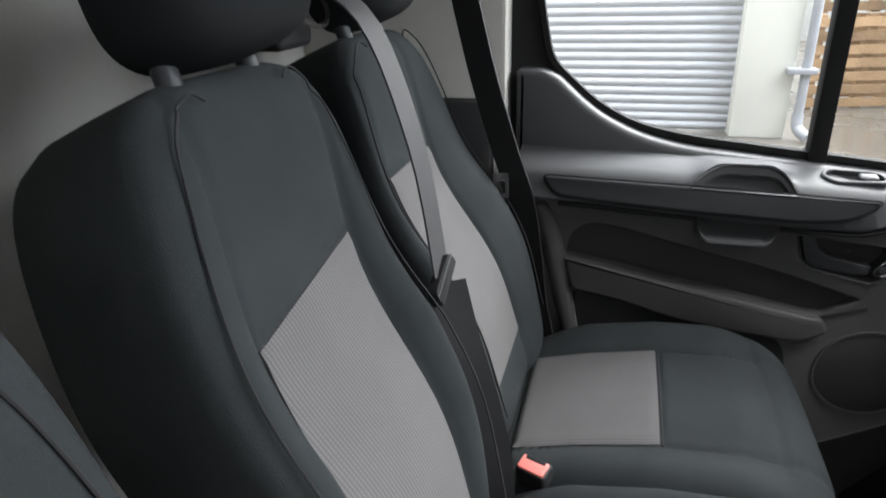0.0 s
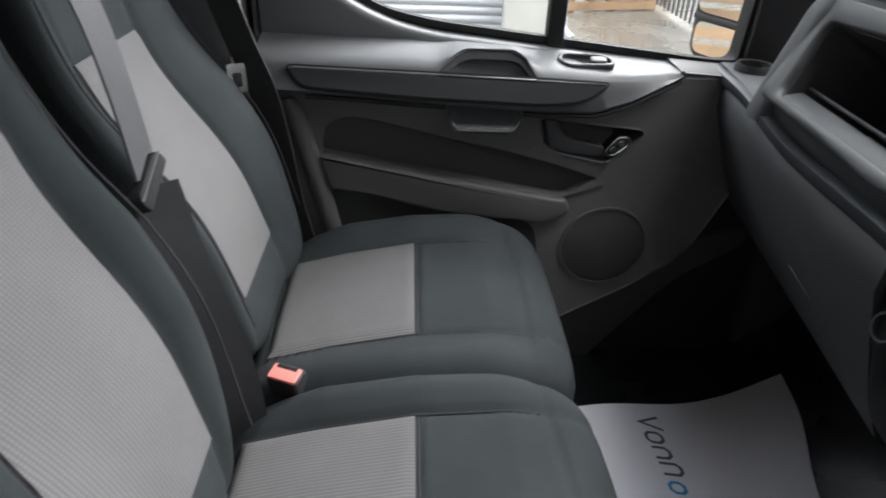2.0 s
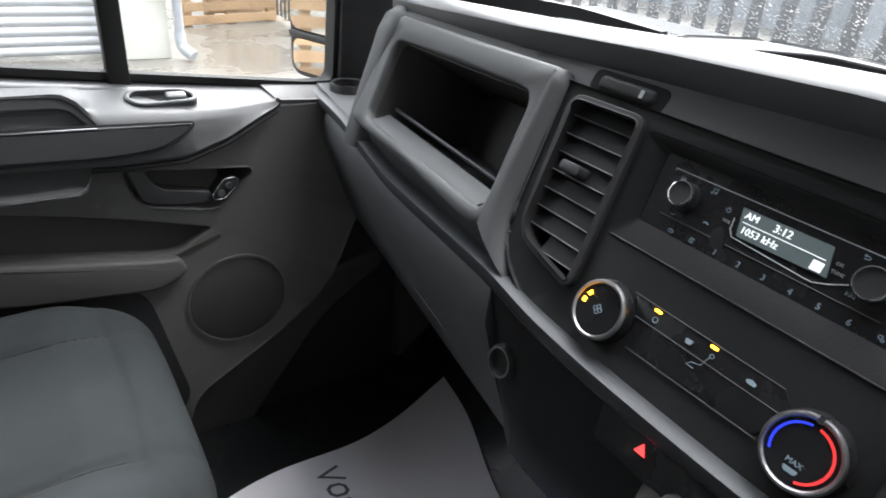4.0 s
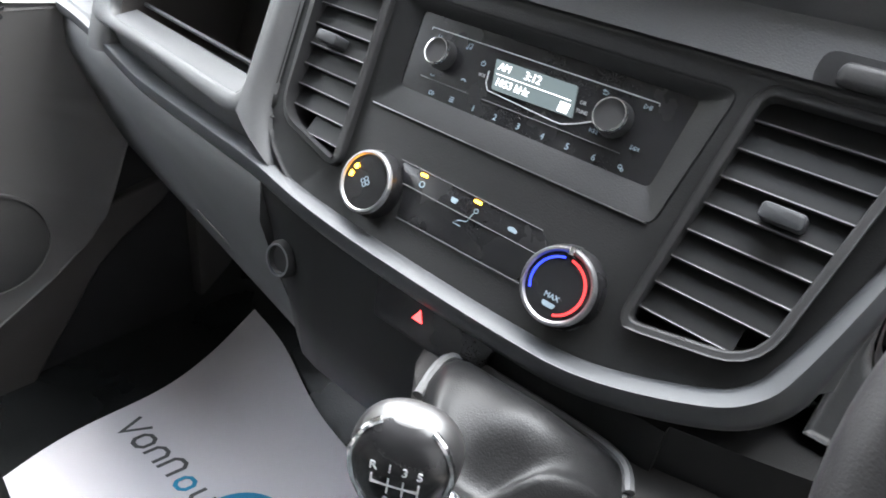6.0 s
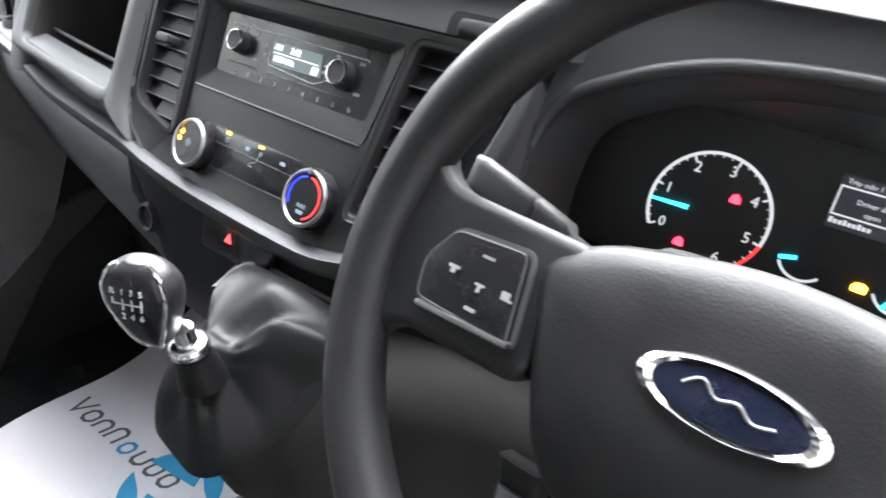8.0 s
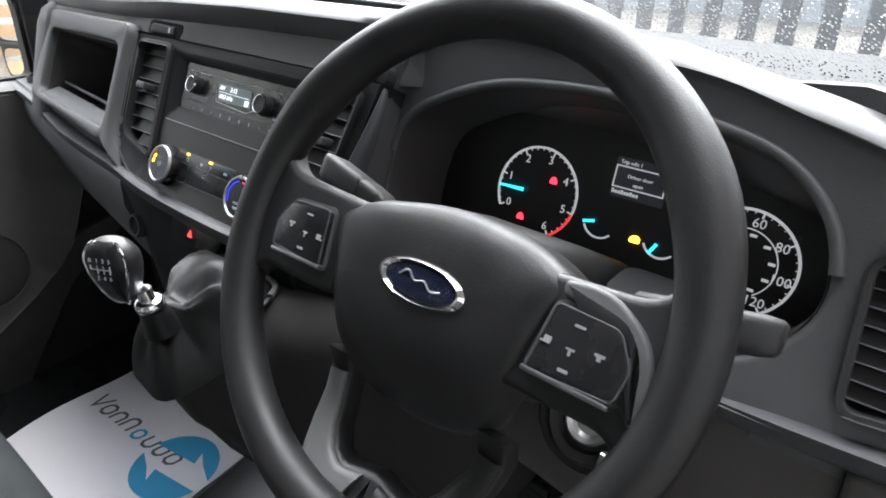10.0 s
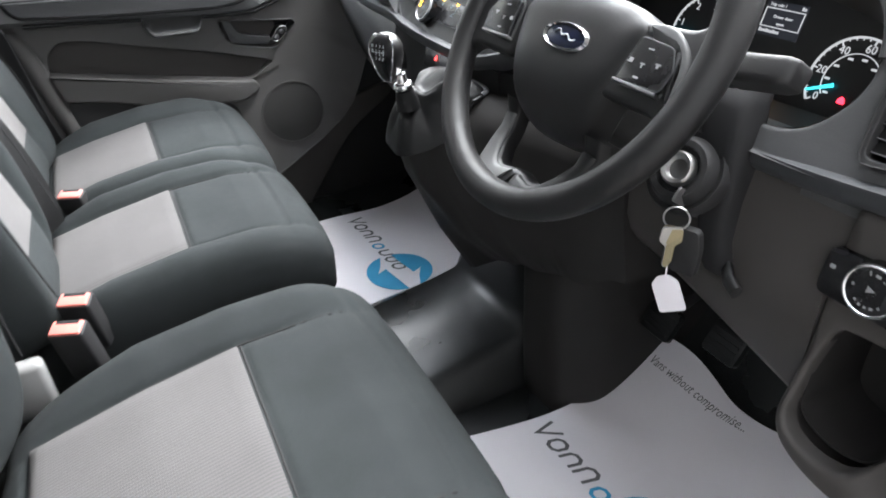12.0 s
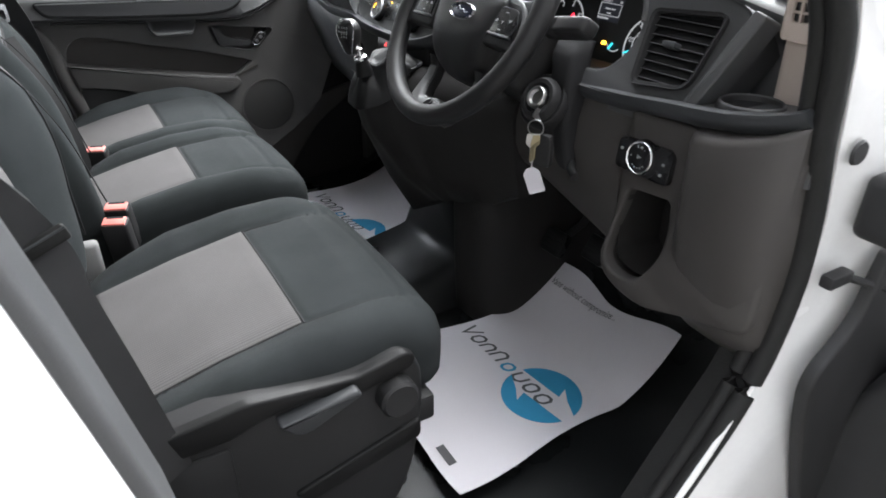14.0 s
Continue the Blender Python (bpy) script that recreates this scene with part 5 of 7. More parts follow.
def gauge(u, v, r, a0, a1, labels, needle, red=None, inner=False):
    t = part("gauge_scale", moved(ring_bm(u, v, r * 0.95, r, 0, 0.0012, a0, a1, 60), GP), DIAL, cluster)
    for k, s in enumerate(labels):
        a = radians(lerp(a0, a1, k / (len(labels) - 1)))
        part("tick", moved(box(r * 0.86, r * 0.96, -0.0007, 0.0007, 0, 0.0012), GP @ Matrix.Translation((u, v, 0)) @ pose(0, 0, 0, 0, 0, math.degrees(a))), DIAL, t)
        put(s, r * 0.25, u + r * 0.74 * math.cos(a), v + r * 0.76 * math.sin(a), GP, DIAL, t, 0.0008)
    for k in range(5 * (len(labels) - 1)):
        a = lerp(a0, a1, k / (5 * (len(labels) - 1)))
        part("fine_tick", moved(box(r * 0.91, r * 0.96, -0.0003, 0.0003, 0, 0.0010), GP @ Matrix.Translation((u, v, 0)) @ pose(0, 0, 0, 0, 0, a)), DIAL, t)
    if red:
        part("red_zone", moved(ring_bm(u, v, r * 0.95, r, 0.0003, 0.0016, *red, 16), GP), HOTRED, t)
    if inner:
        part("inner_scale", moved(ring_bm(u, v, r * 0.62, r * 0.64, 0, 0.001, a0, a1, 40), GP), DIAL, t)
        for k in range(9):
            a = radians(lerp(a0, a1, k / 8))
            part("inner_mark", moved(slab(rect(u + r * 0.53 * math.cos(a) - 0.0028, u + r * 0.53 * math.cos(a) + 0.0028, v + r * 0.53 * math.sin(a) - 0.0012, v + r * 0.53 * math.sin(a) + 0.0012), 0.0, 0.0008), GP), DIAL, t)
    part("needle", moved(slab([Vector(p) for p in ((r * 0.3, -0.0018), (r * 0.92, -0.001), (r * 0.92, 0.001), (r * 0.3, 0.0018))], 0.003, 0.005), GP @ Matrix.Translation((u, v, 0)) @ pose(0, 0, 0, 0, 0, needle)), NEEDLE, t)
    return t


gauge(-0.078, 0.004, 0.047, 210, -60, ("0", "1", "2", "3", "4", "5", "6"), 182, (-60, -15))
gauge(0.128, -0.004, 0.047, 215, -55, ("0", "20", "40", "60", "80", "100", "120"), 203, None, True)
for u, v, ang in ((-0.003, -0.005, 195), (0.059, -0.006, 242)):
    g = part("small_gauge", moved(ring_bm(u, v, 0.0160, 0.0178, 0, 0.001, 205, 318, 20), GP), DIAL, cluster)
    part("needle", moved(box(0.005, 0.0165, -0.0014, 0.0014, 0.002, 0.004), GP @ Matrix.Translation((u, v, 0)) @ pose(0, 0, 0, 0, 0, ang)), NEEDLE, g)
disp = part("trip_display", moved(slab(rect(-0.001, 0.0515, 0.0215, 0.0590), 0, 0.0008), GP), TRIPLCD, cluster, "dim blue-grey trip display with framed text")
part("display_frame", moved(plate(rect(0.0, 0.0505, 0.0305, 0.0515), [rect(0.0012, 0.0493, 0.0317, 0.0503)], 0.0006, 0.0016), GP), DIAL, disp)
for x0, x1, v in ((0.044, 0.051, 0.0550), (0.001, 0.030, 0.0265)):
    n = int((x1 - x0) / 0.0030)
    for k in range(n):
        part("text_bar", moved(box(x0 + k * 0.0030, x0 + k * 0.0030 + 0.0022, v - 0.0016, v + 0.0012 + 0.0010 * (k * 7 % 3 == 0), 0.001, 0.0016), GP), DIAL, disp)
for text, u, v in (("Trip odo 1", 0.0140, 0.0548), ("Driver door", 0.0255, 0.0425), ("open", 0.0250, 0.0355)):
    put(text, 0.0050, u, v, GP, DIAL, disp, 0.0012)
for u, v in ((-0.0615, 0.0199), (-0.0905, -0.0249), (0.128, -0.022)):
    part("warning_light", moved(slab(rounded([(u - 0.004, v - 0.003), (u + 0.004, v - 0.003), (u + 0.003, v + 0.002), (u, v + 0.0042), (u - 0.003, v + 0.002)], 0.0012, 3), 0, 0.0014), GP), REDLAMP, cluster)
part("warning_light", moved(slab(rounded([(0.0300, -0.0155), (0.0395, -0.0155), (0.0395, -0.0105), (0.0365, -0.0090), (0.0325, -0.0095), (0.0300, -0.0120)], 0.001, 3), 0, 0.0014), GP), AMBER, cluster)

# strip, switch panel, bin and cup holder on the driver's side
sweep_trim("trim_strip", curve3([(0.624, -0.495, 0.606), (0.618, -0.62, 0.614), (0.612, -0.73, 0.626), (0.610, -0.815, 0.635), (0.612, -0.885, 0.651), (0.612, -0.915, 0.663)], 5), 0.022, 0.012, TRIM, "satin grey strip over the light switch")
part("shelf_end", loft([[(0.622, y, z), (0.622, y, 0.58), (0.95, y, 0.58), (0.95, y, z)] for y, z in ((-0.60, 0.617), (-0.72, 0.63), (-0.80, 0.640), (-0.926, 0.652))]), DASH, dash)
part("cup_holder", moved(lathe([(0.0, -0.005), (0.037, -0.005), (0.0385, 0.001), (0.041, 0.003), (0.044, 0.001), (0.046, -0.004), (0.047, -0.03), (0.0, -0.03)], 36), Matrix.Translation((0.654, -0.812, 0.6455)) @ Matrix.Scale(0.9, 4)), BLACK, dash, "round black cup holder")
part("dash_end_block", loft([[(x, y, z) for x, z in ((0.730, 0.60), (0.726, 0.74), (0.738, 0.82), (0.775, 0.845), (0.84, 0.80), (0.84, 0.60))] for y in (-0.755, -0.93)]), DASH, dash)
part("cup_rim", moved(loft([[(r * math.cos(a), r * math.sin(a), z) for r, z in ((0.039, 0.002), (0.041, 0.0042), (0.0435, 0.002))] for a in (2 * math.pi * k / 48 for k in range(49))], True, False), Matrix.Translation((0.654, -0.812, 0.6455)) @ Matrix.Scale(0.9, 4)), DASH_TOP, dash)
lowR = []
for y in steps(-0.66, -0.28, 10):
    zb = table(((-0.66, 0.375), (-0.45, 0.43), (-0.28, 0.45)), y)
    lowR.append([(0.66, y, 0.62), (0.628, y, 0.606), (0.622, y, 0.59), (0.612, y, 0.56), (0.604, y, 0.52), (0.606, y, 0.48), (0.615, y, zb + 0.02), (0.63, y, zb), (0.75, y, zb - 0.02), (0.95, y, zb - 0.02), (0.95, y, 0.62)])
part("knee_panel", loft(lowR), LOWER, dash, "grey knee panel under the steering column", 60)
BN = axes((0.606, -0.66, 0.50), SU, (0.06, 0, 1))
binhole = rounded([(0.020, -0.006), (0.098, 0.002), (0.108, -0.080), (0.086, -0.122), (0.052, -0.130), (0.014, -0.118), (0.010, -0.06)], [0.012, 0.010, 0.03, 0.025, 0.03, 0.025, 0.04], 6)
side = rounded([(0.002, -0.128), (0.050, -0.152), (0.13, -0.158), (0.255, -0.125), (0.262, 0.115), (0.0, 0.105)], [0.03, 0.05, 0.05, 0.02, 0.003, 0.003], 6)


def scooped(bm):
    """Swells the lower rim towards the driver, so that the bin opens like a scoop."""
    for v in bm.verts:
        d = min(1.0, max(0.0, (0.47 - v.co.z) / 0.10))
        v.co.x -= 0.026 * d * d * (3 - 2 * d) * math.exp(-((v.co.y + 0.72) / 0.075) ** 4)
    return bm


part("side_panel", scooped(moved(bezel(side, binhole, (0.058, -0.075), 0.10, 0.02, 0.007), BN)), LOWER, dash, "grey side panel with an open bin", 60)
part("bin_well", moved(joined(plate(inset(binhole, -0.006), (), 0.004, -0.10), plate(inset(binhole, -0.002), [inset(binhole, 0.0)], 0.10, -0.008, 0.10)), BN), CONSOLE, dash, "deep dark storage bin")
bulge = []
for y, x in ((-0.770, 0.612), (-0.777, 0.598), (-0.787, 0.589), (-0.80, 0.585), (-0.83, 0.583), (-0.86, 0.583), (-0.885, 0.586), (-0.905, 0.593), (-0.920, 0.606)):
    top = table(((-0.92, 0.655), (-0.885, 0.635), (-0.84, 0.619), (-0.79, 0.612), (-0.77, 0.608)), y)
    bulge.append([(x + q, y, z) for q, z in ((0.014, top), (0.004, top - 0.003), (0.0, top - 0.012), (0.001, 0.52), (0.004, 0.45), (0.02, 0.36), (0.035, 0.335), (0.06, 0.31))] + [(0.75, y, 0.31), (0.75, y, top)])
part("side_bulge", loft(bulge), LOWER, dash, "", 60)
LM = axes((0.606, -0.70, 0.548), SU, (0.15, 0, 1))
lp = part("switch_panel", moved(slab(rounded([(-0.047, -0.026), (0.053, -0.026), (0.053, 0.016), (0.043, 0.024), (-0.047, 0.020)], 0.010, 4), -0.02, 0.006, 0.003), LM), GLOSS, dash, "gloss black light switch panel")
lkn = knob(0.0, 0.0, LM, 0.0235, 0.012, lp, "light_knob", CHROME, GLOSS)
for a, w, hgt in ((60, 0.002, 0.0012), (85, 0.0042, 0.0028), (110, 0.0012, 0.0045), (180, 0.0022, 0.0022), (235, 0.0022, 0.0018), (255, 0.0022, 0.0026), (275, 0.0022, 0.002), (295, 0.0026, 0.0026), (318, 0.002, 0.003)):
    part("button_mark", moved(slab(rect(0.0138, 0.0138 + hgt * 0.85, -w / 2, w / 2), 0.0107, 0.0116), LM @ pose(0, 0, 0, 0, 0, a)), MARK, lkn)
part("pointer", moved(slab([Vector(p) for p in ((-0.003, -0.002), (0.004, 0.001), (-0.003, 0.004))], 0.0107, 0.0116), LM), MARK, lkn)
for u, v in ((-0.038, 0.003), (0.040, 0.002), (0.039, -0.013)):
    part("button_mark", moved(slab(rect(u - 0.0024, u + 0.0024, v - 0.0018, v + 0.0018, 0.0008), 0.005, 0.0068), LM), MARK, lp)

# ---- centre console, gaiter and gear lever ----
console = thing("centre_console", (0.6, -0.1, 0.0), "grey plastic gear console below the dashboard", "console")
prof = ((0.005, ((0.575, 0.572), (0.570, 0.568), (0.57, 0.55), (0.575, 0.44), (0.59, 0.33), (0.62, 0.22))),
        (-0.022, ((0.535, 0.572), (0.52, 0.566), (0.52, 0.55), (0.53, 0.44), (0.56, 0.32), (0.60, 0.215))),
        (-0.055, ((0.510, 0.569), (0.475, 0.540), (0.442, 0.490), (0.455, 0.44), (0.514, 0.313), (0.574, 0.212))),
        (-0.12, ((0.505, 0.570), (0.470, 0.540), (0.438, 0.490), (0.450, 0.44), (0.520, 0.33), (0.592, 0.258))),
        (-0.155, ((0.525, 0.572), (0.495, 0.548), (0.466, 0.505), (0.472, 0.45), (0.530, 0.34), (0.594, 0.27))),
        (-0.195, ((0.555, 0.572), (0.524, 0.558), (0.512, 0.530), (0.512, 0.46), (0.55, 0.36), (0.600, 0.285))),
        (-0.30, ((0.600, 0.562), (0.575, 0.548), (0.562, 0.525), (0.57, 0.46), (0.59, 0.38), (0.612, 0.315))),
        (-0.40, ((0.62, 0.560), (0.602, 0.548), (0.595, 0.53), (0.60, 0.48), (0.61, 0.42), (0.622, 0.365))))
cs = []
for k in range(len(prof) - 1):
    (ya, pa), (yb, pb) = prof[k], prof[k + 1]
    for j in range(4 + (k == len(prof) - 2)):
        t = j / 4
        e = t * t * (3 - 2 * t)
        row = [(lerp(p[0], q[0], e), lerp(ya, yb, t), lerp(p[1], q[1], e)) for p, q in zip(pa, pb)]
        cs.append(row + [(0.85, row[-1][1], row[-1][2]), (0.85, row[0][1], row[0][2])])
part("body", loft(cs), CONSOLE, console, "", 60)
leg = rounded([(0.625, -0.148), (0.632, -0.255), (0.70, -0.285), (1.0, -0.285), (1.0, -0.12), (0.70, -0.12)], [0.015, 0.04, 0.03, 0.0, 0.0, 0.03], 5)
part("leg", loft([[(p.x + q, p.y, z) for p in leg] for z, q in ((0.40, 0.0), (0.25, 0.0), (0.10, 0.004), (-0.028, 0.012))]), CONSOLE, console, "", 60)
lever = thing("gear_lever", (0.47, -0.10, 0.56), "black and chrome gear lever with a leather gaiter", "gear lever")
base = polar(rounded([(0.412, -0.140), (0.512, -0.176), (0.548, -0.158), (0.545, -0.030), (0.42, -0.058)], [0.022, 0.022, 0.016, 0.022, 0.022], 6), Vector((0.48, -0.11)), 72)
basez = [table(((0.41, 0.496), (0.46, 0.508), (0.498, 0.530), (0.512, 0.570), (0.55, 0.575)), p.x) for p in base]
gl = []
for t, h in ((0.0, 0.0), (0.03, 0.007), (0.07, 0.012), (0.15, 0.018), (0.25, 0.022), (0.37, 0.025), (0.5, 0.026), (0.6, 0.024), (0.7, 0.020), (0.78, 0.016), (0.85, 0.014), (0.9, 0.015), (0.95, 0.018), (1.0, 0.026)):
    c = Vector((0.446, -0.106))
    row = []
    for i, p in enumerate(base):
        q = p.lerp(c, t * 0.88)
        a = math.atan2(p.y - c.y, p.x - c.x)
        fold = 0.0025 * math.sin(3 * a + 6 * t) * math.sin(math.pi * min(1, t * 1.05)) + 0.0012 * math.sin(7 * a - 9 * t) * math.sin(math.pi * t)
        for a0, deep, wide in ((-0.78, -0.006, 0.05), (-0.62, 0.005, 0.10), (-0.95, 0.006, 0.10), (0.60, -0.004, 0.10), (2.6, 0.006, 0.2), (-2.2, 0.009, 0.15), (-1.35, 0.010, 0.25), (1.3, 0.005, 0.2)):
            fold -= deep * math.exp(-abs(math.remainder(a - a0 - 0.3 * t, 2 * math.pi)) / wide) * math.sin(math.pi * min(1.0, t * 1.1)) if t < 0.9 else 0.0
        peak = 0.012 * math.exp(-((q.x - 0.512) / 0.030) ** 2 - ((q.y + 0.108) / 0.034) ** 2)
        hollow = 0.012 * math.exp(-((q.x - 0.440) / 0.030) ** 2 - ((q.y + 0.112) / 0.030) ** 2)
        row.append((q.x, q.y, lerp(basez[i], 0.572, t ** 0.8) + h * 0.72 + fold + (peak - hollow) * min(1.0, t * 5)))
    gl.append(row)
part("gaiter", loft(gl), LEATHER, lever, "creased black leather gaiter", 70)
rim_way = sorted(((p.x, p.y, z + 0.002) for p, z in zip(base, basez) if z > 0.560), key=lambda q: math.atan2(q[1] + 0.11, q[0] - 0.48))
part("gaiter_frame", tube(rim_way, 0.0030, 8), LEATHER, lever)
part("rear_hoop", tube([(p[0], p[1], table(((0.41, 0.549), (0.46, 0.567), (0.54, 0.573)), p[0]) + 0.005) for p in curve3([(0.50, -0.042, 0), (0.54, -0.036, 0), (0.548, -0.09, 0), (0.548, -0.15, 0), (0.53, -0.168, 0)], 6)], 0.0035, 8), DASH, console, "moulded ridge behind the gaiter")
KB, KT = Vector((0.427, -0.107, 0.599)), Vector((0.414, -0.098, 0.663))
CA = (KT - KB).normalized()
KM = axes(KB.lerp(KT, 0.5), (0.454, -0.89, 0), CA)
BASE = Vector((0.438, -0.112, 0.583))
CB = axes(BASE, SU, CA) @ pose(0, 0, 0, -90, 0, 0) @ Matrix.Diagonal((1.3, 1.3, 1.1, 1.0))
part("chrome_collar", moved(lathe([(0.0, 0.003), (0.0085, 0.003), (0.0105, 0.005), (0.0110, 0.008), (0.0105, 0.0110), (0.0090, 0.0125), (0.0060, 0.0130), (0.0056, 0.024), (0.0, 0.024)], 28), CB), CHROME, lever)
part("boot_ring", moved(lathe([(0.0, -0.022), (0.014, -0.022), (0.012, -0.010), (0.0098, 0.0025), (0.0, 0.0035)], 24), CB), LEATHER, lever)


def knob_skin(s, a, grow=0.0):
    """A point on the pear-shaped knob: s along its axis, a round it, 0 at its face."""
    r = (1 - abs(s) ** 3.0) ** (1 / 3.0) if abs(s) < 1 else 0.0
    w = max(0.004, r * table(((-1, 0.0135), (-0.5, 0.0165), (0.1, 0.0222), (0.5, 0.0246), (1, 0.0235)), s)) + grow
    d = max(0.004, r * table(((-1, 0.0130), (-0.5, 0.0160), (0.1, 0.0195), (0.5, 0.0188), (1, 0.0165)), s)) + grow
    c, q = math.cos(a), math.sin(a)
    e = 0.72 if c > 0 else 0.95
    return (w * math.copysign(abs(q) ** 0.9, q), 0.0335 * s + grow * s, d * math.copysign(abs(c) ** e, c))


turns = [2 * math.pi * j / 48 for j in range(48)]
ss = [math.sin(math.pi / 2 * (-1 + 2 * k / 24)) for k in range(25)]
gk = part("knob", moved(loft([[knob_skin(s, a) for a in turns] for s in ss]), KM), GAITERKNOB, lever, "satin dark gear knob with a gloss black face", 80)


def face_edge(s):
    return 0.95 + 0.18 * s - 0.25 * max(0.0, -s - 0.2)


part("face", moved(loft([[knob_skin(s, face_edge(s) * (-1 + 2 * j / 20), 0.0007) for j in range(21)] for s in ss[1:24]], False, False), KM), GLOSS, gk, "", 80)
part("chrome_rim", moved(tube([knob_skin(s, face_edge(s), 0.0006) for s in ss[2:23]], 0.0017, 8), KM), CHROME, gk)
part("chrome_rim", moved(tube([knob_skin(s, -face_edge(s), 0.0006) for s in ss[2:23]], 0.0017, 8), KM), CHROME, gk)
FM = KM @ Matrix.Translation((0.0, 0.0085, 0.0196)) @ pose(0, 0, 0, -15, 0, 0) @ Matrix.Scale(0.76, 4)
for s, u, v in (("R", -0.0125, 0.017), ("1", -0.0035, 0.017), ("3", 0.0045, 0.017), ("5", 0.0125, 0.017), ("2", -0.0035, -0.004), ("4", 0.0045, -0.004), ("6", 0.0125, -0.004)):
    put(s, 0.0072, u, v, FM, PRINT, gk, 0.0014)
for x0, x1, y0, y1 in ((-0.0128, 0.0130, 0.0062, 0.0070), (-0.0132, -0.0124, 0.0064, 0.0112), (-0.0039, -0.0031, 0.0015, 0.0115), (0.0041, 0.0049, 0.0015, 0.0115), (0.0121, 0.0129, 0.0015, 0.0115)):
    part("gate_line", moved(box(x0, x1, y0, y1, 0.0002, 0.0018), FM), PRINT, gk)

# ---- steering wheel and column ----
WC = Vector((0.486, -0.416, 0.717))
WM = axes(WC, SU, (0.529, 0, 0.849))
wheel = thing("steering_wheel", tuple(WC), "black grained steering wheel with a blue oval badge", "steering wheel")
rim_loops = []
for k in range(96):
    a = 2 * math.pi * k / 96
    fat = 1.0 + 0.12 * (math.exp(-((a - 0.55) / 0.25) ** 2) + math.exp(-((a - 2.59) / 0.25) ** 2))
    rim_loops.append([((0.172 + 0.0160 * fat * math.cos(b)) * math.cos(a), (0.172 + 0.0160 * fat * math.cos(b)) * math.sin(a), 0.0165 * fat * math.sin(b)) for b in (2 * math.pi * j / 16 for j in range(16))])
part("rim", moved(loft(rim_loops + rim_loops[:1], True, False), WM), WHEEL, wheel, "", 80)
HO = 0.006


def sag(v):
    """How far the wheel's middle falls back below its centre."""
    if v > -0.02:
        return 0.0
    return 5.5 * (v + 0.02) ** 2 if v > -0.098 else lerp(0.0335, 0.006, min(1.0, (-0.098 - v) / 0.072))


def sagged(bm):
    for v in bm.verts:
        v.co.z -= sag(v.co.y)
    return bm


hub = rounded([(HO - 0.092, 0.018), (HO - 0.066, 0.034), (HO, 0.048), (HO + 0.066, 0.040), (HO + 0.096, 0.026), (HO + 0.082, -0.030), (HO + 0.060, -0.085), (HO + 0.02, -0.098), (HO - 0.03, -0.098), (HO - 0.062, -0.075), (HO - 0.076, -0.030)], [0.012, 0.03, 0.05, 0.03, 0.012, 0.05, 0.03, 0.02, 0.02, 0.03, 0.05], 5)
cover = sagged(loft([[(HO + (p.x - HO) * q, -0.02 + (p.y + 0.02) * q, z - 0.004 * (max(0.0, p.y + 0.02) * q / 0.06) ** 2) for p in hub] for q, z in ((1.0, -0.03), (1.0, -0.008), (0.985, -0.001), (0.95, 0.0050), (0.90, 0.0080), (0.82, 0.0102), (0.72, 0.0116), (0.6, 0.0125), (0.45, 0.0128), (0.3, 0.0130), (0.15, 0.0130), (0.02, 0.0130))]))
part("airbag_cover", moved(cover, WM), WHEEL, wheel, "", 60)
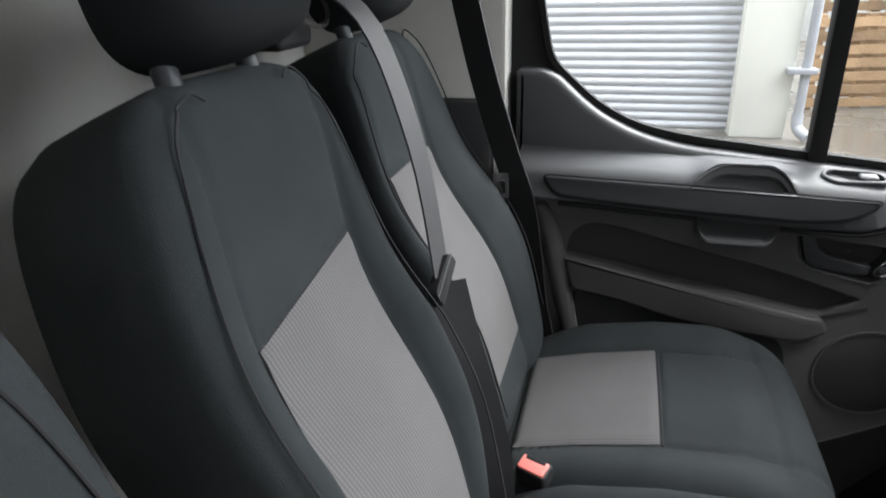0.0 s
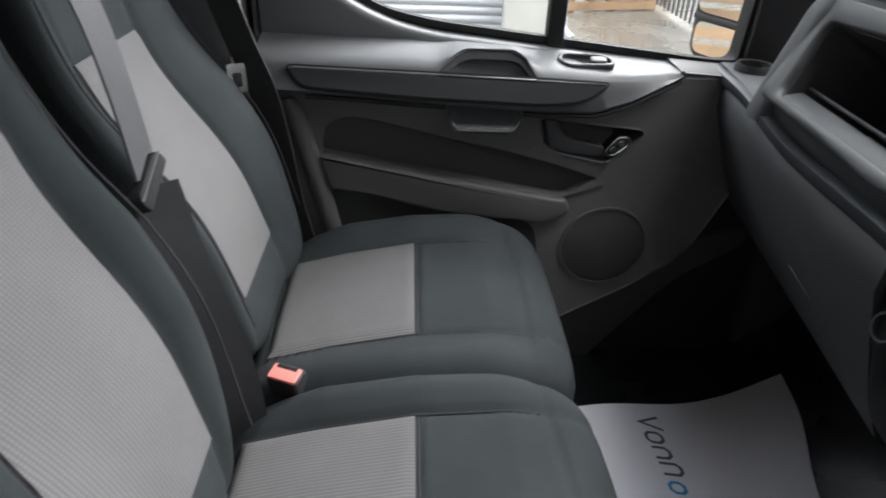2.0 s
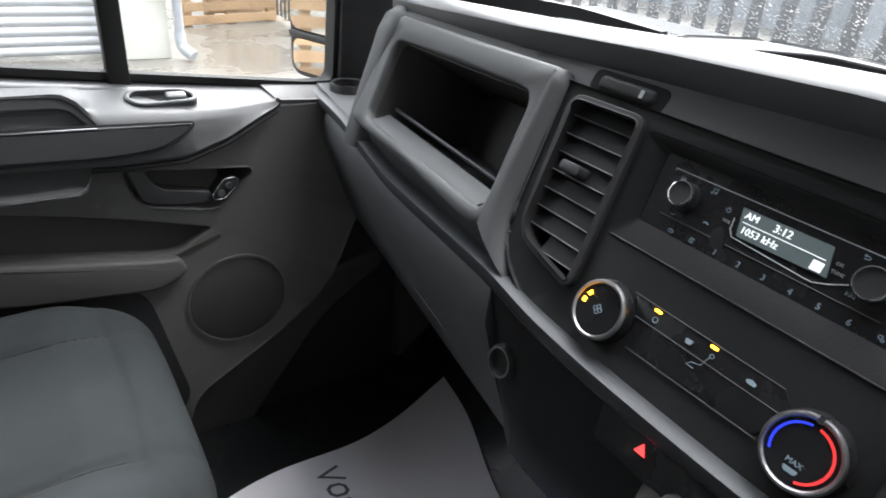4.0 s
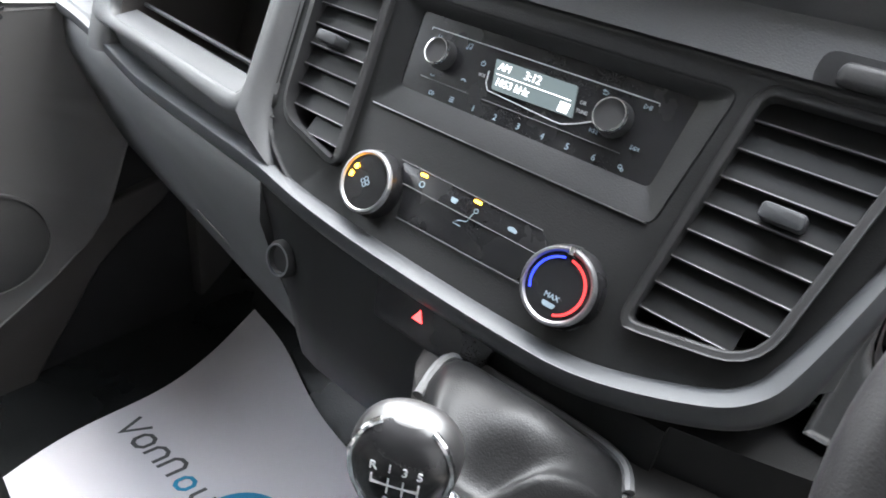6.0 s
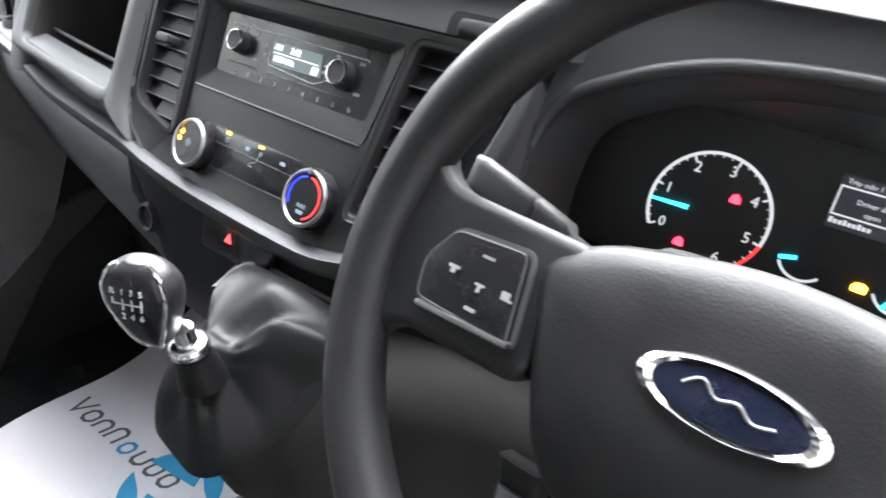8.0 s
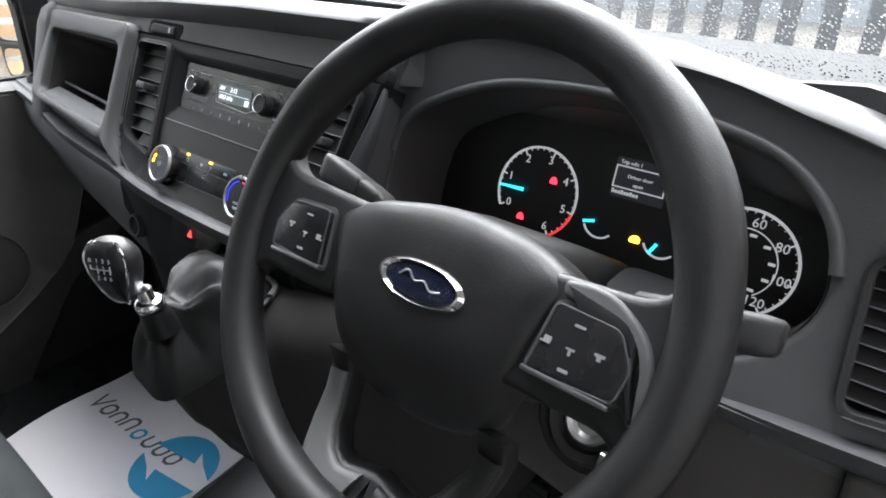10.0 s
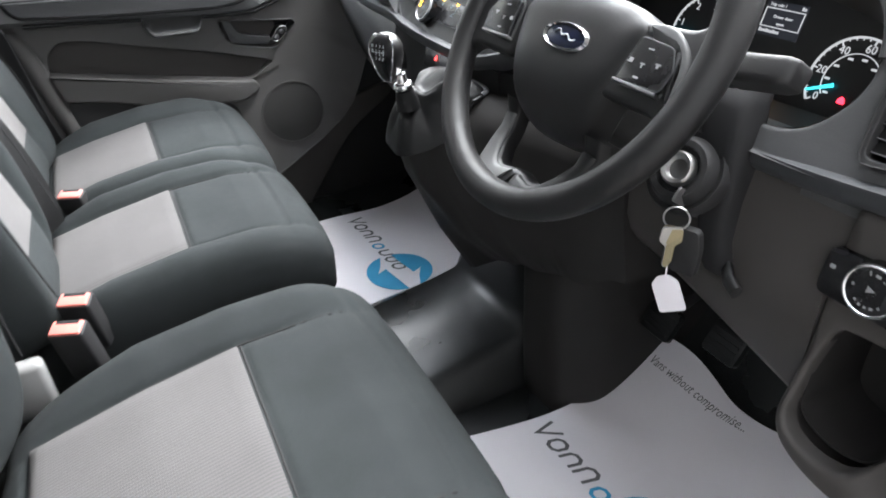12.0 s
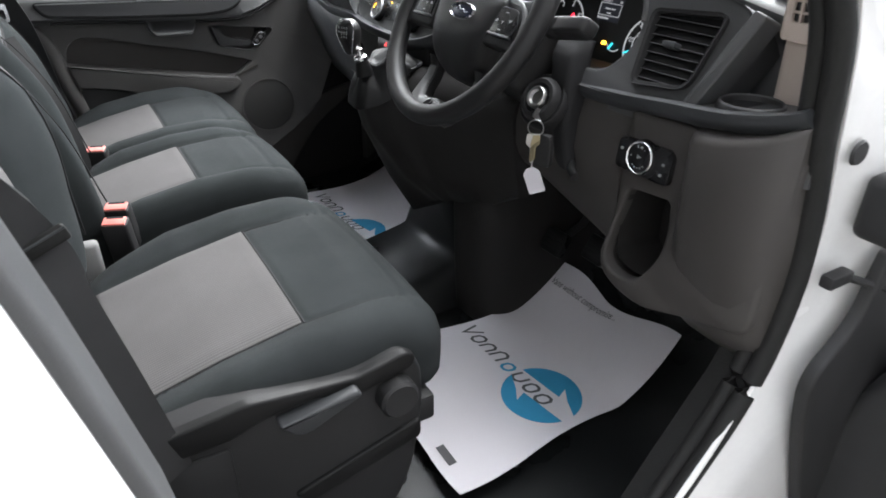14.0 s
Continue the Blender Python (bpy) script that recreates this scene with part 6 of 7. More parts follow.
for s in (-1, 1):
    sp = rounded([(s * 0.060, 0.028), (s * 0.148, 0.032), (s * 0.162, 0.062), (s * 0.170, 0.050), (s * 0.172, -0.048), (s * 0.160, -0.066), (s * 0.146, -0.042), (s * 0.070, -0.042)], [0.01, 0.03, 0.003, 0.01, 0.01, 0.003, 0.03, 0.01], 5)
    part("spoke", moved(slab(sp if s > 0 else sp[::-1], -0.014, 0.004, 0.006, 3), WM), WHEEL, wheel, "", 60)
    trim = rounded([(HO + s * 0.090, 0.027), (HO + s * 0.118, 0.030), (HO + s * 0.146, 0.012), (HO + s * 0.154, -0.012), (HO + s * 0.150, -0.034), (HO + s * 0.142, -0.026), (HO + s * 0.144, -0.006), (HO + s * 0.131, 0.0155), (HO + s * 0.092, 0.018)], [0.004, 0.016, 0.02, 0.02, 0.004, 0.004, 0.01, 0.012, 0.003], 4)
    if s > 0:
        part("spoke_trim", moved(slab(trim if s < 0 else trim[::-1], -0.004, 0.0085, 0.003, 3), WM), DASH, wheel, "satin grey spoke trim", 50)
    podl = rounded([(HO + s * 0.092, 0.014), (HO + s * 0.130, 0.012), (HO + s * 0.141, -0.006), (HO + s * 0.138, -0.024), (HO + s * 0.086, -0.026)], [0.004, 0.005, 0.004, 0.004, 0.003], 4)
    podl = podl if s > 0 else podl[::-1]
    pd = part("button_pod", moved(slab(podl, 0.0, 0.0105, 0.0015, 2), WM), GLOSS, wheel, "gloss black switch pod")
    part("pod_edge", moved(plate(inset(podl, -0.003), [inset(podl, -0.0005)], 0.008, 0.006), WM), DASH, pd)
    part("pod_line", moved(tube([(p.x, p.y, 0.0098) for p in podl + podl[:1]], 0.0007, 6), WM), TRIM, pd)
    for u, v, w, hh in ((0.124, -0.004, 0.003, 0.0008), (0.124, -0.0055, 0.0012, 0.0016), (0.109, 0.006, 0.0032, 0.0007), (0.108, -0.007, 0.0026, 0.0006), (0.108, -0.009, 0.0008, 0.0016), (0.108, -0.019, 0.003, 0.0009), (0.094, -0.006, 0.0022, 0.0014), (0.093, -0.008, 0.003, 0.0006)):
        part("button_mark", moved(slab(rect(HO + s * u - w, HO + s * u + w, v - hh, v + hh, 0.0004), 0.0104, 0.0110), WM), MARK, pd)
    part("satin_bar", moved(slab(rounded([(HO + s * 0.084, -0.0275), (HO + s * 0.137, -0.0285), (HO + s * 0.137, -0.0255), (HO + s * 0.084, -0.0245)], 0.001, 2), 0.0, 0.0115, 0.001), WM), SATIN, pd)
LEG = (((0.080, -0.078), (0.056, -0.078)), ((0.079, -0.094), (0.057, -0.092)), ((0.076, -0.110), (0.055, -0.108)), ((0.072, -0.130), (0.046, -0.128)), ((0.068, -0.146), (0.036, -0.140)), ((0.062, -0.166), (0.028, -0.143)), ((0.050, -0.174), (0.022, -0.143)), ((0.034, -0.174), (0.014, -0.141)), ((0.018, -0.173), (0.006, -0.139)), ((0.006, -0.172), (-0.001, -0.138)))


def leg_strip(side, shrink, low, high, first=0, last=10):
    """One lower leg of the wheel: rounded cross-sections from the hub to its foot on the rim."""
    loops = []
    for (u0, v0), (u1, v1) in LEG[first:last]:
        a, b = Vector((0.006 + side * u0, v0)), Vector((0.006 + side * u1, v1))
        a, b = a.lerp(b, shrink), b.lerp(a, shrink)
        loops.append([(p.x, p.y, z) for p, z in ((a, low), (a, high - 0.004), (a.lerp(b, 0.06), high - 0.0012), (a.lerp(b, 0.18), high), (a.lerp(b, 0.5), high + 0.0006), (a.lerp(b, 0.82), high), (a.lerp(b, 0.94), high - 0.0012), (b, high - 0.004), (b, low))])
    return moved(sagged(loft(loops)), WM)


for s in (-1, 1):
    part("spoke", leg_strip(s, 0.0, -0.018, 0.0), WHEEL, wheel, "", 60)
    # right insert is black: the satin trim's dark reflection put into its colour
    part("spoke_insert", leg_strip(s, 0.11, -0.006, 0.0035, 1, 9), CUPGREY if s < 0 else WHEEL, wheel, "satin grey spoke insert" if s < 0 else "", 60)
BM_ = WM @ Matrix.Translation((0.010, -0.007, 0.0118)) @ Matrix.Scale(1.06, 4)
badge = part("badge", moved(slab(circle(0, 0, 0.0275, 40, 0.0098), -0.002, 0.002, 0.001), BM_), NAVY, wheel, "dark blue oval badge in a chrome ring")
part("badge_ring", moved(loft([[(r * math.cos(a), (r * 0.42 - 0.0005) * math.sin(a), z) for r, z in ((0.0265, 0.002), (0.0292, 0.0036), (0.0325, 0.0016), (0.0330, -0.002), (0.0265, -0.002))] for a in (2 * math.pi * k / 48 for k in range(49))], True, False), BM_), CHROME, badge)
part("badge_script", moved(tube(curve3([(-0.016, 0.001, 0.0024), (-0.010, 0.005, 0.0024), (-0.004, 0.0005, 0.0024), (0.003, 0.002, 0.0024), (0.009, -0.002, 0.0024), (0.016, -0.0005, 0.0024)], 4), 0.0007, 6), BM_), SATIN, badge)

column = thing("steering_column", (0.60, -0.41, 0.6), "black plastic steering column shroud with stalks", "steering column")
CL = []
for d, w, h in ((0.03, 0.045, 0.045), (0.05, 0.058, 0.055), (0.12, 0.06, 0.062), (0.22, 0.055, 0.065)):
    CL.append([WM @ Vector((p.x, p.y - 0.01, -d)) for p in rect(-w, w, -h, h, 0.02, 4)])
part("shroud", loft(CL), SEAL, column, "", 60)
for s, tip in ((-1, (0.552, -0.253, 0.729)), (1, (0.562, -0.612, 0.712))):
    a = WM @ Vector((s * 0.05, 0.012, -0.065))
    b = Vector(tip)
    w = (b - a).normalized()
    e2 = Vector((0.53, 0, 0.85))
    e1 = e2.cross(w).normalized()
    st = []
    for t, hw, hh in ((0.0, 0.008, 0.007), (0.42, 0.010, 0.008), (0.45, 0.0155, 0.012), (0.60, 0.0165, 0.0125), (0.61, 0.0150, 0.0112), (0.625, 0.0150, 0.0112), (0.635, 0.0165, 0.0125), (0.93, 0.0165, 0.0120), (0.985, 0.0145, 0.0105), (1.0, 0.011, 0.008)):
        st.append([a.lerp(b, t) + e1 * p.x + e2 * p.y for p in rect(-hw, hw, -hh, hh, hh * 0.55, 4)])
    part("stalk", loft(st), BLACK, column, "black column stalk with pale marks", 50)
    for t in (0.50, 0.55):
        for q in (-0.006, 0.0, 0.006):
            part("stalk_mark", moved(box(-0.0016, 0.0016, -0.0008, 0.0008, -0.0004, 0.0006), Matrix.Translation(a.lerp(b, t) - e1 * 0.0160 + e2 * q) @ axes((0, 0, 0), w, e2)), DIMPRINT, column)
IM = axes((0.560, -0.508, 0.594), (0.15, -1, 0), (0.5, 0, 0.85))
part("ignition_housing", moved(lathe([(0.0, -0.06), (0.040, -0.06), (0.036, -0.01), (0.030, 0.0), (0.024, 0.0), (0.022, -0.006), (0.0, -0.006)], 32), IM), BLACK, column)
part("ignition_barrel", moved(lathe([(0.0, -0.008), (0.018, -0.008), (0.0175, 0.002), (0.0155, 0.0045), (0.012, 0.003), (0.010, -0.002), (0.0, -0.002)], 32), IM), STEEL, column)
part("ignition_ring", moved(lathe([(0.0, -0.03), (0.044, -0.03), (0.0435, -0.016), (0.041, -0.012), (0.038, -0.014), (0.0, -0.014)], 40), IM), BLACK, column)
arm = []
for z, y0, y1, x0 in ((0.672, -0.480, -0.530, 0.612), (0.655, -0.488, -0.540, 0.596), (0.61, -0.500, -0.547, 0.588), (0.56, -0.512, -0.551, 0.586), (0.52, -0.520, -0.556, 0.586), (0.495, -0.526, -0.562, 0.587), (0.482, -0.532, -0.562, 0.592)):
    arm.append([(x0 + p.y, p.x, z) for p in rect(y1, y0, 0.0, 0.045, 0.012, 4)])
part("column_arm", loft(arm), VOID, column, "matt black column flank beside the ignition", 60)
part("adjuster_lever", tube([(0.600, -0.560, 0.492), (0.588, -0.574, 0.488), (0.582, -0.590, 0.484)], [0.010, 0.010, 0.008], 14, 0.006, (0, 0, 1)), BLACK, column, "", 60)
keys = thing("key_bunch", (0.549, -0.529, 0.578), "bunch of keys with a white paper tag in the ignition", "keys")
part("key_bow", moved(slab(rect(-0.010, 0.010, 0.0, 0.016, 0.004), -0.0015, 0.0015), axes((0.557, -0.526, 0.578), (-0.8, 0, 0.55), (0, 0, -1))), STEEL, keys)
RK = axes((0.542, -0.534, 0.554), (0.6, -0.8, 0), (0, 0, 1))
part("ring", moved(loft([[((0.0125 + 0.001 * math.cos(b)) * math.cos(a), (0.0125 + 0.001 * math.cos(b)) * math.sin(a), 0.001 * math.sin(b)) for b in (2 * math.pi * j / 6 for j in range(6))] for a in (2 * math.pi * k / 32 for k in range(33))], True, False), RK), STEEL, keys)
KEY = rounded([(-0.011, 0.0), (0.011, 0.0), (0.012, -0.018), (0.004, -0.025), (0.004, -0.050), (0.0, -0.056), (-0.004, -0.052), (-0.004, -0.025), (-0.012, -0.018)], 0.003, 2)
part("brass_key", moved(slab([p * 0.82 for p in KEY], -0.0012, 0.0012), axes((0.541, -0.533, 0.545), (0.55, -0.8, 0), (0.12, 0.16, 1))), BRASS, keys)
part("brass_key", moved(slab([p * 0.78 for p in KEY], -0.0012, 0.0012), axes((0.5385, -0.537, 0.544), (0.75, -0.6, 0), (0.02, -0.12, 1))), BRASS, keys)
part("steel_key", moved(slab([p * 0.92 for p in KEY], -0.0012, 0.0012), axes((0.537, -0.536, 0.546), (0.85, -0.5, 0), (-0.05, -0.10, 1))), STEEL, keys)
part("fob", moved(slab(rounded([(-0.011, 0.0), (0.011, 0.0), (0.015, -0.020), (0.014, -0.052), (-0.014, -0.052), (-0.015, -0.020)], 0.006, 4), -0.005, 0.005, 0.002), axes((0.552, -0.545, 0.545), (0.35, -0.94, 0), (0, 0, 1))), BLACK, keys)
part("string", tube([(0.541, -0.535, 0.544), (0.537, -0.536, 0.515), (0.535, -0.540, 0.490)], 0.0008, 6), PAPER, keys)
part("paper_tag", moved(slab(rounded([(-0.014, 0.0), (-0.006, 0.008), (0.006, 0.008), (0.014, 0.0), (0.014, -0.034), (-0.014, -0.034)], 0.003, 2), -0.0006, 0.0006), axes((0.534, -0.541, 0.484), (0.55, -0.83, 0), (0.1, 0, 1)) @ pose(0, 0, 0, 0, 0, 24)), PAPER, keys)

# ---- seats ----
BACK_U, BACK_N = Vector((-0.382, 0, 0.924)), Vector((0.924, 0, 0.382))


def seam(d, w=0.0045, deep=0.004):
    return -deep * math.exp(-(d / w) ** 2)


def seat(name, yc, hw, ins, label, shift=0.0, head=True, backw=None, lean=0.0, skew=0.0, backx=0.0, bins=None, top_in=0.20, ioff=0.0, flare=0.0, iback=-0.088, span=None, hollow=0.0, itop=0.095, slant=0.0, bolster=0.034):
    """A van seat: cushion, backrest and head restraint with pale woven centre panels."""
    t = thing(name, (0.1 + shift, yc, 0.02), label, "seat", "front seats")
    xc, hx = span or (0.105 + shift, 0.232)
    m = Matrix.Translation((xc, yc, 0.0))

    def top(u, v):
        x, a = u + xc - shift, abs(v)
        z = table(((-0.15, 0.296), (-0.10, 0.310), (0.0, 0.336), (0.11, 0.357), (0.22, 0.364), (0.34, 0.350)), x)
        if a > ins:
            z += 0.026 * math.sin(min(1, (a - ins) / (hw - ins)) * math.pi * 0.62) * table(((-0.12, 0.4), (0.0, 1.0), (0.2, 0.8), (0.33, 0.1)), x)
        z += 0.004 * math.cos(v / ins * 1.4) * (a < ins)
        z += seam(a - ins - 0.003)
        z += seam(x - 0.272 + 0.25 * v * v, 0.005, 0.0035)
        if a < ins:
            z += seam(x - 0.117) + seam(x - iback + 0.002)
        return z

    part("cushion", pillow(m, hx, hw, top, 7.0, 0.05, 0.05, 0.075), CLOTH, t, "", 60)
    us = steps(iback + shift - xc, 0.113 + shift - xc, 24)
    part("cushion_insert", sheet(m, us, steps(-ins, ins, 24), top), INSERT, t, "light grey ribbed cloth centre panel", 60)
    for sgn in (-1, 1):
        part("seam", tube([m @ Vector((x - xc, sgn * (ins + 0.003), top(x - xc, sgn * (ins + 0.003)) + 0.0008)) for x in steps(iback + shift, 0.262 + shift, 28)], 0.0015, 6), SEAM, t)
    part("seam", tube([m @ Vector((0.117 + shift - xc, v, top(0.117 + shift - xc, v) + 0.0010)) for v in steps(-ins, ins, 16)], 0.0015, 6), SEAM, t)
    part("seat_base", box(xc - hx + 0.05, xc + hx - 0.06, yc - hw + 0.05, yc + hw - 0.05, 0.0, 0.27, 0.02), BLACK, t)
    L, bw = 0.313, backw or hw
    ci, ins = ins, bins or ins
    o = Vector((-0.060 + shift + backx, yc + lean, 0.31)) + BACK_U * L
    bm_ = Matrix(((BACK_U.x, 0, BACK_N.x, o.x), (skew, 1, BACK_N.y, o.y), (BACK_U.z, 0, BACK_N.z, o.z), (0, 0, 0, 1)))

    def front(u, v):
        a = abs(v - ioff)
        z = 0.012 * math.exp(-((u + 0.108) / 0.10) ** 2) - 0.020 * math.exp(-((u - 0.092) / 0.11) ** 2)
        if a > ins:
            z += bolster * math.sin(min(1, (a - ins) / (bw - ins)) * math.pi * 0.6) * table(((-L, 0.6), (0.0, 1.0), (0.2, 0.3), (L, 0.0)), u)
        z += seam(a - ins - 0.003)
        if a < ins:
            z += seam(u - itop - 0.003 - slant * (v - ioff + ins))
        if hollow:
            z -= hollow * table(((-L, 1.0), (-0.16, 0.68), (-0.05, 0.28), (0.05, 0.0), (0.15, -0.30), (0.31, -0.70)), u)
        return z

    pad_ = pillow(bm_, L, bw, front, 5.5, 0.035, 0.03, 0.125, 44, 150, lambda e: 1.0 + flare * e - top_in * max(0.0, e) ** 2)
    part("backrest", pad_, CLOTH, t, "", 60)
    part("backrest_insert", sheet(bm_, steps(-0.215, itop, 30), steps(ioff - ins * 0.97, ioff + ins * 0.97, 24), front, slant=slant), INSERT_BACK, t, "light grey ribbed cloth back panel", 60)
    for s in (-1, 1):
        k = bw / 0.195
        way = [(u, s * v * k) for u, v in ((0.288, 0.078), (0.296, 0.098), (0.285, 0.122), (0.262, 0.145), (0.22, 0.160), (0.16, 0.172), (0.06, 0.180), (-0.08, 0.182), (-0.24, 0.178))]
        part("piping", tube([bm_ @ Vector((p.x, p.y, front(p.x, p.y) + 0.0004)) for p in curve3([(u, v, 0) for u, v in way], 6)], 0.0013, 6), SEAM, t)
    if head:
        hm = bm_ @ Matrix.Translation((L + 0.088, 0.012, 0.016))
        part("head_restraint", pillow(hm, 0.085, 0.112, lambda u, v: 0.045 - 0.6 * v * v, 3.4, 0.045, 0.045, 0.06, 24, 80), CLOTH_SIDE, t, "black cloth head restraint", 60)
        for s in (-1, 1):
            a, b = bm_ @ Vector((L - 0.02, s * 0.06, -0.03)), bm_ @ Vector((L + 0.04, s * 0.06, -0.03))
            part("headrest_post", tube([a, b], 0.011, 10), TRIM, t)
    return t


outer = seat("passenger_seat", 0.515, 0.22, 0.122, "dark grey cloth outer passenger seat with light grey centre", backw=0.186, lean=0.036, skew=0.04, backx=-0.02, bins=0.092, ioff=-0.045, itop=0.120)
middle = seat("passenger_seat", 0.125, 0.19, 0.115, "dark grey cloth middle passenger seat with light grey centre", backw=0.160, lean=-0.028, skew=0.19, bins=0.102, ioff=0.010, top_in=0.08, flare=0.09, slant=0.13, bolster=0.044)
driver = seat("driver_seat", -0.42, 0.25, 0.156, "dark grey cloth driver seat with side levers", shift=0.016, backw=0.25, lean=0.015, top_in=0.03, bins=0.135, iback=-0.130, span=(0.086, 0.243), hollow=0.080, bolster=0.078, backx=-0.020)
part("recliner_cover", box(-0.140, -0.088, -0.176, -0.150, 0.270, 0.352, 0.008, 3), GREYPLASTIC, driver, "pale grey plastic recliner cover")
SH = axes((0, -0.675, 0), (1, 0, 0), (0, 0, 1))
shell = rounded([(-0.14, 0.06), (0.205, 0.06), (0.240, 0.13), (0.258, 0.25), (0.255, 0.315), (0.230, 0.345), (0.16, 0.330), (0.10, 0.336), (0.02, 0.345), (-0.14, 0.33)], [0.02, 0.03, 0.04, 0.03, 0.02, 0.02, 0.03, 0.03, 0.02, 0.02], 5)
shield = part("side_shield", moved(slab(shell, -0.03, 0.012, 0.008, 4), SH), BLACK, driver, "black plastic side cover with levers", 50)
part("upper_rail", moved(slab(rounded([(-0.14, 0.30), (0.0, 0.305), (0.035, 0.318), (0.10, 0.322), (0.17, 0.305), (0.238, 0.318), (0.245, 0.335), (0.230, 0.347), (0.16, 0.333), (0.10, 0.339), (0.02, 0.349), (-0.14, 0.333)], 0.008, 4), 0.004, 0.018, 0.004, 3), SH), STACK, shield)
part("rear_cover", moved(slab(rect(-0.14, -0.005, 0.19, 0.292, 0.006), 0.006, 0.016, 0.003), SH), BLACK, shield)
part("height_lever", moved(slab(rounded([(0.05, 0.312), (0.155, 0.326), (0.160, 0.316), (0.085, 0.286), (0.07, 0.290)], 0.006, 4), 0.012, 0.034, 0.004, 3), SH), TRIM, shield, "satin grey height lever")
part("lumbar_wheel", moved(lathe([(0.0, 0.0), (0.028, 0.0), (0.028, 0.022), (0.024, 0.026), (0.0, 0.024)], 36), SH @ Matrix.Translation((0.212, 0.284, 0.010))), BLACK, shield)
part("lower_rib", moved(slab(rounded([(0.06, 0.175), (0.25, 0.225), (0.25, 0.19), (0.08, 0.15)], 0.01, 4), 0.008, 0.018, 0.004, 3), SH), STACK, shield)
part("front_bracket", box(0.245, 0.280, -0.68, -0.64, 0.20, 0.245, 0.006), BLACK, shield)

# ---- belts and buckles ----
belt = thing("seat_belt", (-0.1, 0.3, 0.4), "grey webbing lap and shoulder belt with black tongue", "seat belt")
part("shoulder_webbing", strap(curve3([(-0.36, 0.425, 0.96), (-0.275, 0.412, 0.90), (-0.205, 0.365, 0.76), (-0.168, 0.325, 0.615)], 5), 0.048, 0.0025, (0, 1, 0.15)), BELT, belt)
# same belt below the tongue, its shade put into the black colour
part("lap_webbing", strap(curve3([(-0.162, 0.320, 0.608), (-0.138, 0.292, 0.545), (-0.114, 0.276, 0.482), (-0.096, 0.266, 0.412), (-0.088, 0.262, 0.345), (-0.094, 0.268, 0.27)], 4), 0.050, 0.004, (0.91, 0.45, 0.15)), BELT_BLACK, belt)
TG = axes((-0.166, 0.320, 0.612), (0, 1, 0.45), (-0.4, -0.2, 0.9))
part("tongue", moved(slab(rounded([(-0.036, -0.010), (0.036, -0.008), (0.036, 0.006), (0.03, 0.012), (-0.03, 0.012), (-0.036, 0.004)], 0.005, 3), -0.006, 0.008, 0.003), TG), VOID, belt)
part("tongue_bar", moved(tube([(-0.034, 0.006, 0.008), (0.034, 0.007, 0.008)], 0.0011, 8), TG), TRIM, belt)
part("rivet", moved(lathe([(0.0, 0.0), (0.008, 0.0), (0.008, 0.002), (0.006, 0.004), (0.0, 0.0045)], 20), TG @ Matrix.Translation((0.002, -0.018, 0.006))), LOWER, belt)
guide = thing("belt_guide", (-0.36, 0.42, 0.92), "black plastic belt guide on the seat shoulder", "belt guide")
part("housing", moved(box(-0.035, 0.03, -0.055, 0.03, -0.05, 0.045, 0.010, 3), Matrix.Translation((-0.375, 0.375, 0.925))), BLACK, guide)
part("bezel", moved(loft([[(q * 0.030 * math.cos(a) + 0.0, q * 0.042 * math.sin(a), z) for q, z in ((0.9, 0.0), (1.0, 0.004), (1.1, 0.0))] for a in (2 * math.pi * k / 32 for k in range(33))], True, False), Matrix.Translation((-0.34, 0.385, 0.925)) @ pose(0, 0, 0, 0, 60, 0)), LOWER, guide)
side_belt = thing("seat_belt", (-0.15, 0.78, 0.3), "black webbing belt on the door pillar", "seat belt")
part("webbing", strap(curve3([(-0.27, 0.768, 1.05), (-0.215, 0.757, 0.82), (-0.165, 0.748, 0.66), (-0.135, 0.745, 0.575), (-0.117, 0.742, 0.47), (-0.105, 0.740, 0.376), (-0.085, 0.733, 0.29)], 5), 0.05, 0.004, (0.95, -0.25, 0.2)), BELT_BLACK, side_belt)
part("anchor", moved(slab(rounded([(-0.024, -0.02), (0.024, -0.02), (0.018, 0.012), (-0.018, 0.012)], 0.005, 3), -0.004, 0.004, 0.002), axes((-0.083, 0.727, 0.292), (0.95, 0.1, 0.1), (0, 0, 1))), BLACK, side_belt)
part("bolt", moved(lathe([(0.0, 0.0), (0.007, 0.0), (0.006, 0.004), (0.0, 0.005)], 16), axes((-0.066, 0.722, 0.294), (1, 0.1, 0), (0, 0, 1))), STEEL, side_belt)
part("tongue", moved(plate(rect(-0.014, 0.014, -0.022, 0.022, 0.004), [rect(-0.007, 0.007, -0.014, 0.008, 0.003)], 0.003, 0.0), axes((-0.168, 0.722, 0.606), (0.9, 0.35, 0), (-0.2, 0.1, 1))), CHROME, side_belt)


def buckle(x, y, z, tilt, label):
    t = thing("seat_belt_buckle", (x, y, z - 0.08), label, "buckle", "belt buckles")
    m = pose(x, y, z, 0, 0, -112) @ pose(0, 0, 0, 0, tilt, 0)
    part("body", moved(box(-0.014, 0.014, -0.022, 0.022, -0.09, 0.0, 0.005, 3), m), BLACK, t)
    part("release_button", moved(slab(rect(-0.010, 0.012, -0.019, 0.019, 0.003), -0.004, 0.0025, 0.0015), m), RED, t)
    part("slot", moved(box(-0.009, -0.004, -0.014, 0.014, 0.002, 0.0030), m), VOID, t)
    return t


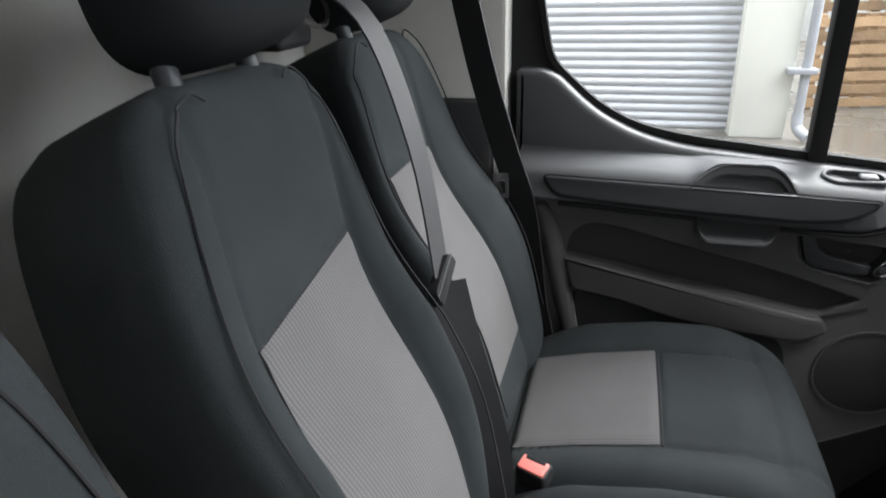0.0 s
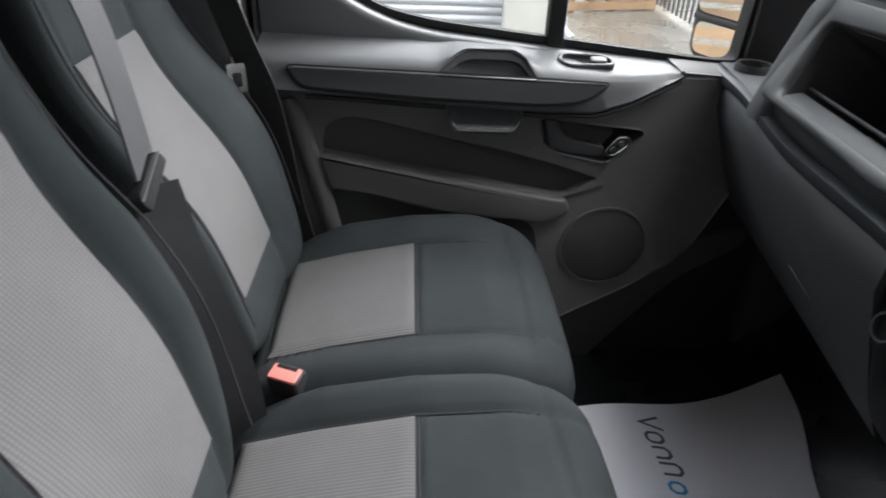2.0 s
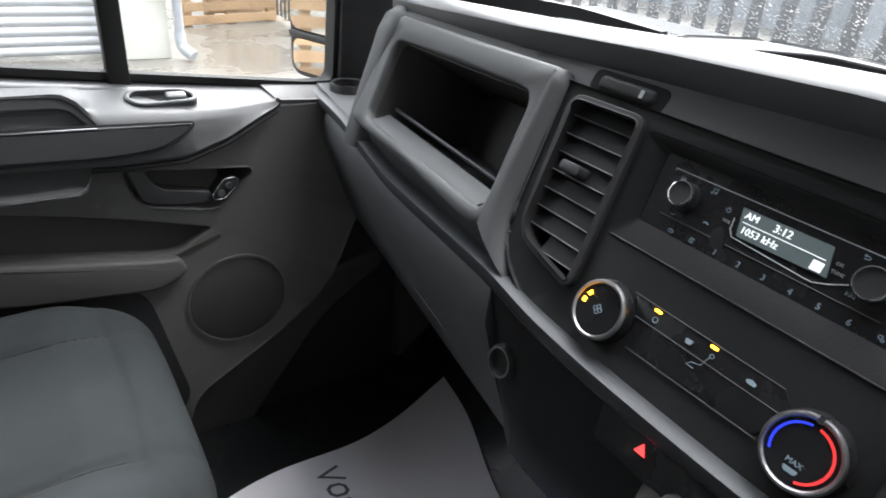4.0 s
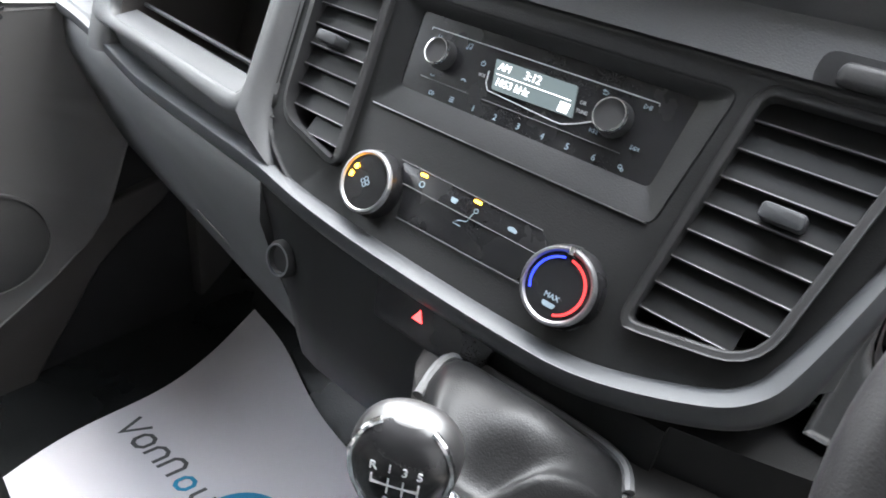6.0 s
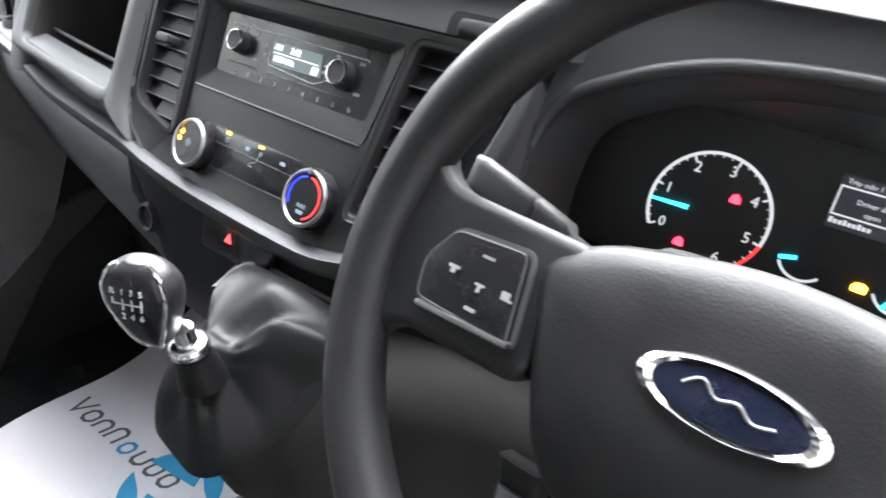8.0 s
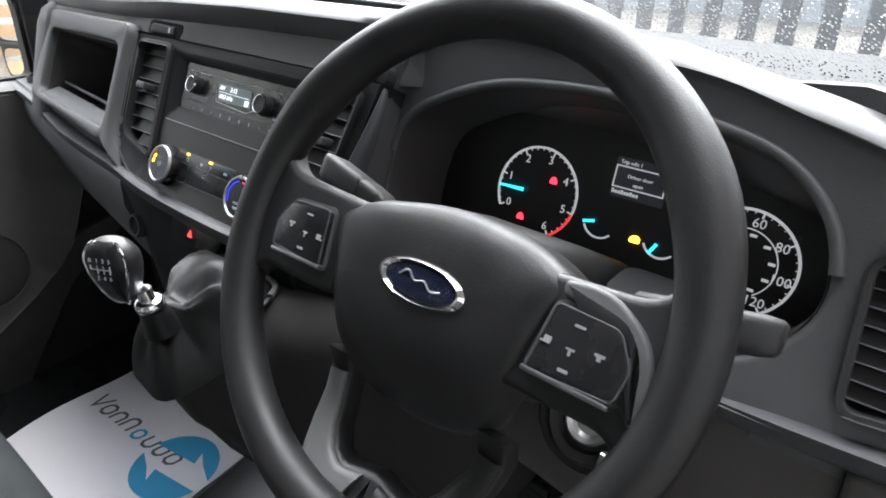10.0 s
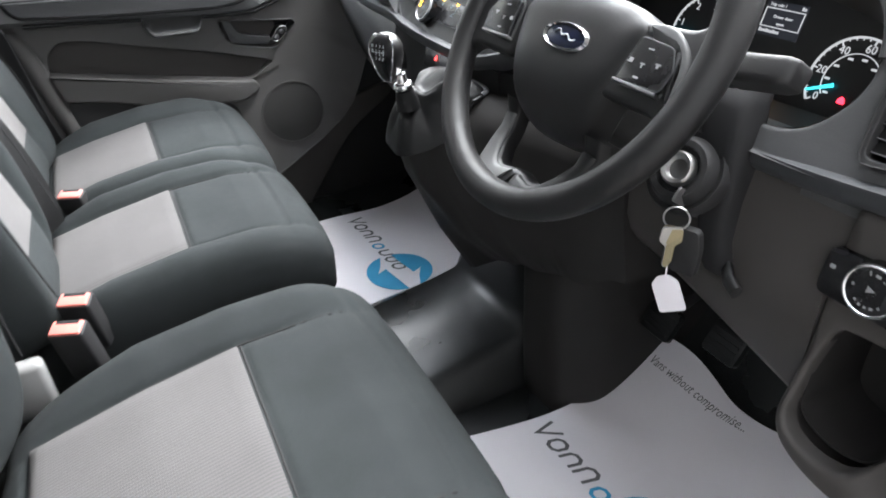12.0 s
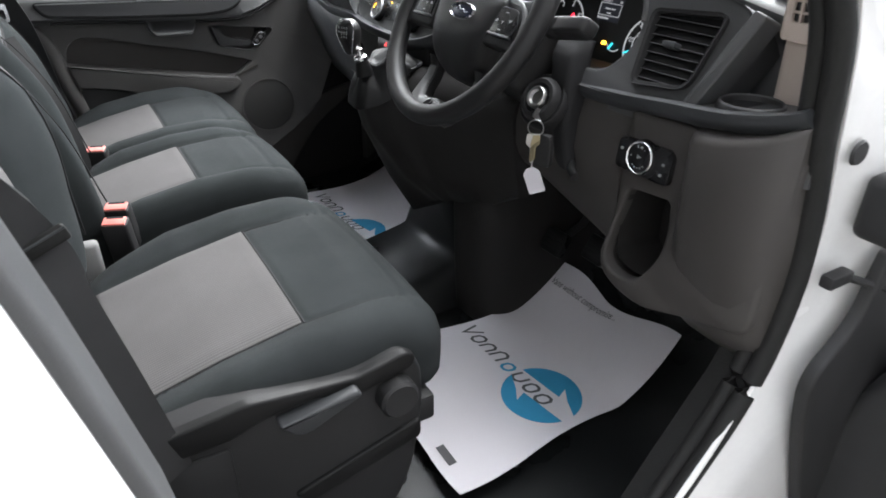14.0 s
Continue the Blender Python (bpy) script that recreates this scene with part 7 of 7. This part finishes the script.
buckle(-0.047, 0.313, 0.358, 12, "black belt buckle with a red button between the passenger seats")
buckle(-0.045, -0.075, 0.370, 12, "black belt buckle with a red button by the middle seat")
buckle(-0.055, -0.135, 0.368, 12, "black belt buckle with a red button by the driver seat")

# ---- paper floor mats ----
def paper_mat(name, quad, rise, label, letters, disc, extra):
    """A printed paper sheet over four floor corners (near right, near left, far left, far right)."""
    a, b, c, d = (Vector(p) for p in quad)
    t = thing(name, (a.x, a.y, 0.0), label, "floor mat", "paper mats")

    def on(x, y):
        return 0.004 + rise(x, y) + 0.0022 * math.sin(19 * x + 7 * y) * math.sin(13 * y)

    bm = bmesh.new()
    nu, nv = 34, 26
    for lift in (0.0, -0.0012):
        rows = []
        for i in range(nu + 1):
            row = []
            for j in range(nv + 1):
                p = a.lerp(b, j / nv).lerp(d.lerp(c, j / nv), i / nu)
                p += Vector((0.006 * math.sin(9.0 * j / nv + 1.0) * (2 * i / nu - 1), 0.010 * math.sin(7.5 * i / nu + 0.6) * (2 * j / nv - 1)))
                row.append(bm.verts.new((p.x, p.y, on(p.x, p.y) + lift)))
            rows.append(row)
        for i in range(nu):
            for j in range(nv):
                bm.faces.new((rows[i][j], rows[i][j + 1], rows[i + 1][j + 1], rows[i + 1][j]))
    part("paper", bm, PAPER, t, "", 80)

    def printed(nm, bm2, mat_, turn, at):
        """Prints flat shapes on the sheet: their x runs to the driver's side, their y forwards."""
        m = Matrix.Translation((*at, 0)) @ pose(0, 0, 0, 0, 0, -90 + turn)
        moved(bm2, m)
        bmesh.ops.triangulate(bm2, faces=bm2.faces[:])
        for v in bm2.verts:
            v.co.z += on(v.co.x, v.co.y) + 0.0008
        part(nm, bm2, mat_, t)

    def stroke(way, s=0.0030, shear=0.22):
        """A printed line of that half width along a way, leaning forwards."""
        pts = [Vector(p) for p in way]
        ring = (pts[0] - pts[-1]).length < 1e-6
        pts = pts[:-1] if ring else pts
        n, sides = len(pts), ([], [])
        for i, p in enumerate(pts):
            d0 = (p - pts[i - 1]).normalized() if i or ring else (pts[1] - p).normalized()
            d1 = (pts[(i + 1) % n] - p).normalized() if i < n - 1 or ring else d0
            t = (d0 + d1).normalized()
            k = s / max(0.45, t.dot(d0))
            for side, g in zip(sides, (k, -k)):
                q = p + Vector((-t.y, t.x)) * g
                side.append(Vector((q.x + shear * q.y, q.y)))
        bm2 = bmesh.new()
        va, vb = ([bm2.verts.new((q.x, q.y, 0.0002)) for q in side] for side in sides)
        for i in range(n if ring else n - 1):
            k = (i + 1) % n
            bm2.faces.new((va[i], vb[i], vb[k], va[k]))
        return bm2

    for k, (u, w, h, form) in enumerate(letters["bars"]):
        c = 0.28 * min(w, h)
        ways = {"point": [(u, h), (u + w * 0.5, 0), (u + w, h)],
                "arch": [(u, 0), (u, h - c), (u + c, h), (u + w - c, h), (u + w, h - c), (u + w, 0)],
                "cup": [(u, h), (u, c), (u + c, 0), (u + w - c, 0), (u + w, c), (u + w, h)],
                "loop": [(u + c, 0), (u, c), (u, h - c), (u + c, h), (u + w - c, h), (u + w, h - c), (u + w, c), (u + w - c, 0), (u + c, 0)]}
        printed("wordmark_shape", stroke(ways[form]), BLUE if k == letters["blue"] else INK, letters["turn"], letters["at"])
    r = disc["r"]
    for sgn in (1, -1):
        arc = [Vector((r * math.cos(radians(x)), r * math.sin(radians(x)))) for x in steps(4, 163, 22)]
        half = arc + [Vector((0.32 * r, 0.29 * r)), Vector((0.22 * r, 0.62 * r)), Vector((0.55 * r, 0.34 * r))]
        printed("disc_half", slab([p * sgn for p in half], 0, 0.0002), BLUE, disc["turn"], disc["at"])
    for text, size, at, turn in extra:
        if text:
            bm2 = words(text, size, 0, "LEFT", 0.25, 0.0001)
            printed("slogan", bm2, INK, turn, at)
        else:
            printed("small_bar", slab(rect(0, size * 3, 0, size), 0, 0.0002), INK, turn, at)
    return t


BARS = [(0.0, 0.033, 0.038, "point"), (0.042, 0.024, 0.028, "loop"), (0.078, 0.024, 0.028, "arch"), (0.114, 0.024, 0.034, "arch"), (0.155, 0.022, 0.024, "loop"), (0.192, 0.024, 0.028, "cup"), (0.230, 0.022, 0.028, "loop"), (0.266, 0.024, 0.028, "loop")]
paper_mat("paper_floor_mat", ((0.335, -0.668), (0.300, -0.240), (0.862, -0.268), (0.835, -0.645)), lambda x, y: 0.085 * max(0.0, (x - 0.70) / 0.15) ** 1.6 + 0.045 * max(0.0, (x - 0.70) / 0.15) * max(0.0, (-y - 0.45) / 0.19), "white printed paper mat in the driver footwell",
          {"bars": BARS, "blue": 4, "turn": 1, "at": (0.572, -0.278)}, {"r": 0.080, "at": (0.596, -0.547), "turn": 8},
          (("Vans without compromise...", 0.0185, (0.822, -0.290), 1), ("", 0.016, (0.345, -0.565), 0)))
paper_mat("paper_floor_mat", ((0.385, 0.192), (0.385, 0.600), (0.87, 0.665), (0.76, 0.20)), lambda x, y: 0.02 * max(0.0, (x - 0.74) / 0.1) ** 2, "white printed paper mat in the passenger footwell",
          {"bars": BARS, "blue": 4, "turn": 3.5, "at": (0.546, 0.590)}, {"r": 0.080, "at": (0.570, 0.290), "turn": 10}, ())

# ---- driver's door opening ----
CHX, CHZ, GRX, GRZ, HCX, HCZ = 0.660, 0.463, 0.668, 0.622, 0.69, 0.555
setting("floor_edge", box(-0.6, 0.9, -0.945, -0.86, -0.30, -0.025, 0.01), SEAL, "black rubber edge of the cab floor", "floor")
setting("sill", box(-0.6, 0.62, -1.02, -0.946, -0.30, -0.03, 0.02), WHITE, "white painted door sill", "sill")
ap = []
for z, x0 in ((-0.30, 0.32), (-0.05, 0.40), (0.05, 0.45), (0.16, 0.523), (0.28, 0.610), (0.36, 0.650), (0.44, 0.672), (0.54, 0.666), (0.63, 0.646), (0.68, 0.636), (0.74, 0.622), (0.79, 0.604), (0.95, 0.535), (1.35, 0.275)):
    ap.append([Vector((p.x, p.y, z)) for p in rounded([(x0, -0.935), (x0 + 0.03, -0.94), (x0 + 0.10, -0.955), (x0 + 0.34, -0.965), (x0 + 0.34, -0.93), (x0, -0.93)], [0.002, 0.01, 0.03, 0.02, 0.0, 0.0], 4)])
setting("trim_hinge_right", loft([[(row[0].x + 0.015, -0.86, row[0].z), (row[0].x + 0.012, -0.9285, row[0].z), (row[0].x + 0.34, -0.9285, row[0].z), (row[0].x + 0.34, -0.86, row[0].z)] for row in ap[:8]]), SEAL, "black lining inside the hinge pillar", "trim")
setting("pillar_white_right", loft(ap), WHITE, "white painted hinge pillar with a check strap", "pillar", 50)
SEALP = [(-0.30, -0.925, -0.02), (0.20, -0.925, -0.02), (0.375, -0.925, -0.005), (0.475, -0.925, 0.08), (0.575, -0.925, 0.21), (0.634, -0.925, 0.32), (0.658, -0.925, 0.44), (0.650, -0.925, 0.54), (0.628, -0.925, 0.63), (0.620, -0.925, 0.68), (0.607, -0.925, 0.74), (0.590, -0.92, 0.79), (0.515, -0.905, 0.95), (0.255, -0.87, 1.35)]
setting("door_seal", joined(tube(curve3(SEALP, 6), 0.014, 10), tube(curve3([(x - 0.002, y + 0.022, z + 0.004) for x, y, z in SEALP], 6), 0.011, 10)), SEAL, "black rubber door seal", "seal", 60)
setting("wall_right_lower", box(0.70, 1.1, -0.93, -0.84, -0.05, 0.60, 0.01), SEAL, "black lining under the hinge pillar", "trim")
chk = thing("door_check_strap", (0.72, -0.96, 0.42), "black door check strap with a rusty stain", "hinge")
part("bracket", box(CHX, CHX + 0.045, -0.968, -0.95, CHZ - 0.009, CHZ + 0.009, 0.004), BLACK, chk)
part("strap_arm", tube([(CHX + 0.040, -0.962, CHZ - 0.002), (CHX + 0.10, -0.985, CHZ - 0.025)], 0.0055, 8), BLACK, chk)
part("grommet", moved(lathe([(0.0, 0.0), (0.013, 0.0), (0.015, 0.004), (0.011, 0.005), (0.0, 0.002)], 24), axes((GRX, -0.948, GRZ), (-1, 0, 0), (0, 0, 1))), BLACK, chk)
part("hinge_cap", box(HCX, HCX + 0.06, -1.02, -0.95, HCZ - 0.04, HCZ + 0.04, 0.012, 3), BLACK, chk)
dd = thing("driver_door", (0.85, -1.4, 0.2), "open driver door with black trim and speaker", "car door")
OD = axes((0.80, -1.0, 0.0), (0.12, -1, 0), (0, 0, 1))
part("door_shell", moved(slab(rounded([(0.0, -0.30), (1.0, -0.30), (1.0, 0.62), (0.0, 0.62)], 0.03, 4), -0.12, -0.05, 0.01), OD), WHITE, dd)
tr = part("trim_panel", moved(slab(rounded([(-0.035, -0.25), (0.98, -0.25), (0.98, 0.45), (0.12, 0.42), (0.03, 0.36), (-0.035, 0.20)], [0.02, 0.02, 0.02, 0.05, 0.05, 0.06], 6), -0.05, 0.0, 0.02, 4), OD), BLACK, dd, "", 50)
part("trim_edge", moved(slab(rounded([(0.95, 0.0), (0.95, 0.50), (0.745, 0.49), (0.734, 0.45), (0.728, 0.41), (0.705, 0.376), (0.668, 0.345), (0.656, 0.315), (0.671, 0.25), (0.723, 0.113), (0.77, 0.0)], [0.01, 0.02, 0.01, 0.02, 0.02, 0.03, 0.015, 0.02, 0.05, 0.1, 0.02], 5), -0.018, 0.0, 0.006, 3), axes((0, -0.985, 0), (1, 0, 0), (0, 0, 1))), BLACK, dd, "rounded edge of the black door trim", 50)
part("speaker_ring", moved(ring_bm(0.16, 0.02, 0.088, 0.098, -0.002, 0.006), OD), LOWER, tr)
# rear post of the opening, close to the lens at the end
bp = []
for z in (-0.3, 0.2, 0.42, 0.51, 0.58, 0.64, 0.7, 0.8, 0.95, 1.4):
    e = table(((-0.3, 0.03), (0.2, -0.035), (0.51, -0.096), (0.61, -0.115), (0.70, -0.133), (1.4, -0.31)), z)
    bp.append([Vector((p.x, p.y, z)) for p in rounded([(-0.6, -0.86), (e - 0.005, -0.86), (e, -0.935), (e - 0.05, -1.0), (-0.6, -1.0)], [0.0, 0.01, 0.02, 0.05, 0.0], 5)])
setting("pillar_side_right", loft(bp), WHITE, "white painted rear door post", "pillar", 50)
setting("trim_side_right", loft([[Vector((p.x, p.y, z)) for p in rounded([(-0.58, -0.82), (e - 0.06, -0.82), (e, -0.87), (e - 0.004, -0.93), (-0.58, -0.93)], [0.0, 0.04, 0.02, 0.01, 0.0], 5)] for z, e in ((-0.05, 0.02), (0.30, -0.045), (0.42, -0.070), (0.48, -0.077), (0.56, -0.092), (0.64, -0.107), (0.70, -0.12), (1.0, -0.19))]), DASH, "dark grey soft trim on the rear post", "trim", 50)
drv = thing("seat_belt", (-0.1, -0.7, 0.3), "black webbing driver belt with a black tongue", "seat belt")
part("webbing", strap(curve3([(-0.28, -0.74, 0.95), (-0.21, -0.71, 0.76), (-0.130, -0.675, 0.593), (-0.118, -0.680, 0.53), (-0.100, -0.688, 0.445), (-0.080, -0.696, 0.345), (-0.07, -0.70, 0.29)], 5), 0.046, 0.003, (1, 0.55, 0.3)), BELT_BLACK, drv)
TD = axes((-0.128, -0.678, 0.592), (1, 0.2, 0.35), (-0.3, 0, 0.9))
part("tongue", moved(slab(rect(-0.028, 0.028, -0.008, 0.007, 0.004), -0.004, 0.005, 0.003), TD), SEAL, drv)
part("tongue_bar", moved(tube([(-0.027, 0.005, 0.005), (0.027, 0.005, 0.005)], 0.0016, 8), TD), TRIM, drv)

# ---- pedals ----
def pedal(x, y, z, w, h, label):
    t = thing("pedal", (x, y, z), label, "pedal", "pedals")
    m = axes((x, y, z), SU, (0.5, 0, 0.85))
    p = part("pad", moved(slab(rect(-w / 2, w / 2, -h / 2, h / 2, 0.008), -0.008, 0.006, 0.003), m), RUBBER, t)
    for k in range(4):
        part("rib", moved(box(-w / 2 + 0.006, w / 2 - 0.006, -h / 2 + 0.008 + k * (h - 0.014) / 4, -h / 2 + 0.012 + k * (h - 0.014) / 4, 0.006, 0.0085), m), BLACK, p)
    part("arm", tube([m @ Vector((0, 0.0, -0.006)), m @ Vector((0.0, 0.06, -0.05)), m @ Vector((0, 0.20, -0.07))], 0.009, 8), BLACK, t)
    return t


pedal(0.785, -0.330, 0.195, 0.062, 0.055, "black ribbed rubber clutch pedal")
pedal(0.800, -0.445, 0.225, 0.062, 0.055, "black ribbed rubber brake pedal")
pedal(0.845, -0.590, 0.225, 0.045, 0.10, "black ribbed rubber accelerator pedal")
